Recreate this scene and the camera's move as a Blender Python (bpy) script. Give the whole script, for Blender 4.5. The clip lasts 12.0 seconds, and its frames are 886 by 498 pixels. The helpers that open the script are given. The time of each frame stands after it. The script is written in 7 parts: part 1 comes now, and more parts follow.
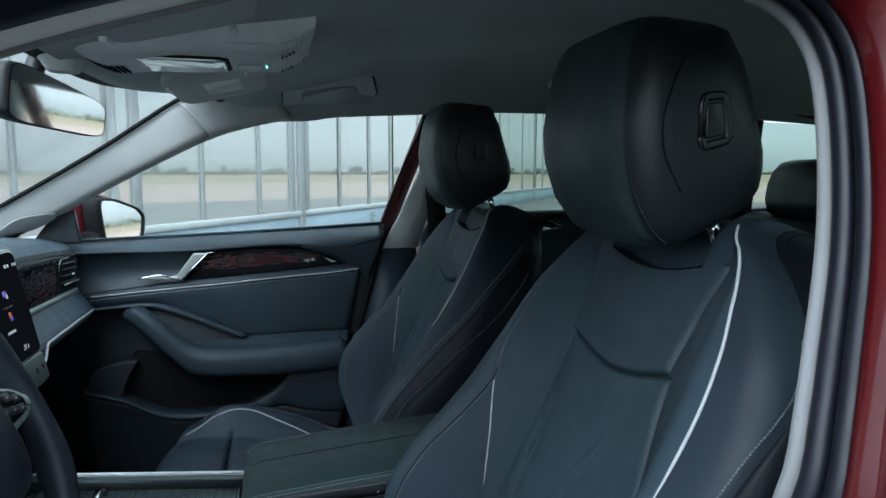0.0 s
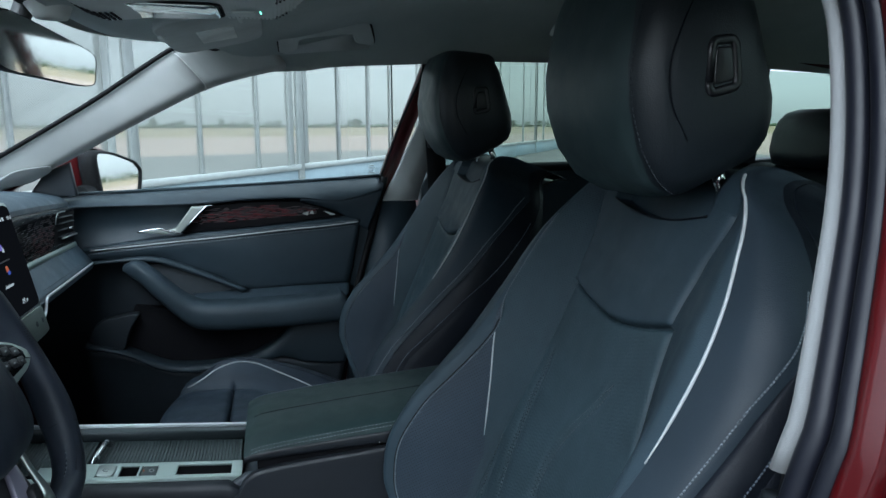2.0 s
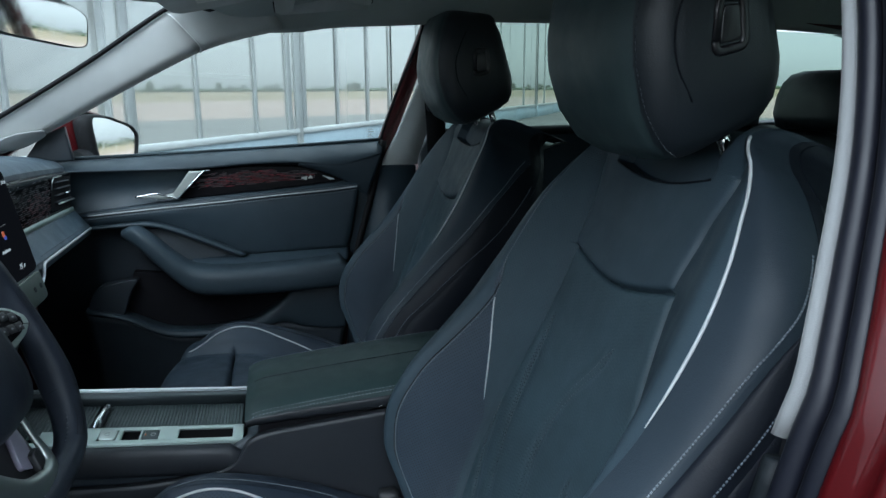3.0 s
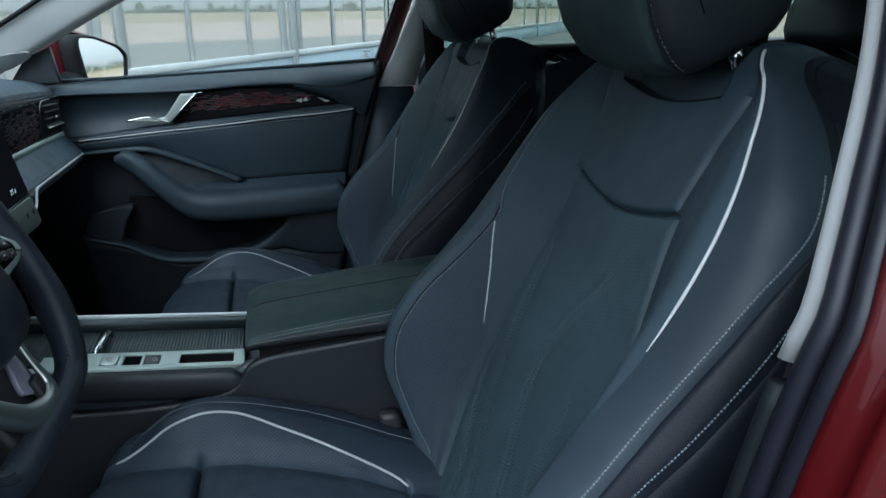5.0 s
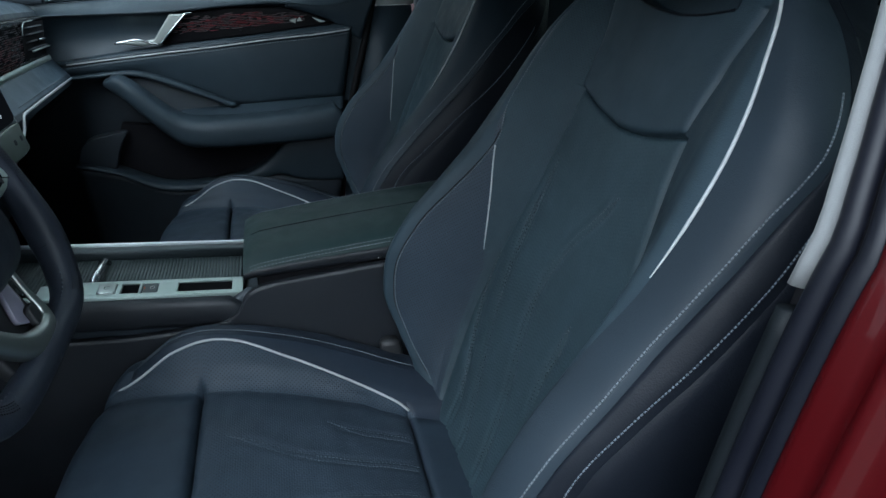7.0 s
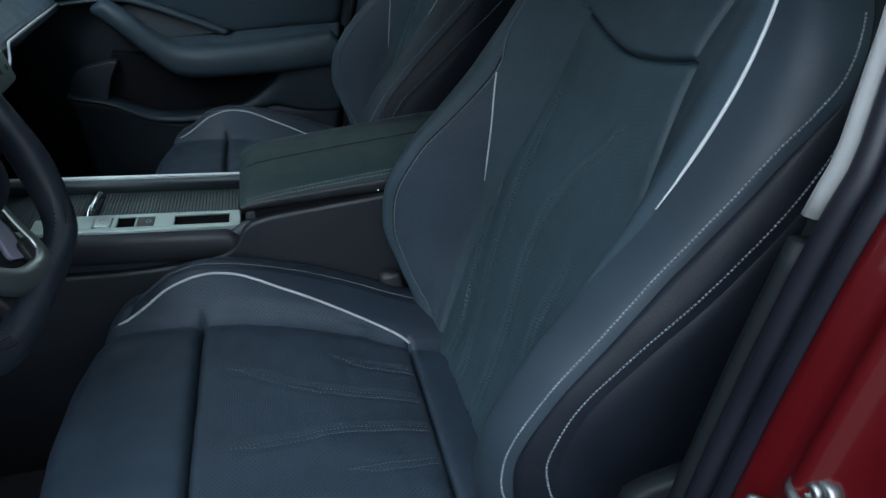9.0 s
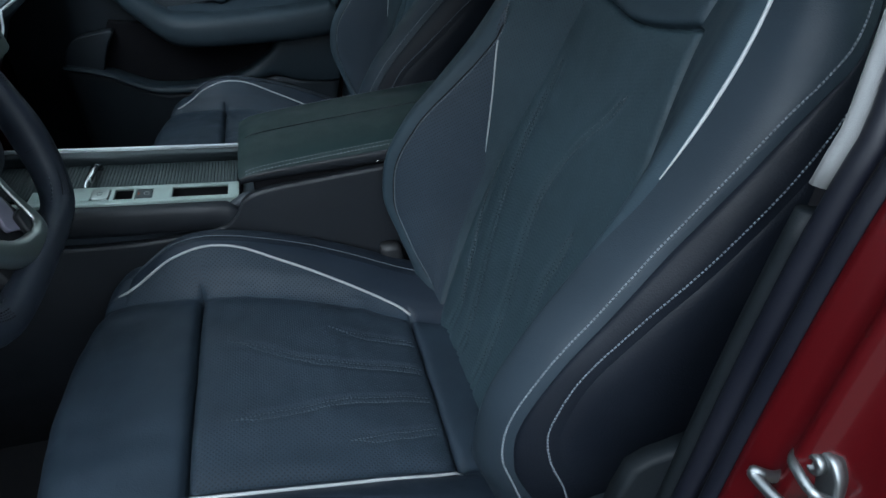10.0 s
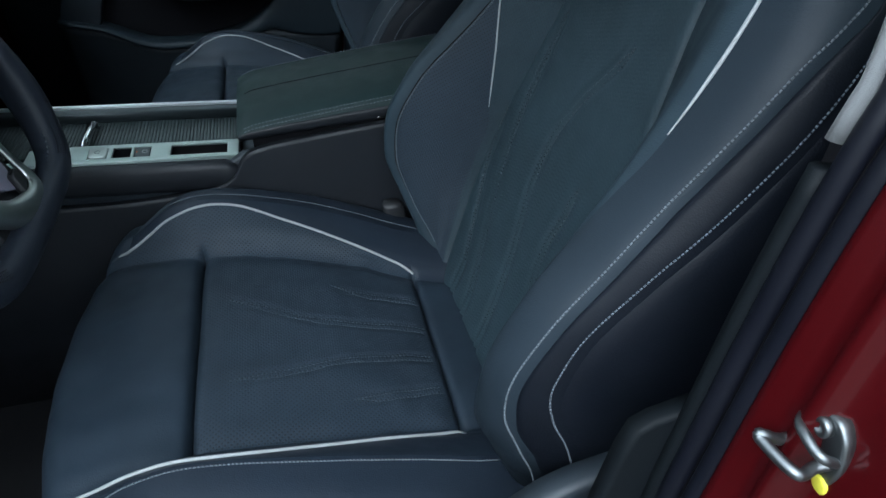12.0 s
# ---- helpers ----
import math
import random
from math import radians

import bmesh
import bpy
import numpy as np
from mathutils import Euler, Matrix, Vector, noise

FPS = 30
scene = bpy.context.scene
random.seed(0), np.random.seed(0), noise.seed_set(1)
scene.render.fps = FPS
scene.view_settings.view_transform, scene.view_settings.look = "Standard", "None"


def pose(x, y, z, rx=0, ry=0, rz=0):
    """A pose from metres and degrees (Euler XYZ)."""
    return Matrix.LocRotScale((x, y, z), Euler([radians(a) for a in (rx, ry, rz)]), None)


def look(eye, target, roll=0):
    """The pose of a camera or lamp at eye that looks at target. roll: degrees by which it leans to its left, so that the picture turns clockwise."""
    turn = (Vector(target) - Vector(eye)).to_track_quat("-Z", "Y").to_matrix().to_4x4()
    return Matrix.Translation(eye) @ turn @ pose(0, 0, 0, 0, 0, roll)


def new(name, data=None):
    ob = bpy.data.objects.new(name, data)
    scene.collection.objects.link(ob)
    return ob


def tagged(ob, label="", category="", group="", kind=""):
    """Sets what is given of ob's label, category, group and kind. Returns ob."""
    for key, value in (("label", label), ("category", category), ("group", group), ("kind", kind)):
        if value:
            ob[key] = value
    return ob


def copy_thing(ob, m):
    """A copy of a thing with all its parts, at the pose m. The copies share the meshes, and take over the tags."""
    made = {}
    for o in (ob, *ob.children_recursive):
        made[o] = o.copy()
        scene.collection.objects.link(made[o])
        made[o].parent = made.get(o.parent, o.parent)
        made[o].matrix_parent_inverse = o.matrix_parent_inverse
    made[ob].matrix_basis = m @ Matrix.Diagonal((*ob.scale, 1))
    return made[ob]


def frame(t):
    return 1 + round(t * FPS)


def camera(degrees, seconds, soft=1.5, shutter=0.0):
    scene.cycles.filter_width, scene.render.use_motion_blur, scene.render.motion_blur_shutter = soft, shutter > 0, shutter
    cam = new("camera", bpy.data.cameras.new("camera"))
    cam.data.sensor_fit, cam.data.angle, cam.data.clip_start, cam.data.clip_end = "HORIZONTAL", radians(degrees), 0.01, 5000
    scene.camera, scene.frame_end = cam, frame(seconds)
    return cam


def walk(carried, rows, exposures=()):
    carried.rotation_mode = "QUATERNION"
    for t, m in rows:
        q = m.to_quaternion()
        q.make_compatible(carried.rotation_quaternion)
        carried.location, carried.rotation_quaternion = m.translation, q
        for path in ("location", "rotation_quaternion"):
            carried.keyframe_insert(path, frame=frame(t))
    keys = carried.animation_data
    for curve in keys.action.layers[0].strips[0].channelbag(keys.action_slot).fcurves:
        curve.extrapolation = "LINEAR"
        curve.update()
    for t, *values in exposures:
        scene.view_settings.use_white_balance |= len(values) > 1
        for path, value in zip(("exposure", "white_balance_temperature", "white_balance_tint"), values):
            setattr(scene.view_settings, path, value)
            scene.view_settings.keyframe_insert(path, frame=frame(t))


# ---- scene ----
cam = camera(64.19, 12.0)
walk(cam, [
    (0.0, pose(-0.0040, -1.0193, 1.0544, 83.917, -0.012, -13.090)),
    (0.5, pose(-0.0034, -1.0170, 1.0541, 83.252, 0.041, -13.076)),
    (1.0, pose(-0.0027, -1.0145, 1.0531, 82.439, 0.086, -13.077)),
    (1.5, pose(-0.0021, -1.0118, 1.0522, 81.426, 0.133, -13.086)),
    (2.0, pose(-0.0012, -1.0087, 1.0508, 80.154, 0.173, -13.086)),
    (2.5, pose(0.0000, -1.0050, 1.0500, 78.809, 0.228, -13.094)),
    (3.0, pose(0.0010, -1.0013, 1.0488, 77.308, 0.274, -13.106)),
    (5.0, pose(0.0048, -0.9868, 1.0432, 71.239, 0.542, -13.221)),
    (5.5, pose(0.0062, -0.9827, 1.0418, 69.734, 0.613, -13.226)),
    (6.0, pose(0.0077, -0.9790, 1.0397, 68.207, 0.687, -13.231)),
    (6.5, pose(0.0090, -0.9755, 1.0380, 66.765, 0.777, -13.245)),
    (7.0, pose(0.0103, -0.9723, 1.0359, 65.337, 0.853, -13.262)),
    (9.0, pose(0.0134, -0.9605, 1.0296, 59.856, 1.057, -13.337)),
    (9.5, pose(0.0140, -0.9581, 1.0279, 58.703, 1.121, -13.350)),
    (10.0, pose(0.0147, -0.9559, 1.0259, 57.607, 1.182, -13.333)),
    (10.5, pose(0.0157, -0.9536, 1.0249, 56.636, 1.261, -13.295)),
    (11.0, pose(0.0166, -0.9515, 1.0235, 55.733, 1.351, -13.239)),
    (11.5, pose(0.0177, -0.9493, 1.0222, 54.917, 1.461, -13.187)),
    (12.0, pose(0.0192, -0.9471, 1.0211, 54.142, 1.570, -13.118)),
], exposures=[(0.0, 0.93, 5500, 4), (12.0, 0.74, 5500, 4)])


# ---- daylight: an overcast sky over an airfield ----
SUN_HEIGHT, SUN_TURN = radians(42), radians(212)
world = bpy.data.worlds.new("overcast_sky")
scene.world = world
world.use_nodes = True
wn, wl = world.node_tree.nodes, world.node_tree.links
wn.clear()
sky = wn.new("ShaderNodeTexSky")
sky.sky_type, sky.sun_disc = "NISHITA", False
sky.sun_elevation, sky.sun_rotation = SUN_HEIGHT, SUN_TURN
sky.air_density, sky.dust_density, sky.ozone_density = 1.0, 1.5, 1.0
pale = wn.new("ShaderNodeHueSaturation")
pale.inputs["Saturation"].default_value = 0.14
wl.new(sky.outputs[0], pale.inputs["Color"])
# a closed cloud layer evens the sky out
cover = wn.new("ShaderNodeMix")
cover.data_type = "RGBA"
cover.inputs[0].default_value = 0.65
cover.inputs[7].default_value = (2.05, 2.15, 2.12, 1)
wl.new(pale.outputs[0], cover.inputs[6])
wco = wn.new("ShaderNodeTexCoord")
wmap = wn.new("ShaderNodeMapping")
wmap.inputs["Scale"].default_value = (1.4, 1.4, 5.0)
wl.new(wco.outputs["Generated"], wmap.inputs["Vector"])
clouds = wn.new("ShaderNodeTexNoise")
clouds.inputs["Scale"].default_value, clouds.inputs["Detail"].default_value = 1.6, 6.0
wl.new(wmap.outputs["Vector"], clouds.inputs["Vector"])
# an overcast sky is brighter overhead than near the horizon
wsep = wn.new("ShaderNodeSeparateXYZ")
wl.new(wco.outputs["Generated"], wsep.inputs[0])
wlift = wn.new("ShaderNodeMapRange")
wlift.inputs["From Min"].default_value, wlift.inputs["From Max"].default_value = 0.22, 0.85
wlift.inputs["To Min"].default_value, wlift.inputs["To Max"].default_value = 1.3, 6.6
wl.new(wsep.outputs[2], wlift.inputs["Value"])
wtimes = wn.new("ShaderNodeMath")
wtimes.operation = "MULTIPLY"
wramp = wn.new("ShaderNodeMapRange")
wramp.inputs["From Min"].default_value, wramp.inputs["From Max"].default_value = 0.3, 0.7
wramp.inputs["To Min"].default_value, wramp.inputs["To Max"].default_value = 0.94, 1.05
wl.new(clouds.outputs[0], wramp.inputs["Value"])
wmix = wn.new("ShaderNodeMix")
wmix.data_type, wmix.blend_type = "RGBA", "MULTIPLY"
wmix.inputs[0].default_value = 1.0
wl.new(cover.outputs[2], wmix.inputs[6])
wl.new(wramp.outputs[0], wtimes.inputs[0])
wl.new(wlift.outputs[0], wtimes.inputs[1])
wl.new(wtimes.outputs[0], wmix.inputs[7])
wbg = wn.new("ShaderNodeBackground")
wbg.inputs["Strength"].default_value = 0.15
wl.new(wmix.outputs[2], wbg.inputs["Color"])
wout = wn.new("ShaderNodeOutputWorld")
wl.new(wbg.outputs[0], wout.inputs["Surface"])

sun = new("sun", bpy.data.lights.new("sun", "SUN"))
sun.data.energy, sun.data.angle, sun.data.color = 1.5, radians(60), (1.0, 0.97, 0.93)
sun.matrix_world = look((0, 0, 20), Vector((0, 0, 20)) - Vector((math.sin(SUN_TURN) * math.cos(SUN_HEIGHT), math.cos(SUN_TURN) * math.cos(SUN_HEIGHT), math.sin(SUN_HEIGHT))))


# ---- materials ----
def shader(name, colour, rough=0.5, metal=0.0, spec=0.5, coat=0.0):
    m = bpy.data.materials.new(name)
    m.use_nodes = True
    b = m.node_tree.nodes["Principled BSDF"]
    b.inputs["Base Color"].default_value = (*colour, 1)
    b.inputs["Roughness"].default_value, b.inputs["Metallic"].default_value = rough, metal
    b.inputs["Specular IOR Level"].default_value = spec
    b.inputs["Coat Weight"].default_value, b.inputs["Coat Roughness"].default_value = coat, 0.04
    return m, m.node_tree.nodes, m.node_tree.links, b


def noise_node(n, l, scale, detail=4.0, source="Object", rough=0.55):
    co = n.new("ShaderNodeTexCoord")
    tx = n.new("ShaderNodeTexNoise")
    tx.inputs["Scale"].default_value, tx.inputs["Detail"].default_value, tx.inputs["Roughness"].default_value = scale, detail, rough
    l.new(co.outputs[source], tx.inputs["Vector"])
    return tx.outputs[0]


def ranged(n, l, value, lo, hi, a=0.3, b=0.7):
    r = n.new("ShaderNodeMapRange")
    for key, x in (("From Min", a), ("From Max", b), ("To Min", lo), ("To Max", hi)):
        r.inputs[key].default_value = x
    l.new(value, r.inputs["Value"])
    return r.outputs[0]


def tint(n, l, b, colour, value, lo=0.8, hi=1.2):
    """The base colour, made lighter and darker by a texture."""
    mx = n.new("ShaderNodeMix")
    mx.data_type, mx.blend_type = "RGBA", "MULTIPLY"
    mx.inputs[0].default_value = 1.0
    mx.inputs[6].default_value = (*colour, 1)
    l.new(ranged(n, l, value, lo, hi), mx.inputs[7])
    l.new(mx.outputs[2], b.inputs["Base Color"])
    return mx


def relief(n, l, b, value, depth, strength=0.6, normal=None):
    bp = n.new("ShaderNodeBump")
    bp.inputs["Strength"].default_value, bp.inputs["Distance"].default_value = strength, depth
    l.new(value, bp.inputs["Height"])
    if normal is not None:
        l.new(normal, bp.inputs["Normal"])
    l.new(bp.outputs[0], b.inputs["Normal"])
    return bp.outputs[0]


def mathnode(n, l, op, a, b=None, c=None):
    k = n.new("ShaderNodeMath")
    k.operation = op
    for i, x in enumerate((a, b, c)):
        if x is None:
            continue
        if isinstance(x, (int, float)):
            k.inputs[i].default_value = x
        else:
            l.new(x, k.inputs[i])
    return k.outputs[0]


def holes(n, l, pitch, size):
    """A mask of small round holes on the metric UV map, in staggered rows."""
    uv = n.new("ShaderNodeUVMap")
    mp = n.new("ShaderNodeMapping")
    mp.inputs["Scale"].default_value = (1 / pitch, 1 / pitch, 1)
    mp.inputs["Rotation"].default_value = (0, 0, radians(45))
    l.new(uv.outputs[0], mp.inputs["Vector"])
    fr = n.new("ShaderNodeVectorMath")
    fr.operation = "FRACTION"
    l.new(mp.outputs[0], fr.inputs[0])
    sub = n.new("ShaderNodeVectorMath")
    sub.operation = "SUBTRACT"
    sub.inputs[1].default_value = (0.5, 0.5, 0)
    l.new(fr.outputs[0], sub.inputs[0])
    sep = n.new("ShaderNodeSeparateXYZ")
    l.new(sub.outputs[0], sep.inputs[0])
    d = mathnode(n, l, "SQRT", mathnode(n, l, "ADD", mathnode(n, l, "MULTIPLY", sep.outputs[0], sep.outputs[0]), mathnode(n, l, "MULTIPLY", sep.outputs[1], sep.outputs[1])))
    return ranged(n, l, d, 1.0, 0.0, size * 0.8, size * 1.2)


def leather(name, colour, rough=0.52, pores=None, ribs=None, grain=700.0, spec=0.25, hole=0.75):
    m, n, l, b = shader(name, colour, rough, spec=spec)
    big = noise_node(n, l, 7.0, 5.0)
    mix = tint(n, l, b, colour, big, 0.82, 1.2)
    l.new(ranged(n, l, noise_node(n, l, 30.0, 3.0), rough - 0.06, rough + 0.09), b.inputs["Roughness"])
    co = n.new("ShaderNodeTexCoord")
    vo = n.new("ShaderNodeTexVoronoi")
    vo.inputs["Scale"].default_value = grain
    l.new(co.outputs["Object"], vo.inputs["Vector"])
    nrm = relief(n, l, b, vo.outputs["Distance"], 0.0006, 0.22)
    nrm = relief(n, l, b, noise_node(n, l, 26.0, 4.0), 0.004, 0.16, nrm)
    if ribs:
        uv = n.new("ShaderNodeUVMap")
        sp = n.new("ShaderNodeSeparateXYZ")
        l.new(uv.outputs[0], sp.inputs[0])
        zig = mathnode(n, l, "PINGPONG", mathnode(n, l, "MULTIPLY", sp.outputs[0], 1 / 0.012), 0.5)
        ph = mathnode(n, l, "ADD", mathnode(n, l, "MULTIPLY", sp.outputs[1], 1 / ribs), mathnode(n, l, "MULTIPLY", zig, 1.1))
        wave = mathnode(n, l, "SINE", mathnode(n, l, "MULTIPLY", ph, 6.2832))
        nrm = relief(n, l, b, wave, 0.0005, 0.13, nrm)
    if pores:
        h = holes(n, l, pores, 0.24)
        m2 = n.new("ShaderNodeMix")
        m2.data_type = "RGBA"
        l.new(mathnode(n, l, "MULTIPLY", h, hole), m2.inputs[0])
        l.new(mix.outputs[2], m2.inputs[6])
        m2.inputs[7].default_value = (0.006, 0.007, 0.008, 1)
        l.new(m2.outputs[2], b.inputs["Base Color"])
        relief(n, l, b, mathnode(n, l, "SUBTRACT", 1.0, h), 0.0008, 0.5, nrm)
    return m


def plastic(name, colour, rough=0.5, grain=500.0, depth=0.0004, spec=0.4, lo=0.85, hi=1.15):
    m, n, l, b = shader(name, colour, rough, spec=spec)
    tint(n, l, b, colour, noise_node(n, l, 9.0, 4.0), lo, hi)
    l.new(ranged(n, l, noise_node(n, l, 22.0, 3.0), rough - 0.06, rough + 0.08), b.inputs["Roughness"])
    relief(n, l, b, noise_node(n, l, grain, 2.0), depth, 0.35)
    return m


def fabric(name, colour, scale=900.0, rough=0.95, depth=0.0008):
    m, n, l, b = shader(name, colour, rough, spec=0.2)
    tint(n, l, b, colour, noise_node(n, l, 5.0, 4.0), 0.88, 1.12)
    b.inputs["Sheen Weight"].default_value = 0.15
    relief(n, l, b, noise_node(n, l, scale, 3.0), depth, 0.5)
    return m


def metal(name, colour, rough=0.3, brushed=False):
    m, n, l, b = shader(name, colour, rough, 1.0)
    l.new(ranged(n, l, noise_node(n, l, 60.0, 4.0), max(rough - 0.05, 0.02), rough + 0.08), b.inputs["Roughness"])
    return m


SEAT = (0.0164, 0.0246, 0.0355)
M_LEATHER = leather("charcoal_leather", SEAT)
# Charcoal leather again, lightened to put front light on the backrest into its colour.
M_BACK = leather("brightened_backrest_leather", (0.021, 0.0335, 0.044))
# Leather cut to near-black: the shade beside pillar and jamb is in its colour.
M_LEATHER_DARK = leather("shade_darkened_leather", (0.0038, 0.0052, 0.0085), 0.5, spec=0.14)
M_ROLL = leather("smooth_black_bolster_leather", (0.0138, 0.0198, 0.0265), 0.46, spec=0.14, grain=900.0)
M_CUSHION_ROLL = leather("smooth_charcoal_bolster_leather", (0.0135, 0.019, 0.0285), 0.48, spec=0.22, grain=900.0)
M_PERF = leather("perforated_charcoal_leather", (0.0205, 0.0302, 0.043), 0.52, pores=0.0036)
M_PERF_FINE = leather("finely_perforated_charcoal_leather", (0.0225, 0.036, 0.0455), 0.53, pores=0.0036, hole=0.3)
M_RIB = leather("ribbed_charcoal_leather", (0.024, 0.0395, 0.0495), 0.55, ribs=0.0042)
# Lighter teal copy of the headrest leather: light from the windscreen, painted in.
M_HEAD_FRONT = leather("lit_headrest_pad_leather", (0.03, 0.046, 0.048), 0.45, spec=0.3)
M_HEAD = leather("black_headrest_leather", (0.0105, 0.014, 0.018), 0.42, spec=0.42)
M_PIPING = fabric("pale_grey_piping", (0.32, 0.335, 0.345), 1500.0, 0.6, 0.0004)
M_THREAD = fabric("grey_thread", (0.105, 0.122, 0.14), 2500.0, 0.8, 0.0003)
M_THREAD_DIM = fabric("dark_grey_thread", (0.034, 0.045, 0.055), 2500.0, 0.8, 0.0003)
M_THREAD_BLACK = fabric("black_thread", (0.022, 0.028, 0.034), 2500.0, 0.8, 0.0003)
M_THREAD_MID = fabric("mid_grey_thread", (0.08, 0.096, 0.116), 2500.0, 0.8, 0.0003)
M_BUTTON = plastic("satin_black_button", (0.009, 0.009, 0.011), 0.3, 500.0, 0.0001, 0.5)
M_SHELL = plastic("black_seat_shell", (0.018, 0.019, 0.021), 0.5)
M_DASH = plastic("soft_black_dashboard", (0.034, 0.051, 0.066), 0.48, 900.0, 0.0005)
M_DOORSKIN = leather("soft_black_door_skin", (0.019, 0.0285, 0.037), 0.46, grain=900.0)
M_LOWER = plastic("hard_black_plastic", (0.02, 0.026, 0.033), 0.5, 700.0, 0.0005)
# Near-black for hollows, with their shade put into the colour.
M_VOID = plastic("recess_shade_black", (0.009, 0.009, 0.011), 0.9, 600.0, 0.0003, 0.1)
M_CARPET = fabric("black_carpet", (0.006, 0.006, 0.007), 700.0, 1.0, 0.003)
M_LINER = fabric("grey_headliner_cloth", (0.36, 0.395, 0.38), 1300.0, 0.95, 0.0006)
M_PILLAR = fabric("pale_grey_pillar_trim", (0.4, 0.415, 0.405), 1200.0, 0.8, 0.0005)
# Darker copy of the pillar cloth; weaker light at the doorway is in its colour.
M_EDGE = fabric("dimmed_edge_trim", (0.112, 0.115, 0.117), 1200.0, 0.8, 0.0005)
M_OVERHEAD = plastic("grey_overhead_plastic", (0.7, 0.73, 0.71), 0.5, 900.0, 0.0003)
M_VISOR = plastic("grey_visor_vinyl", (0.44, 0.465, 0.455), 0.6, 800.0, 0.0004)
M_GLOSS = shader("gloss_black_inlay", (0.005, 0.005, 0.006), 0.16, spec=0.06)[0]
M_CHROME = metal("satin_chrome", (0.62, 0.64, 0.65), 0.2)
M_SILVER = metal("satin_silver_trim", (0.46, 0.5, 0.48), 0.36)
M_BRIGHT = shader("bright_silver_edge", (0.62, 0.66, 0.68), 0.4, 0.35)[0]
M_RAIL = shader("matt_silver_rail", (0.4, 0.48, 0.45), 0.45, 0.45)[0]
M_ROD = metal("polished_steel", (0.72, 0.72, 0.7), 0.12)
M_RUBBER = plastic("black_rubber_seal", (0.004, 0.0045, 0.0078), 0.42, 300.0, 0.0003, 0.2)
M_TRIM = plastic("black_grained_trim", (0.0045, 0.006, 0.0075), 0.55, 700.0, 0.0004, 0.12)
M_RUBBER_DEEP = plastic("deep_black_rubber", (0.005, 0.005, 0.006), 0.65, 300.0, 0.0003, 0.15)
M_DASHMARK = shader("grey_inlay_dash", (0.1, 0.08, 0.085), 0.4)[0]
M_DASHRED = shader("red_inlay_dash", (0.24, 0.022, 0.032), 0.4)[0]
# The violet-grey is a reflection on the gloss, given as base colour.
M_INSERT = shader("gloss_painted_reflection", (0.24, 0.23, 0.29), 0.12, spec=0.7)[0]
M_ZINC = metal("galvanised_steel", (0.19, 0.2, 0.205), 0.42)
M_MIRROR = metal("mirror_silver", (0.9, 0.91, 0.91), 0.01)
M_WHEEL = leather("steering_wheel_leather", (0.017, 0.021, 0.03), 0.42, grain=800.0)
M_MESH = plastic("speaker_grille", (0.028, 0.035, 0.042), 0.6, 1500.0, 0.0015)
M_TWEETER = plastic("grey_speaker_grille", (0.24, 0.25, 0.25), 0.7, 1400.0, 0.0015)
M_SLAT = plastic("dark_slat_cover", (0.034, 0.046, 0.048), 0.5, 700.0, 0.0003)
M_SIDE = plastic("black_console_side", (0.0115, 0.0135, 0.0175), 0.5, 700.0, 0.0005)
M_FLANK = shader("dark_satin_flank", (0.03, 0.039, 0.043), 0.4, 0.3)[0]
M_PAPER = plastic("grey_printed_label", (0.85, 0.86, 0.82), 0.6, 60.0, 0.0002, 0.2, 0.6, 1.25)
M_LENS = shader("clear_lamp_lens", (0.72, 0.78, 0.77), 0.08, 0.75, spec=0.6)[0]
M_YELLOW = plastic("yellow_paint_mark", (0.55, 0.5, 0.04), 0.5, 300.0)

M_PAINT, pn, pl, pb = shader("red_car_paint", (0.04, 0.001, 0.002), 0.4, 0.1, spec=0.15, coat=0.35)
tint(pn, pl, pb, (0.04, 0.001, 0.002), noise_node(pn, pl, 3000.0, 2.0), 0.75, 1.25)

M_REST = leather("armrest_leather", (0.0125, 0.0245, 0.025), 0.55)
# Dashboard plastic made lighter and bluer: the shelf's reflected sheen is in the colour.
M_SHELF = plastic("soft_black_shelf_blue_sheen", (0.05, 0.078, 0.105), 0.45, 900.0, 0.0005)
M_TOUCH = plastic("pale_green_grey_touch_bar", (0.11, 0.135, 0.12), 0.35, 400.0, 0.0001)
M_DIMRED = shader("dim_red_inlay_dash", (0.13, 0.014, 0.02), 0.4)[0]
M_DIMGREY = shader("dim_grey_inlay_dash", (0.055, 0.045, 0.05), 0.4)[0]


def thin_glass(name, colour, gloss):
    """A thin pane: it lets light straight through and mirrors a little."""
    m, n, l, b = shader(name, colour, 0.0)
    n.remove(b)
    clear, shine, mix = n.new("ShaderNodeBsdfTransparent"), n.new("ShaderNodeBsdfGlossy"), n.new("ShaderNodeMixShader")
    clear.inputs[0].default_value = (*colour, 1)
    shine.inputs["Roughness"].default_value = 0.0
    mix.inputs[0].default_value = gloss
    l.new(clear.outputs[0], mix.inputs[1])
    l.new(shine.outputs[0], mix.inputs[2])
    l.new(mix.outputs[0], n["Material Output"].inputs["Surface"])
    return m


M_GLASS = thin_glass("tinted_car_glass", (0.95, 0.98, 0.97), 0.03)
M_GLASS_SCREEN = thin_glass("shaded_windscreen_glass", (0.88, 0.905, 0.905), 0.04)
M_GLASS_REAR = thin_glass("darker_rear_glass", (0.66, 0.73, 0.69), 0.04)


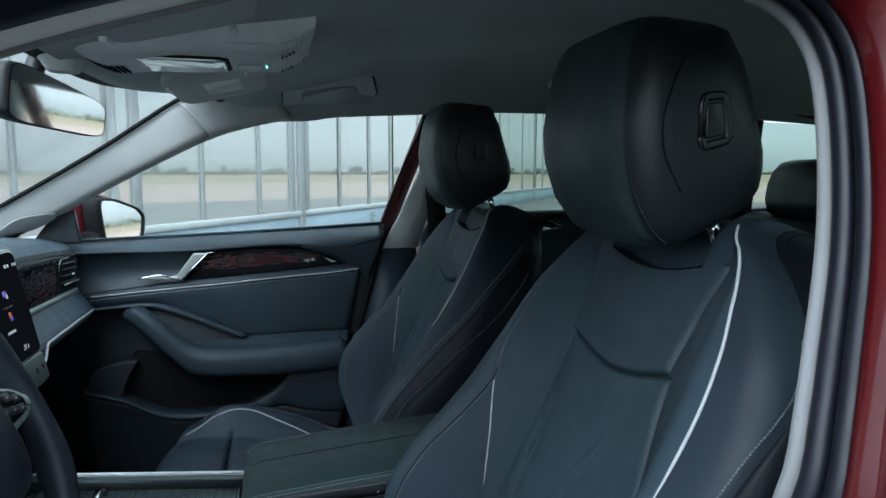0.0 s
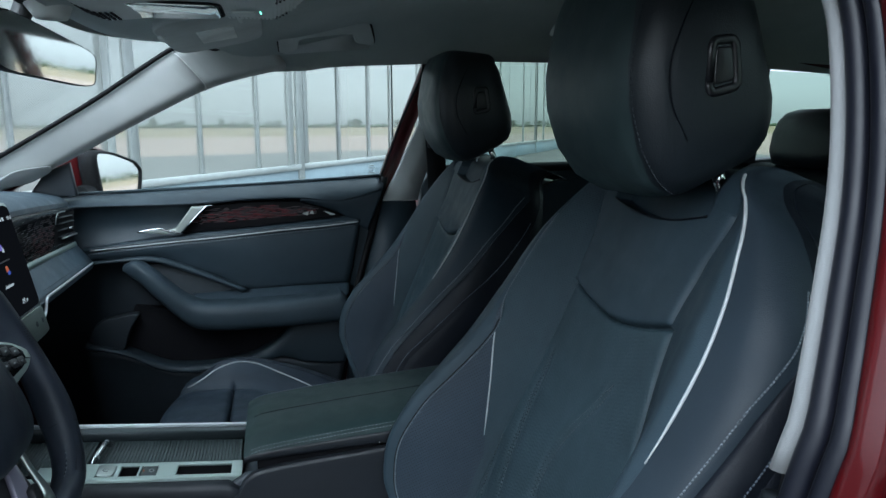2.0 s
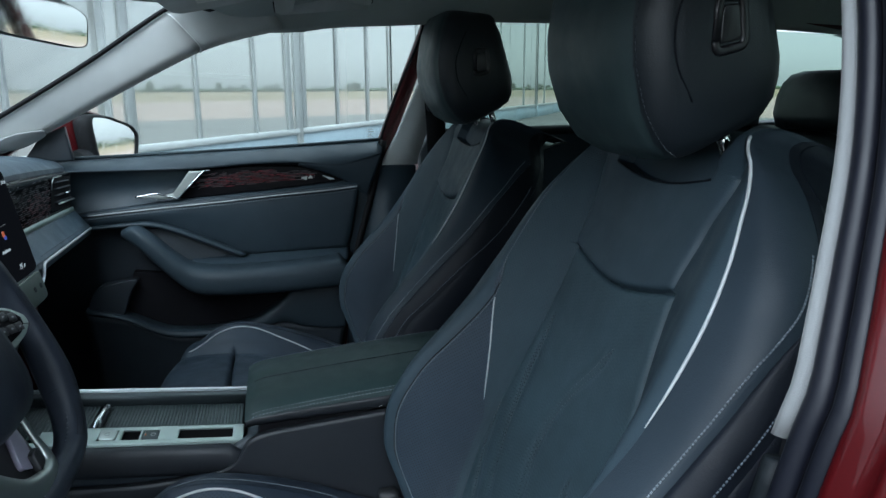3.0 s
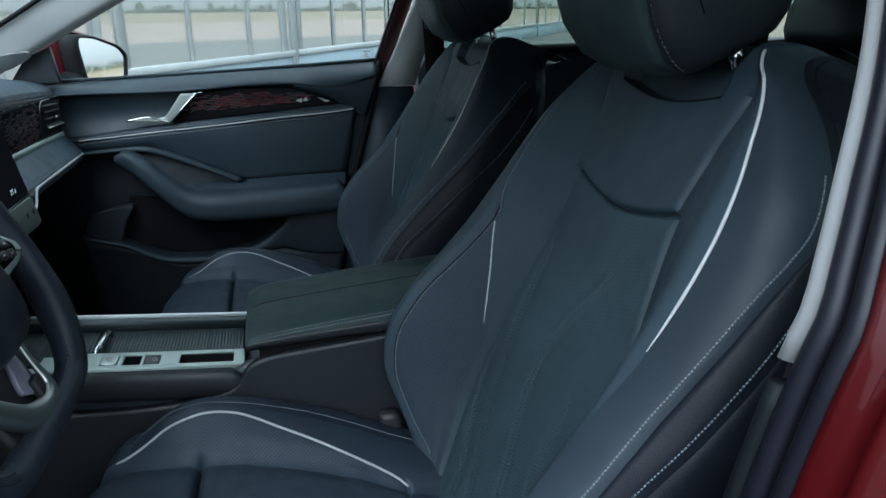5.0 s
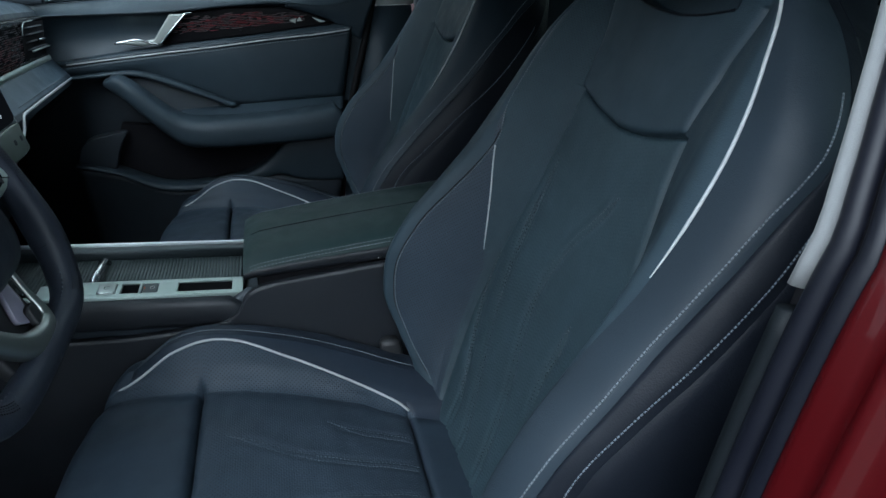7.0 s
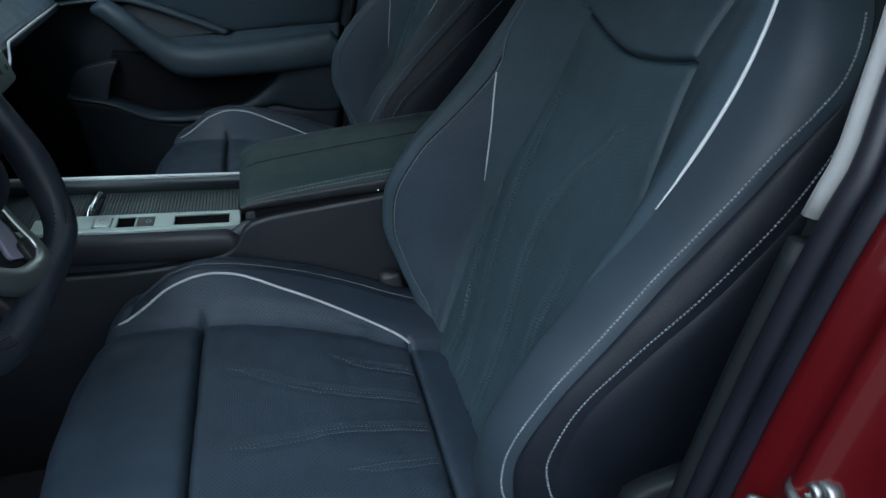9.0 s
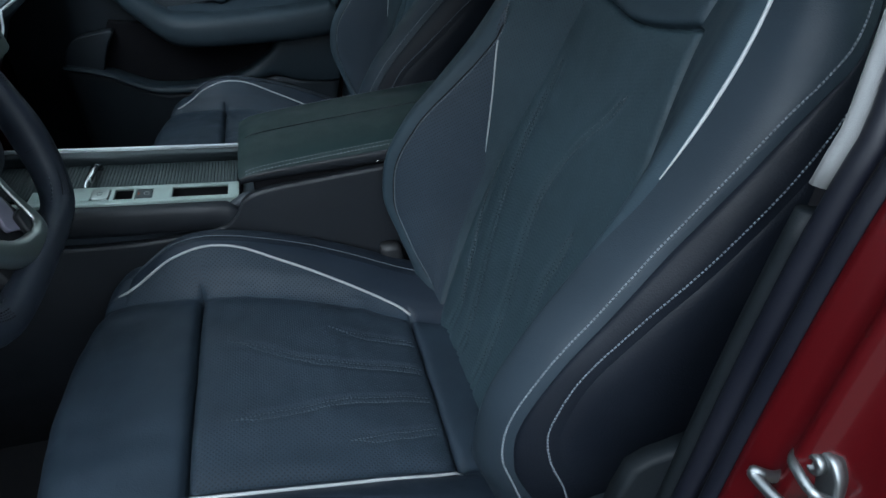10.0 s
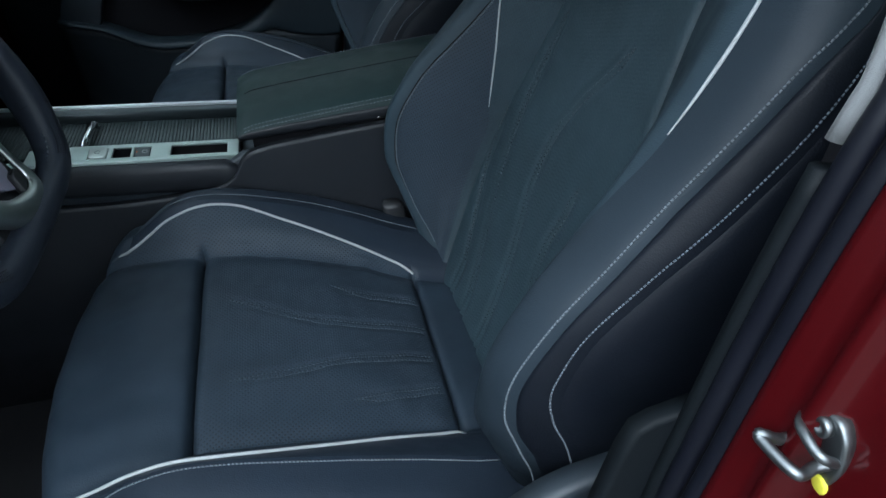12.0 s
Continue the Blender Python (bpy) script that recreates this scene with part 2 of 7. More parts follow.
def emitter(name, colour, strength):
    m, n, l, b = shader(name, (0, 0, 0), 0.15)
    b.inputs["Emission Color"].default_value, b.inputs["Emission Strength"].default_value = (*colour, 1), strength
    return m


M_SCREEN = emitter("dark_display_glass", (0.012, 0.013, 0.016), 0.2)
M_SCREEN.node_tree.nodes["Principled BSDF"].inputs["Specular IOR Level"].default_value = 0.0
M_ICON_VIOLET = emitter("violet_display_icon", (0.22, 0.16, 0.55), 0.35)
M_ICON_ORANGE = emitter("orange_display_icon", (0.6, 0.14, 0.06), 0.35)
M_ICON_BLUE = emitter("blue_display_icon", (0.1, 0.15, 0.6), 0.3)
M_ICON_WHITE = emitter("white_display_text", (0.7, 0.75, 0.75), 0.35)
M_LED = emitter("green_status_lamp", (0.3, 1.0, 0.7), 1.5)
M_AMBER = emitter("amber_status_lamp", (1.0, 0.25, 0.05), 0.25)

# outdoors
M_FACADE = plastic("pale_blue_painted_steel", (0.28, 0.345, 0.385), 0.5, 12.0, 0.001, 0.4, 0.85, 1.08)
M_FRAME = plastic("white_painted_steel_frame", (0.36, 0.375, 0.37), 0.45, 10.0, 0.001, 0.4, 0.88, 1.06)
M_PANE, qn, ql, qb = shader("hangar_window_glass", (0.3, 0.36, 0.36), 0.015, spec=0.5)
qb.inputs["Metallic"].default_value = 0.7
qb.inputs["Base Color"].default_value = (0.55, 0.555, 0.53, 1)
l_ = noise_node(qn, ql, 2.0, 3.0)
ql.new(ranged(qn, ql, l_, 0.01, 0.035), qb.inputs["Roughness"])


def ground_material(name, colour, dark, scale, depth, rough=0.9):
    m, n, l, b = shader(name, colour, rough, spec=0.25)
    mx = n.new("ShaderNodeMix")
    mx.data_type = "RGBA"
    l.new(ranged(n, l, noise_node(n, l, scale, 8.0), 0, 1, 0.35, 0.65), mx.inputs[0])
    mx.inputs[6].default_value, mx.inputs[7].default_value = (*colour, 1), (*dark, 1)
    l.new(mx.outputs[2], b.inputs["Base Color"])
    relief(n, l, b, noise_node(n, l, scale * 20, 4.0), depth, 0.6)
    return m


M_CONCRETE = ground_material("worn_concrete_apron", (0.29, 0.215, 0.18), (0.23, 0.175, 0.148), 0.35, 0.004)
M_ASPHALT = ground_material("worn_dark_asphalt", (0.1, 0.1, 0.095), (0.14, 0.138, 0.13), 0.5, 0.004)
M_GRASS = ground_material("dry_airfield_grass", (0.22, 0.165, 0.105), (0.15, 0.125, 0.07), 0.12, 0.05)
M_LEAF = ground_material("dark_green_foliage", (0.05, 0.072, 0.035), (0.03, 0.045, 0.02), 0.5, 0.05)
M_BARK = ground_material("grey_brown_bark", (0.1, 0.08, 0.06), (0.06, 0.05, 0.04), 3.0, 0.01)


# ---- mesh helpers ----
def thing(name, at, label, category, group="", kind=""):
    ob = new(name)
    ob.location = at
    ob.empty_display_size = 0.05
    bpy.context.view_layer.update()
    return tagged(ob, label, category, group, kind)


def whereabouts(ob):
    v = Vector(ob.location)
    while ob.parent:
        ob = ob.parent
        v += ob.location
    return v


def part(name, bm, material, parent=None, label="", smooth=True, local=False):
    """Links a bmesh, made in world coordinates, as one mesh object, under its thing."""
    me = bpy.data.meshes.new(name)
    if parent is not None and not local:
        bmesh.ops.translate(bm, verts=bm.verts, vec=-whereabouts(parent))
    bm.to_mesh(me)
    bm.free()
    if smooth:
        me.polygons.foreach_set("use_smooth", [True] * len(me.polygons))
    for x in (material if isinstance(material, (list, tuple)) else (material,)):
        me.materials.append(x)
    ob = new(name, me)
    ob.parent = parent
    if label:
        ob["label"] = label
    return ob


def soft_edges(ob, angle=35):
    """Keeps the edges sharper than an angle as edges."""
    me = ob.data
    b = bmesh.new()
    b.from_mesh(me)
    for e in b.edges:
        if len(e.link_faces) == 2 and e.calc_face_angle(0) > radians(angle):
            e.smooth = False
    b.to_mesh(me)
    b.free()
    return ob


def spline(xs, ys):
    """A smooth curve through the points (xs, ys)."""
    xs, ys = np.array(xs, float), np.array(ys, float)
    h, s = np.diff(xs), np.diff(ys) / np.diff(xs)
    m = np.empty_like(ys)
    m[0], m[-1] = s[0], s[-1]
    for i in range(1, len(xs) - 1):
        m[i] = 0 if s[i - 1] * s[i] <= 0 else 2 * s[i - 1] * s[i] / (s[i - 1] + s[i])

    def at(x):
        x = min(max(x, xs[0]), xs[-1])
        i = min(int(np.searchsorted(xs, x, "right")) - 1, len(xs) - 2)
        t = (x - xs[i]) / h[i]
        return float((2 * t**3 - 3 * t**2 + 1) * ys[i] + (t**3 - 2 * t**2 + t) * h[i] * m[i] + (3 * t**2 - 2 * t**3) * ys[i + 1] + (t**3 - t**2) * h[i] * m[i + 1])
    return at


def through_points(pts, n):
    """n points on a smooth path through pts."""
    p = [Vector(q) for q in pts]
    p = [2 * p[0] - p[1]] + p + [2 * p[-1] - p[-2]]
    out = []
    for j in range(n):
        f = j / (n - 1) * (len(p) - 3)
        i = min(int(f), len(p) - 4)
        t = f - i
        a, b, c, d = p[i:i + 4]
        out.append(0.5 * (2 * b + (c - a) * t + (2 * a - 5 * b + 4 * c - d) * t * t + (3 * b - a - 3 * c + d) * t**3))
    return out


def grid(fn, us, vs, close_u=False, uv=None):
    bm = bmesh.new()
    lay = bm.loops.layers.uv.new("UVMap") if uv else None
    rows = [[bm.verts.new(fn(u, v)) for u in us] for v in vs]
    n = len(us)
    for j in range(len(vs) - 1):
        for i in range(n if close_u else n - 1):
            k = (i + 1) % n
            f = bm.faces.new((rows[j][i], rows[j][k], rows[j + 1][k], rows[j + 1][i]))
            if uv:
                for lp, (a, b) in zip(f.loops, ((i, j), (k, j), (k, j + 1), (i, j + 1))):
                    lp[lay].uv = uv(us[a], vs[b])
    return bm


def loft(rings, cap=True, closed=True):
    """A skin over rings of points, each with the same count."""
    bm = bmesh.new()
    vs = [[bm.verts.new(p) for p in r] for r in rings]
    n = len(rings[0])
    for a, b in zip(vs, vs[1:]):
        for i in range(n if closed else n - 1):
            bm.faces.new((a[i], a[(i + 1) % n], b[(i + 1) % n], b[i]))
    if cap and closed:
        bm.faces.new(vs[0][::-1])
        bm.faces.new(vs[-1])
    bmesh.ops.recalc_face_normals(bm, faces=bm.faces)
    return bm


def sweep(path, section, up=(0, 0, 1), scale=None, cap=True):
    """Carries a closed section (side, up) along a path."""
    path = [Vector(p) for p in path]
    rings = []
    for i, p in enumerate(path):
        t = (path[min(i + 1, len(path) - 1)] - path[max(i - 1, 0)]).normalized()
        s = t.cross(Vector(up)).normalized()
        w = s.cross(t)
        k = scale[i] if scale else 1.0
        rings.append([p + s * (a * k) + w * (b * k) for a, b in section])
    return loft(rings, cap)


def circle(r, n=8, squash=1.0):
    return [(r * math.cos(2 * math.pi * i / n), r * squash * math.sin(2 * math.pi * i / n)) for i in range(n)]


def tube(path, r, n=8, up=(0, 0, 1)):
    return sweep(path, circle(r, n), up)


def superellipse(rx, ry, p=3.0, n=28):
    out = []
    for i in range(n):
        a = 2 * math.pi * i / n
        c, s = math.cos(a), math.sin(a)
        out.append((rx * math.copysign(abs(c) ** (2 / p), c), ry * math.copysign(abs(s) ** (2 / p), s)))
    return out


def block(lo, hi, r=0.004, seg=2):
    """A box between two corners with rounded edges."""
    bm = bmesh.new()
    bmesh.ops.create_cube(bm, size=1)
    lo, hi = Vector(lo), Vector(hi)
    for v in bm.verts:
        v.co = Vector((lo[i] + (v.co[i] + 0.5) * (hi[i] - lo[i]) for i in range(3)))
    if r:
        bmesh.ops.bevel(bm, geom=bm.edges[:], offset=min(r, min(hi - lo) * 0.45), segments=seg, profile=0.6, affect="EDGES")
    return bm


def slab(outline, depth, r=0.004, seg=2):
    """Pulls a flat outline (points in space) along a vector and rounds its front rim."""
    bm = bmesh.new()
    d = Vector(depth)
    a = [bm.verts.new(Vector(p)) for p in outline]
    f = bm.faces.new(a)
    ex = bmesh.ops.extrude_face_region(bm, geom=[f])
    moved = [g for g in ex["geom"] if isinstance(g, bmesh.types.BMVert)]
    bmesh.ops.translate(bm, verts=moved, vec=d)
    bmesh.ops.recalc_face_normals(bm, faces=bm.faces)
    if r:
        rim = [e for e in bm.edges if all(v in moved for v in e.verts)]
        bmesh.ops.bevel(bm, geom=rim, offset=r, segments=seg, profile=0.6, affect="EDGES", clamp_overlap=True)
    return bm


def join(*bms):
    out = bmesh.new()
    for b in bms:
        me = bpy.data.meshes.new("joint")
        b.to_mesh(me)
        b.free()
        out.from_mesh(me)
        bpy.data.meshes.remove(me)
    return out


def rounded(poly, steps=5, amount=0.3):
    """Cuts the corners of a closed outline into short curves."""
    p = [Vector(q) for q in poly]
    out = []
    for i, q in enumerate(p):
        a, b = p[i - 1], p[(i + 1) % len(p)]
        s, e = q + (a - q) * amount, q + (b - q) * amount
        for j in range(steps):
            t = j / (steps - 1)
            out.append(s * (1 - t) ** 2 + q * (2 * t * (1 - t)) + e * t * t)
    return out


def stitches(path, length=0.0042, gap=0.0022, r=0.0007, normal=None):
    """A row of single short threads along a path."""
    bm = bmesh.new()
    pts = [Vector(p) for p in path]
    run = [0.0]
    for a, b in zip(pts, pts[1:]):
        run.append(run[-1] + (b - a).length)

    def at(s):
        i = min(max(int(np.searchsorted(run, s, "right")) - 1, 0), len(pts) - 2)
        d = run[i + 1] - run[i] or 1e-9
        return pts[i].lerp(pts[i + 1], (s - run[i]) / d)
    s = 0.0
    while s + length < run[-1]:
        a, b = at(s), at(s + length)
        t = (b - a).normalized()
        u = t.orthogonal().normalized()
        w = t.cross(u)
        e = [bm.verts.new(q + u * (x * r) + w * (y * r)) for q in (a, b) for x, y in ((1, 1), (-1, 1), (-1, -1), (1, -1))]
        for i in range(4):
            bm.faces.new((e[i], e[(i + 1) % 4], e[4 + (i + 1) % 4], e[4 + i]))
        bm.faces.new(e[3::-1])
        bm.faces.new(e[4:])
        s += length + gap
    return bm


def words(text, size, m, material, parent=None, name="lettering"):
    cu = bpy.data.curves.new(name, "FONT")
    cu.body, cu.size, cu.extrude, cu.align_x, cu.align_y = text, size, 0.0002, "CENTER", "CENTER"
    tmp = bpy.data.objects.new(name, cu)
    me = bpy.data.meshes.new_from_object(tmp)
    bpy.data.objects.remove(tmp)
    me.transform(m)
    if parent is not None:
        me.transform(Matrix.Translation(-whereabouts(parent)))
    me.materials.clear()
    me.materials.append(material)
    ob = new(name, me)
    ob.parent = parent
    return ob


# ---- the front seats ----
# Seat axes: x to the rear, y to the passenger's side, z up; the plane of the backrest leans back.
BX, BZ = 0.244, 0.66
EVX, EVZ = 0.355, 0.935
ROLL = 0.355            # height along the backrest at which its top rolls over
half_seam = spline([-0.24, -0.18, -0.1, 0.0, 0.05, 0.13, 0.23, 0.29, 0.34, 0.40], [0.13, 0.15, 0.16, 0.15, 0.137, 0.116, 0.102, 0.108, 0.122, 0.125])
half_width = spline([-0.24, -0.18, -0.13, -0.06, 0.08, 0.16, 0.22, 0.27, 0.31, 0.34, 0.365, 0.385, 0.40], [0.2, 0.235, 0.258, 0.272, 0.272, 0.267, 0.256, 0.236, 0.205, 0.172, 0.135, 0.115, 0.11])
bolster = spline([-0.24, -0.19, -0.15, -0.1, -0.05, 0.0, 0.06, 0.12, 0.2, 0.28, 0.34, 0.40], [0.0, 0.03, 0.062, 0.098, 0.108, 0.1, 0.078, 0.056, 0.036, 0.022, 0.01, 0.0])
# seams of the two flanks, as places across the section at heights along the backrest: [door side, console side]
PIPING = (spline([-0.2, -0.1, 0.0, 0.05, 0.1, 0.128, 0.16, 0.25, 0.29, 0.313, 0.35, 0.38], [2.2, 2.6, 3.8, 4.5, 4.92, 5.1, 5.18, 5.3, 5.24, 5.16, 5.05, 5.0]),
          spline([-0.2, -0.02, 0.005, 0.068, 0.128, 0.2, 0.28, 0.36], [2.1, 2.15, 2.36, 3.0, 3.64, 4.5, 5.0, 5.1]))
LOW = (spline([-0.2, -0.115, -0.085, -0.05, 0.058, 0.1, 0.133, 0.165, 0.198, 0.228, 0.253, 0.3], [6.7, 6.5, 6.05, 5.88, 5.95, 5.97, 6.08, 6.23, 6.42, 6.68, 7.0, 7.3]),
       spline([-0.23, -0.2, -0.177, -0.147, -0.11, -0.05, 0.02, 0.09, 0.138, 0.2, 0.3], [2.6, 2.9, 3.6, 3.9, 4.0, 4.08, 4.04, 3.9, 3.85, 4.75, 5.3]))
HIGH = (spline([-0.2, -0.1, -0.072, -0.045, 0.0, 0.055, 0.11, 0.165, 0.19, 0.25, 0.3], [7.4, 7.15, 6.8, 6.52, 6.42, 6.52, 6.72, 6.98, 7.12, 7.5, 7.8]),
        spline([-0.23, 0.0, 0.2], [5.6, 6.0, 6.6]))
INSERT_SEAMS = ([(0.088, 0.151), (0.094, 0.1), (0.1, 0.014), (0.091, -0.06), (0.07, -0.13), (0.05, -0.19)],
                [(-0.05, 0.158), (-0.04, 0.138), (-0.002, 0.084), (0.016, 0.036), (0.018, -0.01), (0.001, -0.09), (-0.01, -0.19)],
                [(-0.064, 0.029), (-0.064, 0.0), (-0.055, -0.051), (-0.066, -0.12), (-0.07, -0.19)],
                [(0.136, 0.019), (0.138, -0.047), (0.122, -0.1), (0.095, -0.17)])
GROOVES = [(spline([p[1] for p in s[::-1]], [p[0] for p in s[::-1]]), s[0][1]) for s in INSERT_SEAMS]


def groove(y, v):
    """The quilting beside the ornamental seams of the insert."""
    d = 0.0
    for at, top in GROOVES:
        if v < top:
            e = y - at(v) - 0.004
            d += min(1, (top - v) / 0.02) * (0.0022 * math.exp(-((abs(e) - 0.005) / 0.0035) ** 2) - 0.0008 * math.exp(-(e / 0.003) ** 2))
    return d


def flank(u, v):
    """Warps even columns so that they run along the seams."""
    a, s = abs(u), 0 if u < 0 else 1
    if a <= 2:
        return u
    p = PIPING[s](v)
    l = max(LOW[s](v), p + 0.15)
    h = max(HIGH[s](v), l + 0.15)
    return math.copysign(float(np.interp(a, [2, 3, 5, 6, 10], [2, p, l, h, 10])), u)


def section(v):
    c, w, h = half_seam(v), half_width(v), bolster(v)
    c = min(c, w * 0.82)
    p = c + (w - c) * 0.58
    return [(0, -0.003), (0.5 * c, -0.002), (c, 0.0), (c + 0.36 * (p - c), 0.34 * h), (p - 0.22 * (p - c), 0.9 * h), (p, h),
            (p + 0.6 * (w - p), 0.9 * h - 0.006), (w - 0.002, 0.6 * h - 0.024), (w, -0.042), (w - 0.004, -0.085), (w - 0.03, -0.112)]


def chevron(y):
    return 0.213 + 0.019 * min(1.0, (abs(y) / 0.1)) ** 1.6


def backrest_point(k, v, lift=0.0):
    """k: -10 to 10 across the backrest, v: metres up along it."""
    over = max(0.0, v - ROLL)
    ve = v if over == 0 else ROLL + 0.04 * math.sin(min(over / 0.04, 1.9))
    drop = 0.04 * (1 - math.cos(min(over / 0.04, 1.9)))
    pts = section(min(v, 0.4))
    a = min(abs(k), 9.9999)
    i = int(a)
    t = a - i
    q = [pts[max(i - 1, 0)], pts[i], pts[i + 1], pts[min(i + 2, 10)]]
    if i == 0:
        q[0] = (-pts[1][0], pts[1][1])
    y, n = (0.5 * (2 * q[1][j] + (q[2][j] - q[0][j]) * t + (2 * q[0][j] - 5 * q[1][j] + 4 * q[2][j] - q[3][j]) * t * t + (3 * q[1][j] - q[0][j] - 3 * q[2][j] + q[3][j]) * t**3) for j in (0, 1))
    y = math.copysign(y, k)
    # sewn seams
    n -= 0.006 * math.exp(-abs(a - 2) / 0.07) if v < 0.34 else 0
    s = 0 if k < 0 else 1
    n -= 0.0045 * math.exp(-abs(a - LOW[s](v)) / 0.07) + 0.004 * math.exp(-abs(a - HIGH[s](v)) / 0.07)
    if a < 2 and v < chevron(y):
        n -= groove(y, v)
    if a < 2.05:
        n -= min(1.0, max(0.0, (2.0 - a) / 0.06)) * (0.008 * math.exp(-abs(v - chevron(y)) / 0.0016) + 0.002 * math.exp(-abs(v - chevron(y)) / 0.008))
        n += 0.005 * max(0, 1 - ((v - chevron(y)) / 0.05)) * (v > chevron(y))
        n -= 0.004 * math.exp(-(((v + 0.14) / 0.1) ** 2))
    dip = 0.335 - 0.012 * (1 - (y / 0.085) ** 2) if abs(y) < 0.085 else 9
    if v > dip:
        n -= 0.016 * min(1, (v - dip) / 0.003)
    if v > 0:
        n -= 0.12 * max(0, v - 0.25) ** 1.5
    n += lift - drop
    return Vector((BX + EVX * ve - EVZ * n, y, BZ + EVZ * ve + EVX * n))


def backrest_curve(kv, n=60, lift=0.002):
    return [backrest_point(k, v, lift) for k, v in [(p.x, p.y) for p in through_points([(a, b, 0) for a, b in kv], n)]]


def backrest_zone(k, v):
    a = abs(k)
    side = "_inner" if k > 0 else "_outer"
    y = backrest_point(k, v).y if a < 2 else 0
    if a < 2:
        return "upper_panel" if v > chevron(y) else "ribbed_insert"
    if a < 3:
        return "shoulder_panel" + side
    if a < 5:
        return ("bolster_panel" if k > 0 else "bolster_roll") + side
    return ("side_panel" if a > 6 else "inner_roll" if k > 0 else "side_band") + side


def girth(row, mid):
    """The way along a row of points, from its middle."""
    way = [0.0] * len(row)
    for i in range(mid + 1, len(row)):
        way[i] = way[i - 1] + (row[i] - row[i - 1]).length
    for i in range(mid - 1, -1, -1):
        way[i] = way[i + 1] - (row[i] - row[i + 1]).length
    return way


def backrest_parts(seat, top_seam=0.3):
    half = list(np.linspace(0, 2, 41)) + list(np.linspace(2, 3, 11))[1:] + list(np.linspace(3, 5, 21))[1:] + list(np.linspace(5, 6, 8))[1:] + list(np.linspace(6, 10, 22))[1:]
    ks = [-u for u in half[:0:-1]] + half
    vs = list(np.linspace(-0.235, 0.19, 90)) + list(np.linspace(0.193, 0.245, 48)) + list(np.linspace(0.25, 0.318, 18)) + list(np.linspace(0.32, 0.345, 26)) + list(np.linspace(0.348, 0.43, 26))
    pts = [[backrest_point(flank(k, v), v) for k in ks] for v in vs]
    across = [girth(row, ks.index(0)) for row in pts]
    zones = {}
    for j in range(len(vs) - 1):
        for i in range(len(ks) - 1):
            z = backrest_zone((ks[i] + ks[i + 1]) / 2, (vs[j] + vs[j + 1]) / 2)
            zones.setdefault(z, []).append((i, j))
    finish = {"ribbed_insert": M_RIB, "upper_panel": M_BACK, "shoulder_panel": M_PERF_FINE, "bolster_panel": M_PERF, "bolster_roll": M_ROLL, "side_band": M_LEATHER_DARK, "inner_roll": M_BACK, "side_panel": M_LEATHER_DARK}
    for z, cells in zones.items():
        bm = bmesh.new()
        lay = bm.loops.layers.uv.new("UVMap")
        seen = {}
        for i, j in cells:
            corners = ((i, j), (i + 1, j), (i + 1, j + 1), (i, j + 1))
            for c in corners:
                if c not in seen:
                    seen[c] = bm.verts.new(pts[c[1]][c[0]])
            f = bm.faces.new([seen[c] for c in corners][::-1])
            for lp, c in zip(f.loops, corners[::-1]):
                q = pts[c[1]][c[0]]
                lp[lay].uv = (across[c[1]][c[0]], vs[c[1]])
        base = z[:-6] if z.endswith(("_inner", "_outer")) else z
        part(base, bm, M_BACK if z == "shoulder_panel_outer" else finish[base], seat, local=True)
    # moulded rear shell that closes the backrest behind
    rear = []
    for v in np.linspace(-0.235, 0.41, 30):
        a, b = backrest_point(-10, v), backrest_point(10, v)
        ring = []
        for s in np.linspace(0, 1, 15):
            q = a.lerp(b, s)
            bulge = 0.02 * math.sin(math.pi * s) ** 0.5
            ring.append(q + Vector((EVZ * bulge, 0, -EVX * bulge)))
        rear.append(ring)
    part("rear_shell", loft(rear, cap=False, closed=False), M_SHELL, seat, "black moulded rear shell", local=True)
    top = [[backrest_point(k, 0.43) for k in np.linspace(-10, 10, 30)], [backrest_point(-10, 0.41).lerp(backrest_point(10, 0.41), s) for s in np.linspace(0, 1, 30)]]
    part("top_cover", loft(top, cap=False, closed=False), M_SHELL, seat, local=True)
    for s in (-1, 1):
        b = 0 if s < 0 else 1
        pv = [(s * PIPING[b](v), v) for v in np.linspace(0.006 if s > 0 else 0.142, 0.132 if s > 0 else 0.378, 18)]
        part("piping", sweep(backrest_curve(pv, 70, 0.001), circle(0.0014 if s < 0 else 0.001, 8), (0, 1, 0), [min(1, 0.35 + 0.05 * i) for i in range(70)]), M_PIPING, seat, "pale grey piping", local=True)
        seam = [(s * (LOW[b](v) - 0.12), v) for v in np.linspace(-0.19, top_seam, 24)]
        part("seam_stitching", stitches(backrest_curve(seam, 90, 0.0006), 0.0021, 0.001, 0.0006), M_THREAD, seat, "light grey stitching", local=True)
        if s < 0 and top_seam > 0.3:
            twin = [(s * (LOW[b](v) + 0.13), v) for v in np.linspace(-0.15, top_seam, 24)]
            part("seam_stitching", stitches(backrest_curve(twin, 90, 0.0006), 0.0021, 0.0016, 0.00045), M_THREAD_DIM, seat, "dark grey stitching", local=True)
        if s > 0:
            roll = [(LOW[1](v), v) for v in np.linspace(-0.19, 0.15, 24)]
            part("roll_seam", tube(backrest_curve(roll, 70, 0.001), 0.0009, 6, (0, 1, 0)), M_RUBBER_DEEP, seat, local=True)
        seam = [(s * (HIGH[b](v) - 0.1), v) for v in np.linspace(-0.19, 0.29, 24)]
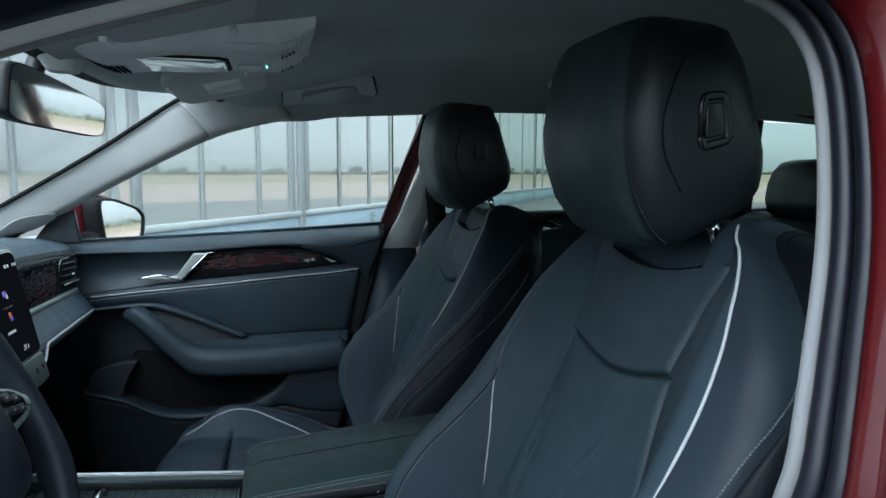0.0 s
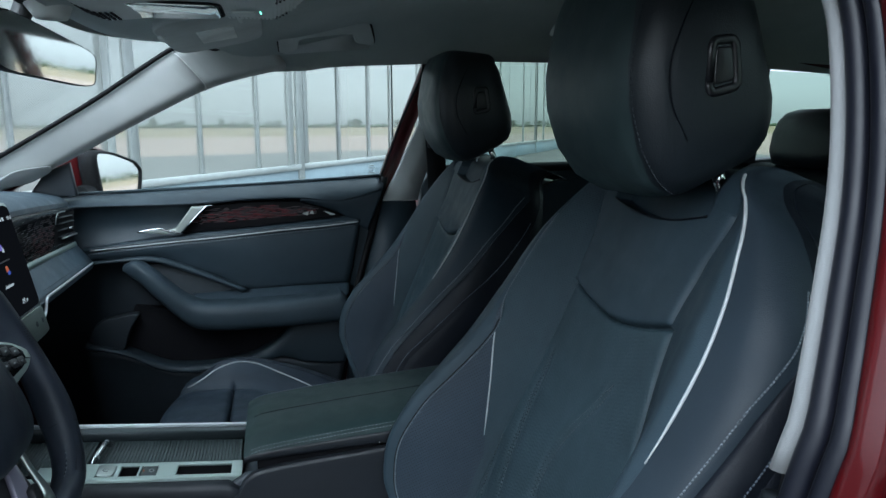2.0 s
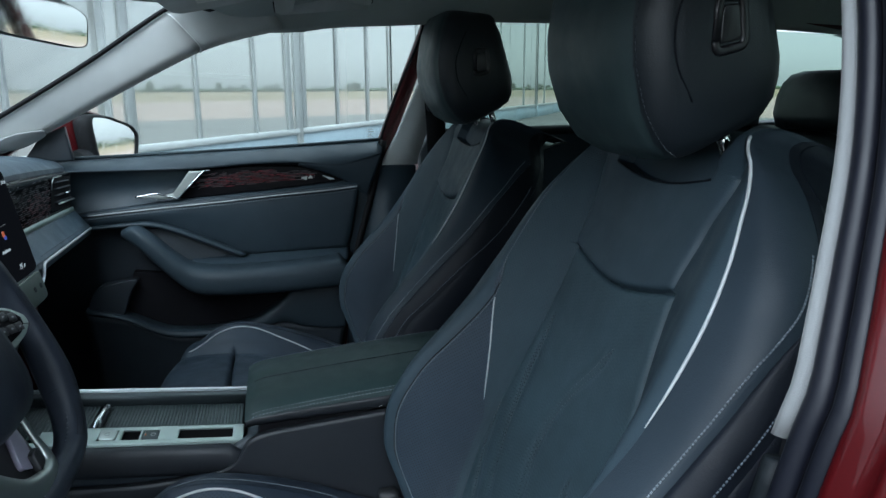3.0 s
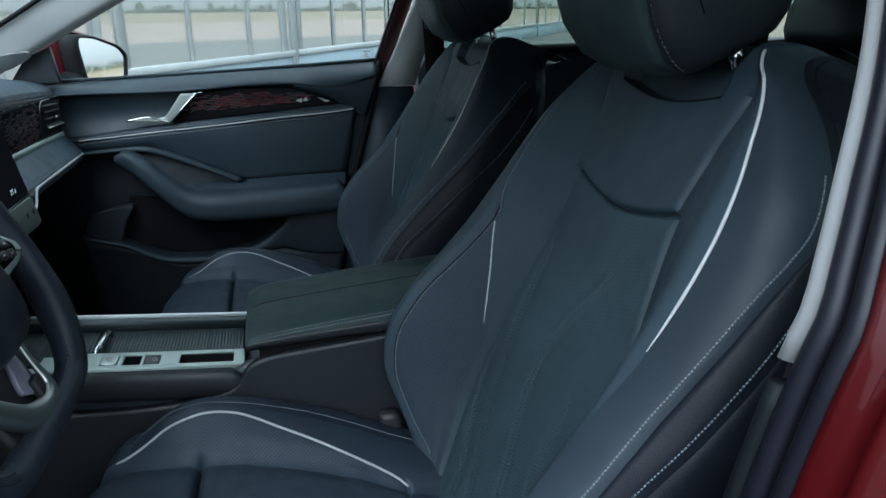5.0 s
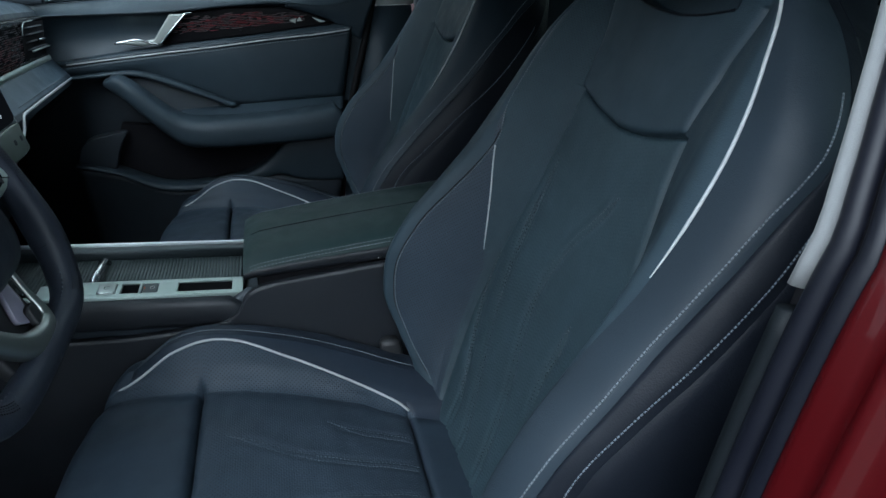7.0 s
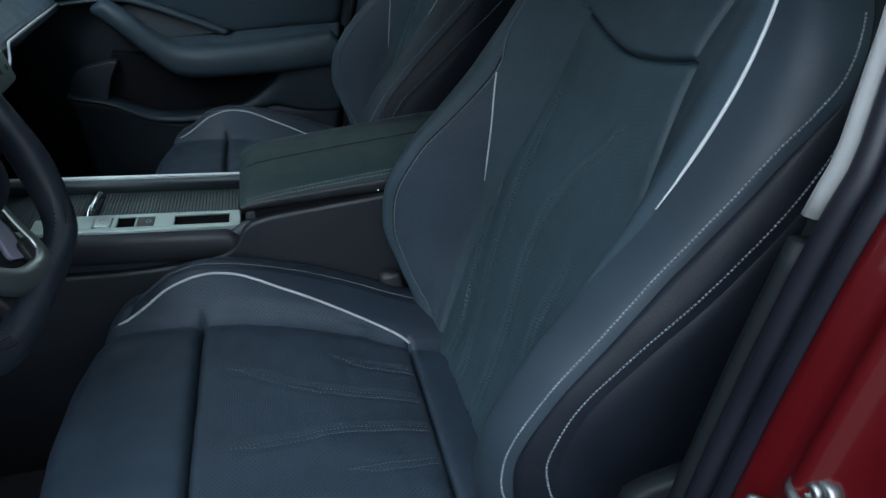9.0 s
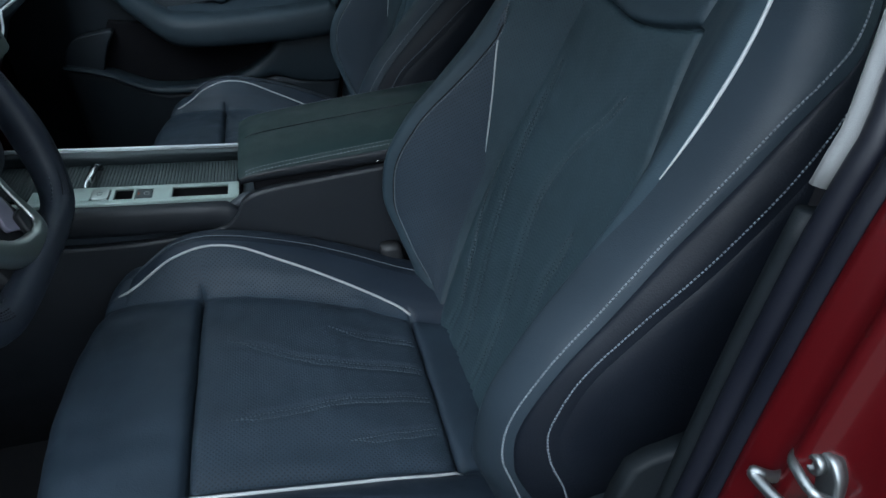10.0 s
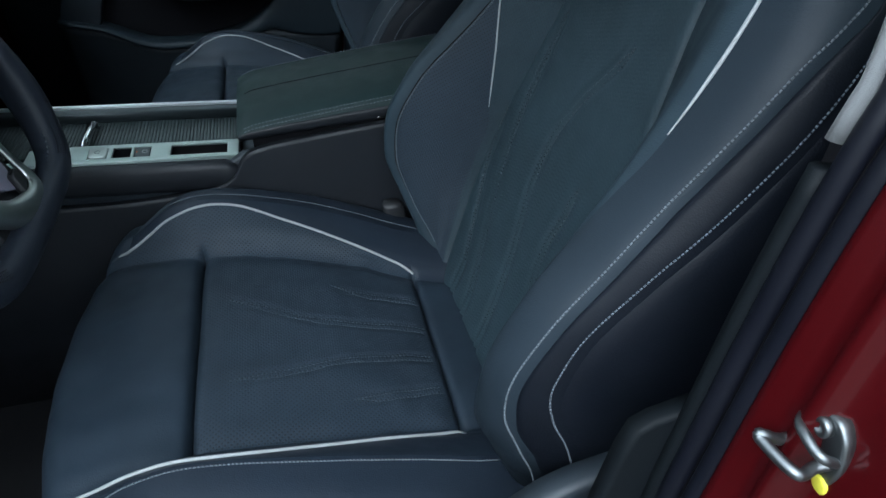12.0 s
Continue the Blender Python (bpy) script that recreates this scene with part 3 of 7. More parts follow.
        part("seam_stitching", stitches(backrest_curve(seam, 90, 0.0006), 0.0021, 0.001, 0.00055), M_THREAD_MID, seat, local=True)
    # collar seam under the headrest
    collar = [(y / half_seam(0.33) * 2, 0.335 - 0.012 * (1 - (y / 0.085) ** 2)) for y in np.linspace(-0.084, 0.084, 15)]
    part("collar_seam", tube(backrest_curve(collar, 50, 0.0006), 0.0012, 6, (0, 0, 1)), M_LEATHER_DARK, seat, local=True)
    # long curved ornamental seams of the insert
    for line in INSERT_SEAMS:
        for off in (0.0, 0.008):
            kv = [((y + off * min(1, (line[0][1] - v) / 0.03)) / half_seam(v) * 2, v) for y, v in line]
            part("ornamental_seam", stitches(backrest_curve([(max(min(k, 1.95), -1.95), v) for k, v in kv], 70, 0.0001), 0.0026, 0.0018, 0.0005), M_THREAD_DIM, seat, local=True)


centre_height = spline([-0.25, -0.235, -0.2, -0.13, -0.08, 0.0, 0.07, 0.13, 0.17, 0.2], [0.47, 0.505, 0.528, 0.534, 0.529, 0.512, 0.49, 0.468, 0.456, 0.45])
cushion_bolster = spline([-0.235, -0.2, -0.15, -0.1, -0.03, 0.05, 0.13, 0.2], [0.0, 0.016, 0.039, 0.045, 0.041, 0.035, 0.028, 0.024])
cushion_half = spline([-0.25, -0.23, -0.2, -0.14, 0.0, 0.12, 0.2], [0.2, 0.226, 0.243, 0.258, 0.265, 0.262, 0.25])
cushion_seam = spline([-0.25, -0.12, 0.0, 0.13, 0.2], [0.168, 0.15, 0.142, 0.125, 0.12])
cushion_piping = spline([-0.225, -0.15, -0.09, -0.02, 0.05, 0.10, 0.14], [2.5, 3.6, 3.9, 3.4, 2.9, 2.5, 2.1])


CUSHION_SEAMS = ([(0.024, 0.082), (0.057, 0.076), (0.09, 0.073), (0.122, 0.072)], [(-0.086, 0.055), (-0.05, 0.044), (0.006, 0.0235), (0.056, 0.0215), (0.122, 0.0225)],
                 [(-0.085, -0.069), (-0.047, -0.06), (-0.004, -0.048), (0.043, -0.035), (0.122, -0.0245)], [(0.028, -0.095), (0.064, -0.085), (0.12, -0.0715)])
CUSHION_GROOVES = [(spline([p[0] for p in s], [p[1] for p in s]), s[0][0]) for s in CUSHION_SEAMS]


def cushion_groove(x, y):
    d = 0.0
    for at, start in CUSHION_GROOVES:
        if start < x < 0.122:
            e = y - at(x) + 0.0035
            d += min(1, (x - start) / 0.02) * (0.0018 * math.exp(-((abs(e) - 0.0042) / 0.003) ** 2) - 0.0006 * math.exp(-(e / 0.003) ** 2))
    return d


def cushion_point(k, x, lift=0.0):
    c, w, h, z = cushion_seam(x), cushion_half(x), cushion_bolster(x), centre_height(x)
    p = c + (w - c) * 0.5
    pts = [(0, 0.0), (0.5 * c, 0.001), (c, 0.0), (c + 0.4 * (p - c), 0.5 * h), (p - 0.2 * (p - c), 0.94 * h), (p, h), (p + 0.6 * (w - p), 0.82 * h),
           (w - 0.004, 0.35 * h - 0.012), (w, -0.035), (w - 0.003, -0.075), (w - 0.02, -0.1)]
    a = min(abs(k), 9.9999)
    i = int(a)
    t = a - i
    q = [pts[max(i - 1, 0)], pts[i], pts[i + 1], pts[min(i + 2, 10)]]
    if i == 0:
        q[0] = (-pts[1][0], pts[1][1])
    y, n = (0.5 * (2 * q[1][j] + (q[2][j] - q[0][j]) * t + (2 * q[0][j] - 5 * q[1][j] + 4 * q[2][j] - q[3][j]) * t * t + (3 * q[1][j] - q[0][j] - 3 * q[2][j] + q[3][j]) * t**3) for j in (0, 1))
    n -= 0.005 * math.exp(-(((a - 2) / 0.2) ** 2))
    n -= 0.002 * math.exp(-(((a - 6.3) / 0.12) ** 2))
    if a < 2.4:
        n -= (0.016 * math.exp(-abs(x + 0.119) / 0.0022) + 0.005 * math.exp(-abs(x + 0.119) / 0.012)) * min(1, (2.4 - a) / 0.3)
        n -= (0.01 * math.exp(-abs(x - 0.128) / 0.0025) + 0.003 * math.exp(-abs(x - 0.128) / 0.01)) * min(1, (2.4 - a) / 0.3)
        yy = math.copysign(y, k)
        n -= cushion_groove(x, yy)
        n += 0.0022 * noise.noise(Vector((x * 22, yy * 22, 3.0))) + 0.0012 * noise.noise(Vector((x * 50, yy * 34, 7.0)))
    bow = max(0, -0.115 - x) / 0.09 * (0.03 * (1 - (y / 0.2) ** 2) - 0.006)
    return Vector((x - bow, math.copysign(y, k), z + n + lift))


def cushion_curve(kx, n=60, lift=0.001):
    return [cushion_point(p.x, p.y, lift) for p in through_points([(a, b, 0) for a, b in kx], n)]


def cushion_parts(seat):
    ks = [i + j / m for i in range(-10, 10) for m in ((22,) if -2 <= i < 2 else (9,)) for j in range(m)] + [10]
    xs = list(np.linspace(-0.205, -0.135, 14)) + list(np.linspace(-0.131, -0.123, 6)) + [-0.1215, -0.1203, -0.1195, -0.119, -0.1185, -0.1177, -0.1165] + list(np.linspace(-0.115, -0.1, 8)) + list(np.linspace(-0.096, 0.118, 62)) + [0.121, 0.1235, 0.1255, 0.127, 0.128, 0.129, 0.1305, 0.1325, 0.136, 0.14, 0.15, 0.165, 0.18, 0.2]
    pts = [[cushion_point(k, x) for k in ks] for x in xs]
    across = [girth(row, ks.index(0)) for row in pts]
    zones = {}
    for j in range(len(xs) - 1):
        for i in range(len(ks) - 1):
            k, x = (ks[i] + ks[i + 1]) / 2, (xs[j] + xs[j + 1]) / 2
            a = abs(k)
            s = "_inner" if k > 0 else "_outer"
            if a < 2:
                z = "thigh_pad" if x < -0.119 else "seat_insert" if x < 0.128 else "rear_strip"
            elif a < cushion_piping(x) and x < 0.135:
                z = "bolster_panel" + s
            elif a < 6.3:
                z = "bolster_roll" + s
            else:
                z = "cushion_side" + s
            zones.setdefault(z, []).append((i, j))
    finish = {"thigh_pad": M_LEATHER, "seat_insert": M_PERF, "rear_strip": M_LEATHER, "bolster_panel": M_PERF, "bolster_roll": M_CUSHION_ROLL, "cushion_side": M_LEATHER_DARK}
    for z, cells in zones.items():
        bm = bmesh.new()
        lay = bm.loops.layers.uv.new("UVMap")
        seen = {}
        for i, j in cells:
            corners = ((i, j), (i + 1, j), (i + 1, j + 1), (i, j + 1))
            for c in corners:
                if c not in seen:
                    seen[c] = bm.verts.new(pts[c[1]][c[0]])
            f = bm.faces.new([seen[c] for c in corners])
            for lp, c in zip(f.loops, corners):
                q = pts[c[1]][c[0]]
                lp[lay].uv = (q.x, across[c[1]][c[0]])
        if z == "thigh_pad":
            # the front of the pad rolls down
            ends = [i for i in range(len(ks)) if abs(ks[i]) <= 2]
            prev = [seen[(i, 0)] for i in ends]
            for s in range(1, 12):
                t = s / 11 * 1.75
                row = [bm.verts.new(p.co + Vector((-0.034 * math.sin(min(t, 1.57)) + 0.03 * max(0, t - 1.57), 0, -0.034 * (1 - math.cos(min(t, 1.57))) - 0.42 * max(0, t - 1.57)))) for p in [seen[(i, 0)] for i in ends]]
                for a, b, c, d in zip(prev, prev[1:], row[1:], row):
                    bm.faces.new((a, d, c, b))
                prev = row
        base = z.replace("_inner", "").replace("_outer", "")
        part(base, bm, finish[base], seat, local=True)
    # front caps of the side bolsters
    for s in (-1, 1):
        rows = [[pts[0][i] for i in range(len(ks)) if ks[i] * s >= 2]]
        first = rows[0]
        for j in range(1, 10):
            t = j / 9 * 1.57
            rows.append([Vector((p.x - 0.03 * math.sin(t), p.y * (1 - 0.05 * (1 - math.cos(t))), p.z - (p.z - 0.43) * (0.25 * (1 - math.cos(t))) - 0.0)) for p in first])
        rows.append([Vector((p.x, p.y, 0.42)) for p in rows[-1]])
        part("bolster_front", loft(rows, cap=False, closed=False), M_LEATHER, seat, local=True)
        pv = [(s * cushion_piping(x), x) for x in np.linspace(-0.205, 0.13, 16)]
        lead = cushion_curve(pv, 70, 0.0012)
        lead = [lead[0] + Vector((-0.022, 0, -0.014)), lead[0] + Vector((-0.012, 0, -0.005))] + lead
        part("piping", tube(lead, 0.0016, 8), M_PIPING, seat, "pale grey piping", local=True)
        part("seam_stitching", stitches(cushion_curve([(-4.9 if s < 0 else 5.2, x) for x in np.linspace(-0.2, 0.17, 12)], 80, 0.0006), 0.0021, 0.001, 0.00055), M_THREAD, seat, local=True)
    for line in CUSHION_SEAMS:
        for off in (0.0, 0.007):
            kx = [((y - off * min(1, (x - line[0][0]) / 0.03)) / cushion_seam(x) * 2, x) for x, y in line]
            part("ornamental_seam", stitches(cushion_curve(kx, 60, 0.0003), 0.0026, 0.0018, 0.0005), M_THREAD_DIM, seat, local=True)
    # pan, side valances and runners below the cushion
    part("seat_pan", block((-0.19, -0.23, 0.3), (0.2, 0.23, 0.44), 0.03, 3), M_SHELL, seat, local=True)
    for s in (-1, 1):
        top = ((0.11, 0.54), (0.16, 0.575), (0.24, 0.59), (0.3, 0.56)) if s < 0 else ((0.11, 0.475), (0.16, 0.48), (0.24, 0.48), (0.3, 0.47))
        o = [(x, s * 0.27, z) for x, z in ((-0.2, 0.43), (-0.1, 0.455), (0.05, 0.47), *top, (0.3, 0.4), (0.24, 0.34), (-0.16, 0.34))]
        part("side_valance", slab(rounded(o), (0, s * 0.022, 0), 0.008, 3), M_LOWER, seat, "moulded black side valance", local=True)
        part("runner", block((-0.22, s * 0.2 - 0.02, 0.2), (0.26, s * 0.2 + 0.02, 0.235), 0.004), M_SHELL, seat, local=True)
        for x in (-0.17, 0.18):
            part("foot", block((x - 0.02, s * 0.2 - 0.015, 0.2), (x + 0.02, s * 0.2 + 0.015, 0.31), 0.004), M_SHELL, seat, local=True)
    # switches on the outer valance
    part("seat_switch", block((-0.03, -0.306, 0.405), (0.05, -0.29, 0.42), 0.005, 3), M_SHELL, seat, local=True)
    part("backrest_switch", block((0.075, -0.306, 0.405), (0.095, -0.29, 0.44), 0.005, 3), M_SHELL, seat, local=True)


# rings of the headrest: height, its front and rear, half its width
HEAD_RINGS = [(z, (f + r) / 2, (r - f) / 2, w) for z, f, r, w in (
    (0.992, 0.358, 0.402, 0.047), (0.9945, 0.344, 0.42, 0.07), (1.0, 0.328, 0.4285, 0.087), (1.015, 0.306, 0.4325, 0.0985), (1.04, 0.286, 0.4325, 0.106), (1.07, 0.274, 0.43, 0.11),
    (1.1, 0.272, 0.422, 0.111), (1.13, 0.277, 0.4125, 0.11), (1.155, 0.282, 0.406, 0.106), (1.171, 0.288, 0.399, 0.1), (1.182, 0.295, 0.397, 0.093), (1.1875, 0.305, 0.392, 0.081), (1.1895, 0.32, 0.378, 0.058))]
HEAD_POWER = 4.4


def head_height(z, a):
    """The underside rises to the rear and the top falls to the rear."""
    return z + (0.5 * a + 0.01) * max(0, (1.08 - z) / 0.088) - 0.1 * a * max(0, (z - 1.12) / 0.073)


def head_seam(z):
    """Share of the depth at which the seam behind the front pad runs."""
    return -0.91 + 0.05 * ((z - 1.085) / 0.09) ** 2


def head_welt(z):
    return -0.5 + 0.19 * ((z - 1.085) / 0.055) ** 2


def headrest_shell():
    """The shell in two pieces: the front pad, and the sides and back."""
    rings = []
    for z, cx, dx, dy in HEAD_RINGS:
        ring = []
        for a, b in superellipse(dx, dy, HEAD_POWER, 160):
            u = a / dx
            dent = 0.0022 * math.exp(-((u - head_seam(z)) / 0.035) ** 2) * min(1, abs(b) / (0.6 * dy))
            if 1.0 < z < 1.16:
                dent += 0.0016 * math.exp(-((u - head_welt(z)) / 0.03) ** 2) * (abs(b) > 0.8 * dy)
            ring.append(Vector((cx + a, b - math.copysign(dent, b), head_height(z, a))))
        rings.append(ring)
    pieces = []
    at = [a for a, b in superellipse(1.0, 1.0, HEAD_POWER, 160)]
    for front in (True, False):
        bm = loft(rings)
        bm.verts.ensure_lookup_table()
        bm.verts.index_update()
        gone = []
        for f in bm.faces:
            cols = [v.index % 160 for v in f.verts]
            caps = len(cols) > 4
            share = sum(at[c] for c in cols) / len(cols)
            if ((share < -0.865) and not caps) != front:
                gone.append(f)
        bmesh.ops.delete(bm, geom=gone, context="FACES")
        pieces.append(bm)
    return pieces


def headrest_parts(seat):
    pad, shell = headrest_shell()
    head = part("headrest", shell, M_HEAD, seat, "black leather headrest", local=True)
    part("front_pad", pad, M_HEAD_FRONT, head, "leather front pad with windscreen light in its colour", local=True)
    for s in (-1, 1):
        for seam, lo, hi in ((head_seam, 1, -2), (head_welt, 4, -4)):
            line = []
            for z, cx, dx, dy in HEAD_RINGS[lo:hi]:
                u = seam(z) + (0.06 if seam is head_seam else 0.0)
                y = dy * (1 - abs(u) ** HEAD_POWER) ** (1 / HEAD_POWER)
                line.append((cx + dx * u, s * (y - (0.0004 if seam is head_seam else 0.0006)), head_height(z, dx * u)))
            path = through_points(line, 60)
            if seam is head_seam:
                part("seam_stitching", stitches(path, 0.003, 0.0022, 0.0004), M_THREAD_BLACK, head, local=True)
            else:
                part("welt", tube(path, 0.001, 6), M_LEATHER_DARK, head, local=True)
        # release button sunk in its rounded surround
        o = [(0.3455, 1.0765), (0.3725, 1.083), (0.3675, 1.121), (0.346, 1.119)]
        y0 = s * 0.1095
        ring = rounded([(x, y0, z) for x, z in o], 6, 0.22)
        part("button_surround", sweep(ring + ring[:1], superellipse(0.0042, 0.0034, 2.4, 10), (0, 1, 0)), M_BUTTON, head, "glossy black button surround", local=True)
        mid = Vector((0.358, y0, 1.1))
        part("button", slab([mid + (q - mid) * 0.72 for q in ring], (0, s * 0.0022, 0), 0.0016), M_BUTTON, head, "black release button", local=True)
    for y in (-0.062, 0.062):
        path = through_points([(0.412, y, 0.93), (0.408, y, 0.96), (0.39, y, 1.012)], 10)
        part("post", tube(path, 0.0062, 12, (0, 1, 0)), M_ROD, seat, "polished steel headrest post", local=True)
        part("post_guide", loft([[Vector((0.412 + a, y + b, z)) for a, b in circle(r, 14)] for z, r in ((0.938, 0.014), (0.952, 0.014), (0.956, 0.011))]), M_SHELL, seat, local=True)


driver_seat = thing("bucket_seat", (0, -0.37, 0), "charcoal leather sports seat with perforated bolsters and pale piping", "car seat", "front seats")
backrest_parts(driver_seat)
cushion_parts(driver_seat)
headrest_parts(driver_seat)
# the passenger's seat, whose flank seams run further back at the shoulder
LOW = (spline([-0.2, -0.115, -0.085, -0.05, 0.058, 0.1, 0.17, 0.24, 0.27, 0.33], [6.7, 6.5, 6.05, 5.88, 5.98, 6.1, 6.57, 7.15, 7.6, 8.6]), LOW[1])
HIGH = (spline([-0.2, -0.1, -0.072, -0.045, 0.0, 0.055, 0.12, 0.17, 0.21, 0.3, 0.33], [7.4, 7.15, 6.8, 6.55, 6.55, 6.75, 7.1, 7.6, 8.1, 9.0, 9.3]), HIGH[1])
passenger_seat = thing("bucket_seat", (0, -0.37, 0), "charcoal leather passenger seat with pale piping, beside the door", "car seat", "front seats")
backrest_parts(passenger_seat, 0.33)
cushion_parts(passenger_seat)
headrest_parts(passenger_seat)
passenger_seat.location = (0.004, 0.37, -0.02)
bpy.context.view_layer.update()
for ob in passenger_seat.children:
    if ob.name.startswith(("headrest", "post")):
        ob.location.z += 0.018
        ob.location.x += 0.004
    elif max((ob.matrix_world @ Vector(c)).z for c in ob.bound_box) < 0.6:
        ob.location.z -= 0.018  # its cushion is set lower


# ---- the car's shell ----
def inner_side(z):
    """How far the inner side of the cabin lies from its middle at a height."""
    return 0.715 - 0.37 * max(0.0, z - 0.9)


# edge of the front door opening, from the sill up the centre pillar, along the roof and down the windscreen pillar
OPENING = through_points([(x, 0, z) for x, z in ((0.178, 0.3), (0.185, 0.45), (0.195, 0.6), (0.2115, 0.695), (0.2315, 0.794), (0.254, 0.88), (0.282, 0.948), (0.3065, 1.008), (0.3215, 1.06), (0.33, 1.11),
                                                  (0.327, 1.138), (0.313, 1.159), (0.285, 1.17), (0.2, 1.181), (0.1, 1.176), (0.0, 1.158), (-0.06, 1.141), (-0.14, 1.113), (-0.3, 1.045), (-0.45, 0.965), (-0.56, 0.9))], 120)


def rail(profile, side, lo=0.0, hi=1.0, closed=True, path=OPENING):
    """Carries a profile (outboard, away from the opening) along the edge of a door opening."""
    rings = []
    n = len(path)
    for i, p in enumerate(path):
        if not lo <= i / (n - 1) <= hi:
            continue
        t = path[min(i + 1, n - 1)] - path[max(i - 1, 0)]
        away = Vector((t.z, 0, -t.x)).normalized()
        y = inner_side(p.z)
        rings.append([Vector((p.x + away.x * a, side * (y + o), p.z + away.z * a)) for o, a in profile])
    return loft(rings, cap=closed, closed=closed)


def ring(o, a, r, n=10, squash=1.0):
    return [(o + x, a + y) for x, y in circle(r, n, squash)]


JAMB_FLAT = [(0.0235, 0.006), (0.0255, 0.0025), (0.031, 0.0025), (0.038, 0.0075), (0.045, 0.0085), (0.0485, 0.006), (0.0505, 0.0045), (0.0535, 0.0042), (0.0565, 0.0065), (0.0595, 0.0125), (0.0635, 0.0165), (0.075, 0.0175), (0.1, 0.018), (0.118, 0.0205), (0.13, 0.028), (0.136, 0.05), (0.136, 0.09), (0.0, 0.09), (0.0, 0.03), (0.0235, 0.03)]
JAMB_ROUND = [(0.0235, 0.006), (0.0255, 0.0025), (0.031, 0.0025), (0.0365, 0.004), (0.0405, 0.006), (0.0445, 0.009), (0.048, 0.0125), (0.051, 0.0165), (0.0535, 0.021), (0.0555, 0.026), (0.057, 0.031), (0.0585, 0.037), (0.06, 0.044), (0.0605, 0.052), (0.0605, 0.06), (0.06, 0.075), (0.06, 0.09), (0.0, 0.09), (0.0, 0.03), (0.0235, 0.03)]


def jamb(side):
    """The painted frame: a broad flat flange on the pillar, which narrows into the rounded edge of the roof."""
    rings, n = [], len(OPENING)
    for i, p in enumerate(OPENING):
        t = OPENING[min(i + 1, n - 1)] - OPENING[max(i - 1, 0)]
        away = Vector((t.z, 0, -t.x)).normalized()
        k = min(1, max(0, (i / (n - 1) - 0.3) / 0.15))
        k = k * k * (3 - 2 * k)
        rings.append([Vector((p.x + away.x * a, side * (inner_side(p.z) + o), p.z + away.z * a)) for o, a in [(f[0] + (r[0] - f[0]) * k, f[1] + (r[1] - f[1]) * k) for f, r in zip(JAMB_FLAT, JAMB_ROUND)]])
    return loft(rings)


body = thing("red_car", (0.3, 0, 0.2), "red painted car body with its driver's door wide open", "car")
BELT = 0.242  # share of the path at which the pale pillar trim begins
SEAL_IN = ring(0.0035, 0.005, 0.007, 16)
SEAL_LIP = ring(0.0115, 0.0085, 0.0032, 10)
SEAL_OUT = ring(0.019, 0.008, 0.007, 16, 1.15)
for s in (-1, 1):
    if s < 0:
        part("inner_door_seal", rail(SEAL_IN, s, 0, 0.72), M_RUBBER, body, "black rubber door seal")
        part("outer_door_seal", rail(SEAL_OUT, s), M_RUBBER, body, "black rubber door seal")
        part("seal_lip", rail(SEAL_LIP, s), M_RUBBER_DEEP, body)
        part("roof_seal", rail([(0.026, 0.012), (0.024, 0.002), (0.034, -0.004), (0.05, -0.004), (0.066, 0.002), (0.072, 0.014), (0.06, 0.03), (0.03, 0.03)], s, 0.66), M_RUBBER, body, "black rubber seal along the roof edge")
        part("seal_groove", rail([(-0.01, 0.014), (0.03, 0.016), (0.03, 0.026), (-0.01, 0.026)], s), M_RUBBER_DEEP, body)
        part("door_jamb", jamb(s), M_PAINT, body, "red painted door jamb")
# striker of the door lock, bolted to the jamb
striker = thing("door_striker", (0.2265, -0.783, 0.752), "galvanised steel door striker with a yellow paint mark", "door striker")
plate = [(-0.763, 0.749), (-0.768, 0.765), (-0.78, 0.779), (-0.79, 0.78), (-0.797, 0.772), (-0.8, 0.757), (-0.796, 0.738), (-0.783, 0.723), (-0.77, 0.729)]
part("base_plate", slab(rounded([(0.234, y, z) for y, z in plate], 5, 0.35), (-0.0075, 0, 0), 0.0022, 3), M_ZINC, striker)
for p, r in (([(0.226, -0.7731, 0.7542), (0.216, -0.7726, 0.7526), (0.206, -0.7728, 0.7585), (0.203, -0.7715, 0.7592), (0.203, -0.774, 0.758), (0.205, -0.7853, 0.7571), (0.208, -0.794, 0.7563), (0.213, -0.794, 0.754), (0.22, -0.792, 0.7541), (0.2265, -0.7933, 0.7561)], 0.0031),
             ([(0.2265, -0.771, 0.7686), (0.219, -0.7765, 0.7683), (0.217, -0.7836, 0.768), (0.217, -0.7907, 0.7664), (0.219, -0.7955, 0.765), (0.2265, -0.796, 0.76)], 0.0027)):
    part("hoop", tube(through_points(p, 40), r, 12, (0.3, 0.25, 0.9)), M_ZINC, striker)
for y, z in ((-0.7841, 0.7725), (-0.78, 0.735)):
    part("screw", loft([[Vector((x, y + a, z + b)) for a, b in circle(r, 16)] for x, r in ((0.227, 0.0055), (0.223, 0.0055), (0.2222, 0.0045), (0.2222, 0.003), (0.224, 0.0025))]), M_ZINC, striker)
part("paint_mark", loft([[Vector((x, -0.793 + a, 0.7405 + b)) for a, b in circle(r, 14)] for x, r in ((0.228, 0.0052), (0.2255, 0.005), (0.225, 0.0035))]), M_YELLOW, striker, "yellow paint mark")

striker.location += Vector((0.0085, 0.01, -0.0146))
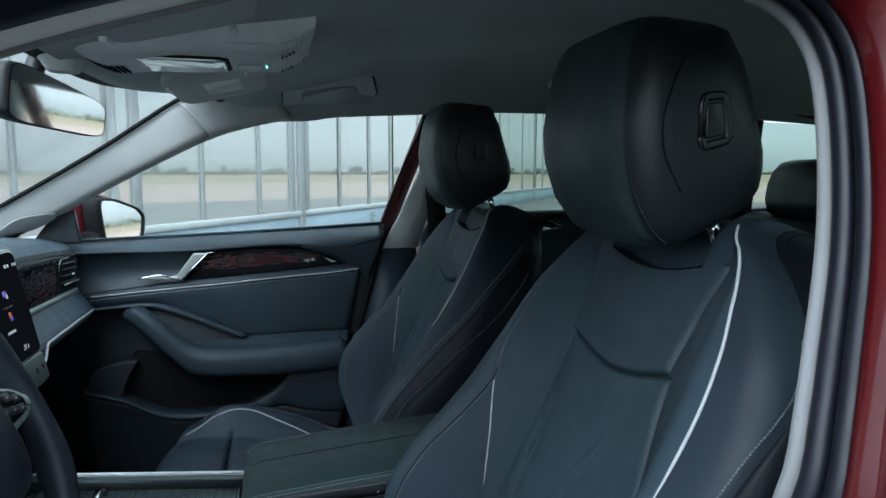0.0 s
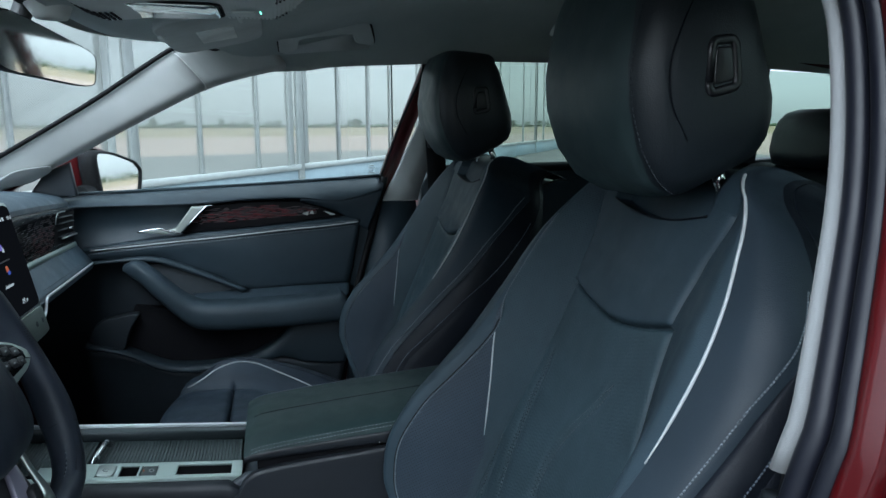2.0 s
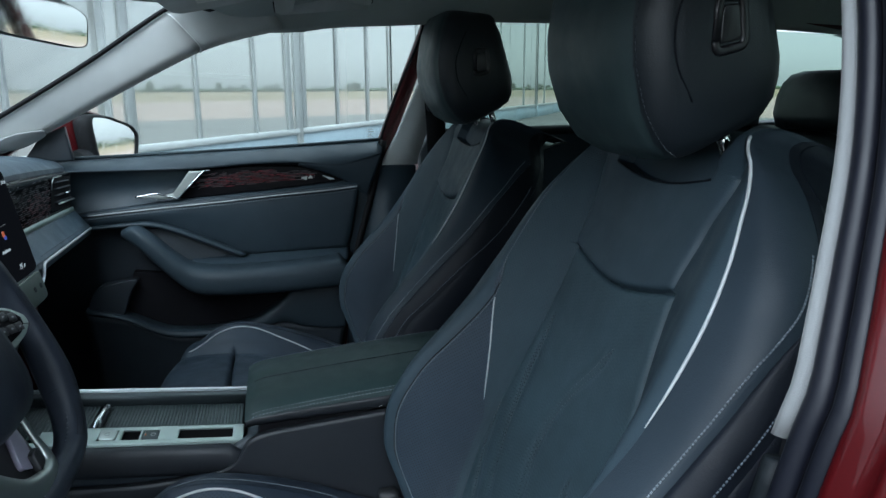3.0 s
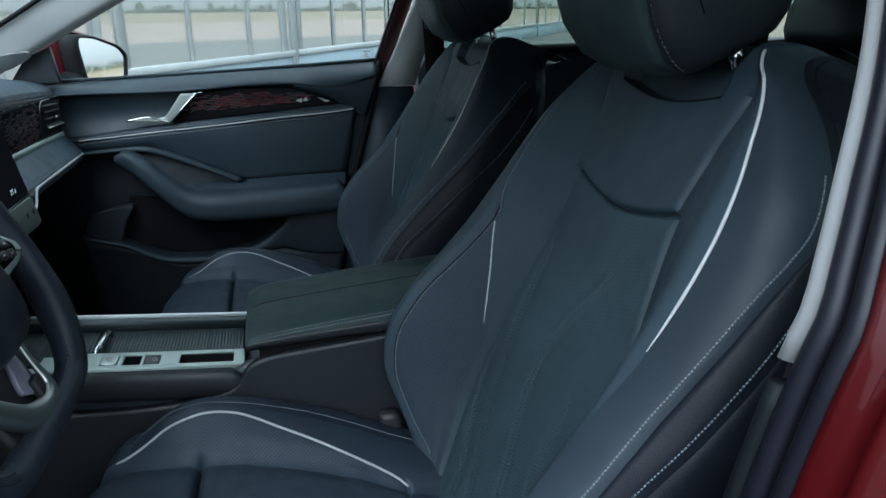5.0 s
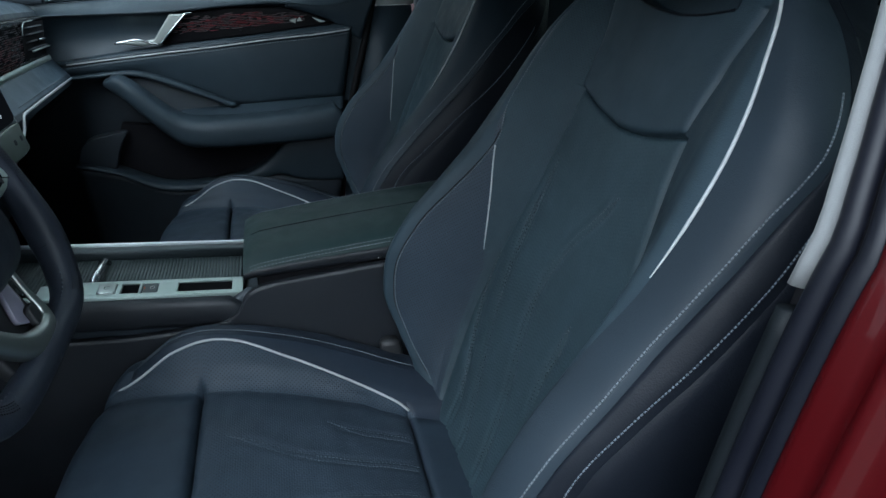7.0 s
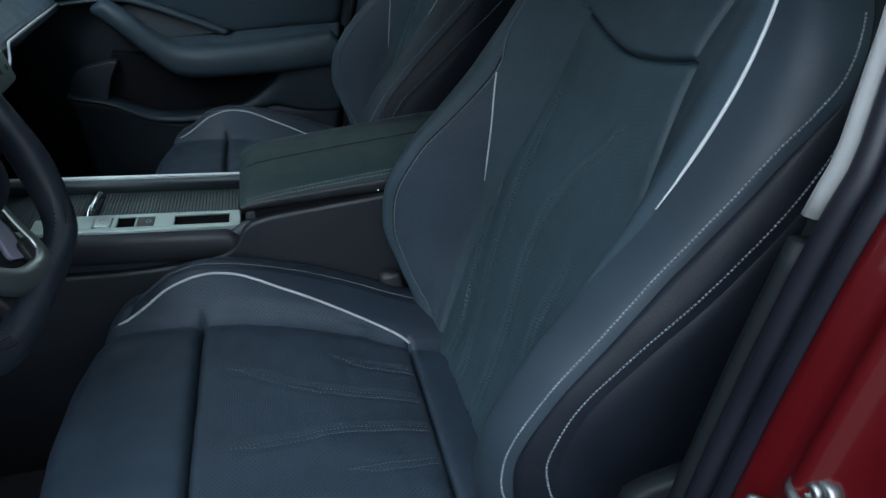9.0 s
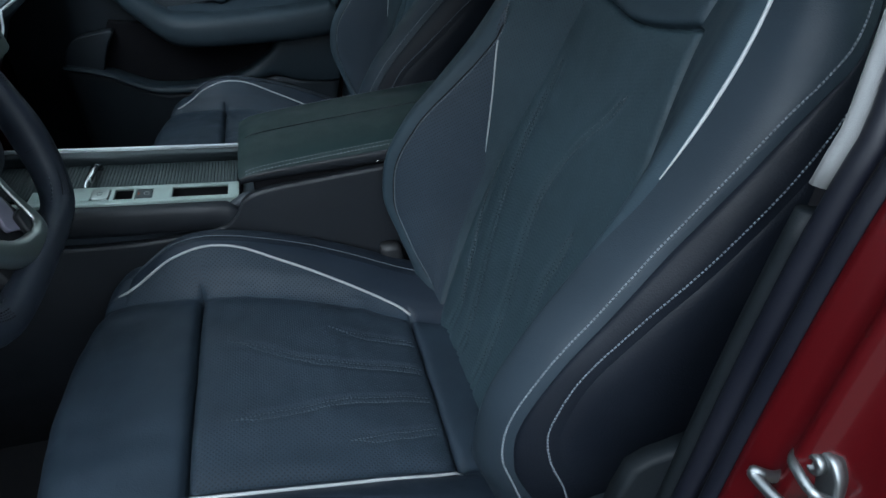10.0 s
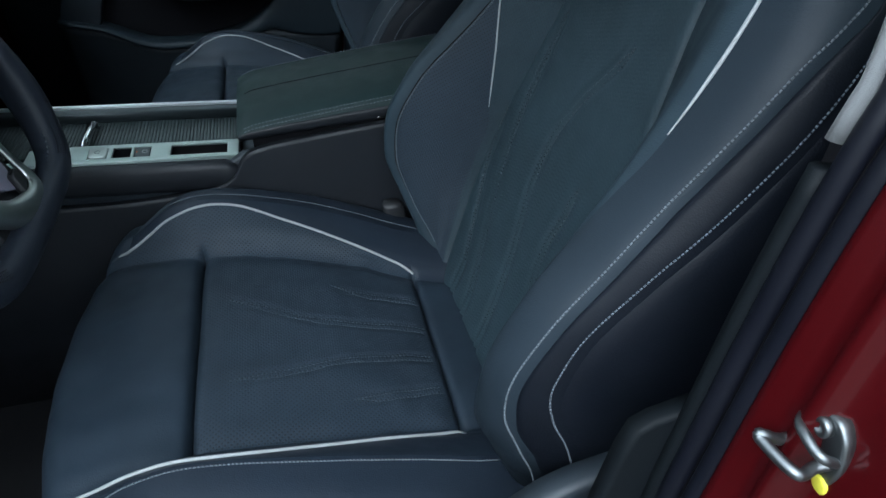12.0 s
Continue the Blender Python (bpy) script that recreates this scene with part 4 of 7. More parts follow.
# pillar trims round the driver's opening: pale above the belt, black below
for s in (-1, 1):
    trim = thing("pillar_trim", (0.3, s * 0.66, 1.0), "pale grey cloth-covered trim round the door opening", "car trim", "door opening trims")
    if s < 0:
        part("pale_edge", rail([(-0.0025, 0.004), (-0.003, -0.002), (-0.005, -0.005), (-0.008, -0.005), (-0.0105, -0.001), (-0.0115, 0.006), (-0.0115, 0.02), (-0.003, 0.02), (-0.0025, 0.012)], s, BELT), M_EDGE, trim)
        part("lower_edge", rail([(-0.0015, 0.004), (-0.003, -0.0005), (-0.0075, -0.002), (-0.013, 0.0), (-0.016, 0.006), (-0.018, 0.05), (-0.0015, 0.05)], s, 0, BELT - 0.004), M_TRIM, trim, "black lower pillar trim")
        # Trim behind the seat, its lack of light painted as near-black.
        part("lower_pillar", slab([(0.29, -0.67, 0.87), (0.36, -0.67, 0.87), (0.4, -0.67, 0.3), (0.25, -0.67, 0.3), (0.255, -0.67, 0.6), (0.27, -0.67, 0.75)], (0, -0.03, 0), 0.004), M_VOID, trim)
        foot = [(0.225, 0.696), (0.21, 0.692), (0.196, 0.689), (0.185, 0.683), (0.178, 0.664), (0.168, 0.62), (0.155, 0.55), (0.14, 0.4), (0.14, 0.3), (0.24, 0.3), (0.25, 0.6)]
        part("pillar_foot", slab([(x, -0.69, z) for x, z in foot], (0, -0.013, 0), 0.004, 3), M_TRIM, trim, "black pillar foot cover")
    if s < 0:
        part("roof_trim", rail(ring(0.006, 0.008, 0.0125, 14), s, 0.715), M_PILLAR, trim)
    face = [(0.256, 0.872), (0.279, 0.948), (0.303, 1.008), (0.319, 1.06), (0.328, 1.11), (0.333, 1.165), (0.345, 1.205), (0.41, 1.215), (0.395, 1.1), (0.365, 1.0), (0.335, 0.9), (0.328, 0.872)]
    if s > 0:
        part("upper_trim", slab([(x + (0.004 if z < 1.03 else 0.01), s * (inner_side(z) - 0.012), z) for x, z in [(0.242, 0.872)] + face[1:]], (0, s * 0.03, 0), 0), M_PILLAR, trim)
        part("lower_trim", slab([(0.242, s * 0.705, 0.869), (0.328, s * 0.705, 0.869), (0.35, s * 0.7, 0.3), (0.13, s * 0.7, 0.3), (0.17, s * 0.7, 0.6), (0.215, s * 0.703, 0.76)], (0, s * 0.03, 0), 0.003), M_DOORSKIN, trim, "black lower pillar trim")
    else:
        part("upper_trim", slab([(x + 0.02, s * (inner_side(z) - 0.03), z) for x, z in face], (0, s * 0.022, 0), 0), M_PILLAR, trim)

# headliner: one vaulted sheet with a turned-down rim
crown = spline([-0.27, -0.2, -0.1, 0.04, 0.2, 0.4, 1.0, 1.6, 2.3], [1.208, 1.222, 1.238, 1.258, 1.292, 1.31, 1.31, 1.28, 1.19])
eaves = spline([-0.3, -0.2, -0.12, -0.03, 0.06, 0.12, 0.3, 0.5, 1.0, 1.5, 2.3], [1.2, 1.2, 1.2, 1.178, 1.18, 1.188, 1.196, 1.205, 1.205, 1.185, 1.1])


def liner(u, x):
    """u: -1 to 1 across the cabin."""
    front = -0.27 + 0.24 * abs(u) ** 4
    xx = x if x >= -0.05 else -0.05 + (x + 0.05) / 0.22 * (-0.05 - front)
    ze, zc = eaves(xx), crown(xx)
    return Vector((xx, u * (inner_side(ze) + 0.012), ze + (zc - ze) * (1 - abs(u) ** 8)))


us = [math.copysign(abs(q) ** 0.6, q) for q in np.linspace(-1, 1, 61)]
xs = list(np.linspace(-0.27, 0.5, 40)) + list(np.linspace(0.55, 2.03, 28))
bm = grid(liner, us, xs)
ceiling = part("ceiling", bm, M_LINER)
tagged(ceiling, "grey cloth headliner", "headliner", kind="structure")
sol = ceiling.modifiers.new("thickness", "SOLIDIFY")
sol.thickness, sol.offset = 0.012, 1.0 if ceiling.data.polygons[0].normal.z > 0 else -1.0
roof = []
for x in np.linspace(-0.3, 2.04, 40):
    roof.append([liner(u, max(x, -0.27)) + Vector((min(0, x + 0.27), 0.05 * u, 0.035 + 0.015 * (1 - u * u))) for u in np.linspace(-1, 1, 31)])
part("roof", loft(roof, cap=False, closed=False), M_PAINT, body, "red roof panel")
header = [liner(u, -0.27) for u in np.linspace(-1, 1, 31)]
part("windscreen_header", loft([[p + Vector((0.01, 0, 0.0)) for p in header], [p + Vector((-0.03, 0, -0.008)) for p in header], [p + Vector((-0.035, 0, 0.01)) for p in header], [p + Vector((0, 0, 0.04)) for p in header]], cap=False, closed=False), M_RUBBER_DEEP, body, "black windscreen header")

# windscreen pillars
for s in (-1, 1):
    pillar = thing("windscreen_pillar", (-0.4, s * 0.66, 1.0), "pale grey windscreen pillar trim with a small speaker grille", "car trim", "windscreen pillars")
    door_edge = through_points([(-0.56, 0.705, 0.925), (-0.46, 0.695, 0.972), (-0.35, 0.672, 1.03), (-0.24, 0.65, 1.086), (-0.144, 0.632, 1.131), (-0.07, 0.622, 1.154), (0.02, 0.613, 1.174)], 30)
    glass_edge = through_points([(-0.74, 0.655, 0.885), (-0.585, 0.645, 0.975), (-0.46, 0.63, 1.047), (-0.35, 0.615, 1.113), (-0.2, 0.598, 1.21), (-0.13, 0.585, 1.232), (-0.04, 0.565, 1.25)], 30)
    rows = []
    for i, (a, b) in enumerate(zip(door_edge, glass_edge)):
        row = []
        full = min(1, max(0, (i - 17) / 5))
        for j in range(15):
            t = j / 14
            bulge = math.sin(math.pi * t / 0.5) ** 0.6 if t < 0.25 else ((1 - t) / 0.75) ** 0.8
            bulge += full * (min(1.0, 2.6 * abs(math.sin(math.pi * t))) ** 0.6 - bulge)
            q = a.lerp(b, t) + Vector((0.012, -0.022, 0.0)) * bulge
            row.append(Vector((q.x, s * q.y, q.z)))
        row.append(Vector((b.x - 0.01, s * (b.y + 0.04), b.z + 0.01)))
        row.append(Vector((a.x - 0.01, s * (a.y + 0.035), a.z + 0.01)))
        rows.append(row)
    cut = 20 if s > 0 else 17
    part("lower_cover", loft(rows[:cut]), M_PILLAR, pillar)
    part("upper_cover", loft([[q + Vector((0.001, -s * 0.001, 0)) for q in r] for r in rows[cut - 1:]]), M_PILLAR, pillar)
    part("joint_line", tube([q + Vector((0.002, -s * 0.001, 0.0)) for q in rows[cut - 1][:15]], 0.0012, 6), M_OVERHEAD, pillar)
    part("glass_seal", tube([Vector((q.x - 0.004, s * (q.y - 0.006), q.z + 0.002)) for q in glass_edge], 0.0048, 8), M_RUBBER_DEEP, pillar, "black windscreen seal")
    o = [(-0.6, 0.66, 0.922), (-0.545, 0.65, 0.962), (-0.475, 0.668, 0.972), (-0.478, 0.684, 0.957), (-0.53, 0.69, 0.93)]
    part("speaker_grille", slab(rounded([(x, s * (y - 0.012), z) for x, y, z in o], 6, 0.35), (0.006, -s * 0.012, 0.0), 0.003), M_TWEETER, pillar, "grey speaker grille")
    part("outer_cover", slab([(-0.6, s * 0.735, 0.9), (-0.46, s * 0.715, 0.985), (-0.25, s * 0.675, 1.095), (-0.2, s * 0.66, 1.15), (-0.3, s * 0.68, 1.11), (-0.6, s * 0.73, 0.95)], (0, s * 0.03, 0), 0), M_PAINT, pillar, "red painted outer pillar")

# glazing
windscreen = thing("windscreen", (-0.65, 0, 1.0), "clear windscreen in a black surround", "windscreen")
ws = []
edge = through_points([(-0.1, 0.6, 1.245), (-0.2, 0.615, 1.216), (-0.35, 0.634, 1.12), (-0.46, 0.65, 1.054), (-0.585, 0.665, 0.982), (-0.74, 0.676, 0.892), (-0.88, 0.684, 0.82)], 12)
for t, e in zip(np.linspace(0, 1, 12), edge):
    c = Vector((-0.27 - 0.95 * t, 0, 1.232 - 0.33 * t))
    ws.append([Vector((c.x + (e.x - 0.012 - c.x) * abs(u) ** 2.4, u * (e.y + 0.02), c.z + (e.z + 0.006 - c.z) * abs(u) ** 2.4)) for u in np.linspace(-1, 1, 33)])
glass = part("pane", loft(ws, cap=False, closed=False), M_GLASS_SCREEN, windscreen)
sol = glass.modifiers.new("thickness", "SOLIDIFY")
sol.thickness = 0.005
part("shade_band", loft([[p + Vector((0.002, 0, -0.004)) for p in r[:]] for r in ([q.lerp(w, 0.0) for q, w in zip(ws[0], ws[1])], [q.lerp(w, 0.35) for q, w in zip(ws[0], ws[1])])], cap=False, closed=False), M_RUBBER_DEEP, windscreen, "black edge band")
glass.visible_shadow = False


def side_glass(name, outline, s, label):
    th = thing(name, (sum(x for x, _ in outline) / len(outline), s * 0.7, 0.9), label, "car window", "side windows")
    g = part("pane", slab([(x, s * (inner_side(z) + 0.02), z) for x, z in outline], (0, s * 0.004, 0), 0), M_GLASS if name == "front_window" else M_GLASS_REAR, th, smooth=False)
    g.visible_shadow = name != "front_window"
    return th


FRONT_PANE = [(-0.5, 0.902), (-0.4, 1.01), (-0.25, 1.09), (-0.14, 1.14), (0.0, 1.185), (0.13, 1.205), (0.27, 1.212), (0.34, 1.2), (0.345, 1.16), (0.3, 1.03), (0.26, 0.91), (0.257, 0.902)]
REAR_PANE = [(0.36, 0.905), (0.4, 1.05), (0.46, 1.18), (0.52, 1.215), (0.8, 1.222), (1.05, 1.21), (1.17, 1.185), (1.2, 1.1), (1.2, 0.93)]
QUARTER_PANE = [(1.25, 0.96), (1.243, 1.05), (1.235, 1.19), (1.45, 1.185), (1.6, 1.15), (1.66, 1.1), (1.6, 0.98)]
front_window = side_glass("front_window", FRONT_PANE, 1, "closed passenger window")
for i, (x0, x1, z) in enumerate(((0.213, 0.226, 0.957), (0.211, 0.228, 0.951), (0.215, 0.223, 0.945), (0.213, 0.226, 0.939))):
    part("etched_mark", block((x0, 0.709, z), (x1, 0.7105, z + 0.0022), 0), M_OVERHEAD, front_window, smooth=False)
for s in (-1, 1):
    side_glass("rear_window", REAR_PANE, s, "closed rear door window")
    side_glass("quarter_window", QUARTER_PANE, s, "fixed rear quarter window")

# rear sides of the cabin: door linings below the windows, pillars between them
for s in (-1, 1):
    lining = thing("rear_door", (0.8, s * 0.72, 0.3), "black rear door lining with a closed window", "car door", "rear doors")
    part("lining", slab([(0.36, s * 0.7, 0.3), (0.345, s * 0.7, 0.9), (0.37, s * 0.7, 0.948), (1.25, s * 0.7, 0.955), (1.27, s * 0.7, 0.8), (1.0, s * 0.7, 0.3)], (0, s * 0.07, 0), 0.01, 3), M_DOORSKIN, lining)
    part("window_sill", sweep([(0.36, s * 0.712, 0.943), (0.8, s * 0.71, 0.95), (1.26, s * 0.71, 0.952)], superellipse(0.018, 0.012, 2.5, 12)), M_RUBBER_DEEP, lining)
    part("armrest", block((0.5, min(s * 0.63, s * 0.7), 0.6), (0.95, max(s * 0.63, s * 0.7), 0.66), 0.02, 4), M_DOORSKIN, lining)
    part("outer_skin", slab([(0.36, s * 0.8, 0.25), (0.34, s * 0.8, 0.9), (1.25, s * 0.8, 0.93), (1.25, s * 0.8, 0.6), (1.0, s * 0.8, 0.25)], (0, s * 0.06, 0), 0.02, 3), M_PAINT, lining, "red outer door skin")
    quarter = thing("rear_quarter", (1.6, s * 0.7, 0.3), "pale grey trimmed rear quarter of the cabin", "car body panel", "rear quarters")
    # Black plastic stands in for the shade on this pillar's trim.
    part("pillar", slab([(1.2, s * 0.665, 0.95), (1.18, s * 0.61, 1.2), (1.235, s * 0.61, 1.2), (1.25, s * 0.665, 0.955)], (0, s * 0.06, 0), 0.006), M_LOWER, quarter)
    part("lower_lining", slab([(1.2, s * 0.69, 0.3), (1.25, s * 0.69, 0.955), (1.62, s * 0.69, 0.975), (2.3, s * 0.69, 0.99), (2.3, s * 0.69, 0.3)], (0, s * 0.1, 0), 0.01), M_LOWER, quarter)
    part("rear_pillar", slab([(1.58, s * 0.66, 0.97), (1.65, s * 0.64, 1.1), (1.6, s * 0.62, 1.16), (1.45, s * 0.61, 1.185), (1.8, s * 0.61, 1.22), (2.35, s * 0.61, 1.1), (2.3, s * 0.67, 0.97)], (0, s * 0.06, 0), 0.004), M_LINER, quarter)
    part("roof_edge", sweep([(0.36, s * 0.628, 1.215), (0.5, s * 0.622, 1.226), (0.9, s * 0.62, 1.23), (1.3, s * 0.62, 1.215), (1.8, s * 0.63, 1.17)], superellipse(0.03, 0.014, 2.5, 14)), M_PAINT, quarter, "red roof edge")
    sill = thing("door_sill", (0, s * 0.78, 0.2), "black door sill cover over a red sill", "door sill", "door sills")
    part("cover", block((-0.6, min(s * 0.66, s * 0.78), 0.29), (0.35, max(s * 0.66, s * 0.78), 0.33), 0.012, 3), M_LOWER, sill)
    part("outer_sill", block((-0.7, min(s * 0.78, s * 0.86), 0.2), (1.2, max(s * 0.78, s * 0.86), 0.33), 0.03, 4), M_PAINT, sill, "red painted sill")

tail = thing("tailgate", (2.3, 0, 0.3), "closed tailgate with a rear window", "tailgate")
part("lower_panel", block((2.27, -0.69, 0.25), (2.32, 0.69, 0.95), 0.02, 3), M_LOWER, tail)
part("outer_skin", block((2.325, -0.86, 0.25), (2.4, 0.86, 0.945), 0.03, 4), M_PAINT, tail, "red tailgate skin")
g = part("pane", slab([(2.31, -0.62, 0.955), (2.31, 0.62, 0.955), (2.03, 0.55, 1.225), (2.03, -0.55, 1.225)], (0.004, 0, 0.004), 0), M_GLASS_REAR, tail, smooth=False)
bulk = part("wall_bulkhead", block((-1.12, -0.75, 0.18), (-1.04, 0.75, 0.93), 0.01), M_LOWER)
tagged(bulk, "black bulkhead ahead of the footwells", "bulkhead", kind="structure")
floor = part("floor", grid(lambda x, y: Vector((x, y, 0.2 + 0.012 * noise.noise(Vector((x * 6, y * 6, 0))) + 0.1 * math.exp(-((y / 0.13) ** 4)))), list(np.linspace(-1.1, 2.3, 60)), list(np.linspace(-0.76, 0.76, 50))), M_CARPET)
tagged(floor, "black carpeted car floor", "car floor", kind="structure")
sol = floor.modifiers.new("thickness", "SOLIDIFY")
sol.thickness, sol.offset = 0.03, -1.0
for s in (-1, 1):
    wing = part("wall_front", block((-1.1, min(s * 0.72, s * 0.86), 0.2), (-0.58, max(s * 0.72, s * 0.86), 0.9), 0.03, 3), M_PAINT)
    tagged(wing, "red front wing beside the footwell", "car wing", kind="structure")
bonnet = part("bonnet", grid(lambda x, y: Vector((x, y, 0.9 - 0.06 * (y / 0.85) ** 4 - 0.12 * ((-x - 1.15) / 0.9) ** 2)), list(np.linspace(-2.1, -1.13, 16)), list(np.linspace(-0.85, 0.85, 20))), M_PAINT, body, "red bonnet")

# rear bench
bench = thing("rear_bench", (1.15, 0, 0.3), "black leather rear bench with upright headrests", "car seat")
prof = [(1.02, 0.5), (1.0, 0.52), (1.06, 0.7), (1.13, 0.88), (1.165, 0.945), (1.19, 0.96), (1.22, 0.955), (1.235, 0.92), (1.2, 0.6), (1.18, 0.45)]
rows = []
for y in np.linspace(-0.66, 0.66, 45):
    dip = 0.012 * math.exp(-(((abs(y) - 0.16) / 0.012) ** 2)) + 0.03 * max(0, abs(y) - 0.58) / 0.08
    rows.append([Vector((x + (dip if x < 1.19 else 0), y, z - dip * (z > 0.9))) for x, z in prof])
part("backrest", loft(rows), M_LEATHER_DARK, bench)
part("cushion", block((0.62, -0.64, 0.3), (1.06, 0.64, 0.5), 0.05, 4), M_LEATHER_DARK, bench)
for y in (-0.4, 0.4):
    rings = []
    for z, dx, dy in ((0.955, 0.03, 0.08), (0.96, 0.05, 0.11), (0.99, 0.058, 0.128), (1.03, 0.06, 0.132), (1.06, 0.055, 0.128), (1.08, 0.044, 0.115), (1.088, 0.025, 0.09)):
        rings.append([Vector((1.215 + a + 0.25 * (z - 1.0), y + b, z)) for a, b in superellipse(dx, dy, 3.0, 26)])
    part("headrest", loft(rings), M_HEAD, bench, "black rear headrest")
    part("piping", tube(through_points([(1.155, y * 0.55, 0.93), (1.168, y * 0.75, 0.952), (1.19, y * 0.95, 0.965)], 10), 0.0016, 6), M_THREAD_DIM, bench)
shelf = part("luggage_cover", block((1.27, -0.66, 0.93), (2.2, 0.66, 0.945), 0.004), M_LOWER)
tagged(shelf, "black roller cover behind the rear bench", "luggage cover")


# ---- the passenger's door ----
door = thing("passenger_door", (-0.1, 0.72, 0.3), "closed passenger door, soft black lining with a gloss inlay", "car door")


def on_door(points, y):
    return [Vector((x, y, z)) for x, z in points]


def band(upper, lower, y_of, n=40, material=M_DOORSKIN, name="panel", label="", puff=0.006, back=0.03):
    """A cushioned strip of the door between two lines, given as (x, z) points; y_of(t) is its face."""
    up, lo = through_points([(x, 0, z) for x, z in upper], n), through_points([(x, 0, z) for x, z in lower], n)
    rings = []
    for a, b in zip(up, lo):
        row = []
        for j in range(15):
            t = j / 14
            q = a.lerp(b, t)
            row.append(Vector((q.x, y_of(t) - puff * math.sin(math.pi * t) ** 0.6, q.z)))
        row.append(Vector((b.x, y_of(1) + back, b.z)))
        row.append(Vector((a.x, y_of(0) + back, a.z)))
        rings.append(row)
    return part(name, loft(rings), material, door, label)


part("core", slab(on_door([(-0.56, 0.3), (-0.56, 0.88), (0.245, 0.905), (0.215, 0.8), (0.172, 0.65), (0.14, 0.5), (0.11, 0.3)], 0.735), (0, 0.05, 0), 0), M_LOWER, door)
part("outer_skin", slab(on_door([(-0.58, 0.25), (-0.58, 0.88), (0.25, 0.91), (0.21, 0.75), (0.17, 0.25)], 0.8), (0, 0.05, 0), 0.02, 3), M_PAINT, door, "red outer door skin")
band([(-0.56, 0.892), (-0.43, 0.897), (-0.31, 0.903), (-0.126, 0.911), (0.07, 0.92), (0.25, 0.929)], [(-0.56, 0.868), (-0.43, 0.876), (-0.2, 0.876), (-0.06, 0.884), (0.05, 0.884), (0.14, 0.874), (0.243, 0.9)],
     lambda t: 0.738 - 0.05 * t ** 0.8, name="window_sill_pad", puff=0.01)
part("sill_seal", tube(through_points([(-0.5, 0.742, 0.9), (-0.1, 0.74, 0.914), (0.252, 0.736, 0.932)], 20), 0.004, 8), M_DOORSKIN, door)
# end of the upper pad, turning down behind the inlay
band([(0.05, 0.884), (0.1, 0.881), (0.16, 0.882), (0.243, 0.9)], [(0.046, 0.876), (0.1, 0.861), (0.148, 0.84), (0.205, 0.8)], lambda t: 0.69 + 0.008 * t, name="rear_pad", puff=0.006)
# scoop behind the pull
band([(-0.52, 0.87), (-0.43, 0.876), (-0.3, 0.876), (-0.19, 0.876)], [(-0.52, 0.77), (-0.418, 0.778), (-0.31, 0.788), (-0.2, 0.8)], lambda t: 0.705 + 0.02 * math.sin(math.pi * t), name="scoop", puff=0.0)
inlay_outline = [(-0.224, 0.8095), (-0.197, 0.842), (-0.162, 0.871), (-0.075, 0.879), (0.042, 0.876), (0.096, 0.862), (0.15, 0.838), (0.001, 0.825), (-0.128, 0.815)]
inlay = part("inlay", slab(on_door(inlay_outline, 0.715), (0, -0.018, 0), 0.002), M_GLOSS, door, "gloss black inlay with fine red and grey dashes", smooth=False)
rnd = random.Random(11)


def dashes(face, count, red, lo, hi, inside, length=(0.006, 0.02), h=0.0011):
    bm = bmesh.new()
    made = 0
    while made < count:
        x = rnd.uniform(*lo)
        z = round(rnd.uniform(*hi) / 0.0034) * 0.0034
        if inside(x, z) and (rnd.random() < red(x)):
            w = rnd.uniform(*length)
            bmv = [bm.verts.new(face(x + a, z + b, c)) for c in (0, 0.0006) for a, b in ((0, 0), (w, 0.06 * w), (w, 0.06 * w + h), (0, h))]
            bm.faces.new(bmv[4:])
            for i in range(4):
                bm.faces.new((bmv[i], bmv[(i + 1) % 4], bmv[4 + (i + 1) % 4], bmv[4 + i]))
            made += 1
    return bm


def in_inlay(x, z):
    return -0.2 < x < 0.085 and 0.828 + 0.06 * (x + 0.2) < z < (0.842 + (x + 0.197) * 0.82 if x < -0.165 else 0.8685 - 0.04 * abs(x + 0.05))


face_fn = lambda x, z, c: Vector((x, 0.6968 - c, z))
part("inlay_pattern", dashes(face_fn, 230, lambda x: 0.8, (-0.2, 0.08), (0.82, 0.875), in_inlay), M_DASHMARK, inlay, smooth=False)
part("inlay_pattern", dashes(face_fn, 130, lambda x: math.exp(-(((x + 0.06) / 0.09) ** 2)), (-0.2, 0.08), (0.82, 0.872), in_inlay), M_DASHRED, inlay, smooth=False)
# Small silver triangles laid on the gloss draw its glints.
for p in ([(0.05, 0.848), (0.066, 0.852), (0.063, 0.842)], [(0.066, 0.846), (0.074, 0.855), (0.078, 0.846)], [(0.1, 0.853), (0.13, 0.843), (0.118, 0.8415)]):
    part("glint_facet", slab(on_door(p, 0.697), (0, -0.0015, 0), 0), M_SILVER, inlay, smooth=False)
# padded middle panel with its double seam
band([(-0.43, 0.773), (-0.3, 0.785), (-0.13, 0.797), (0.0, 0.808), (0.11, 0.816), (0.186, 0.824)], [(-0.44, 0.75), (-0.36, 0.752), (-0.299, 0.756), (-0.244, 0.741), (-0.145, 0.699), (-0.081, 0.668), (0.05, 0.671), (0.158, 0.672)],
     lambda t: 0.694 + 0.008 * t, name="padded_panel", puff=0.008)
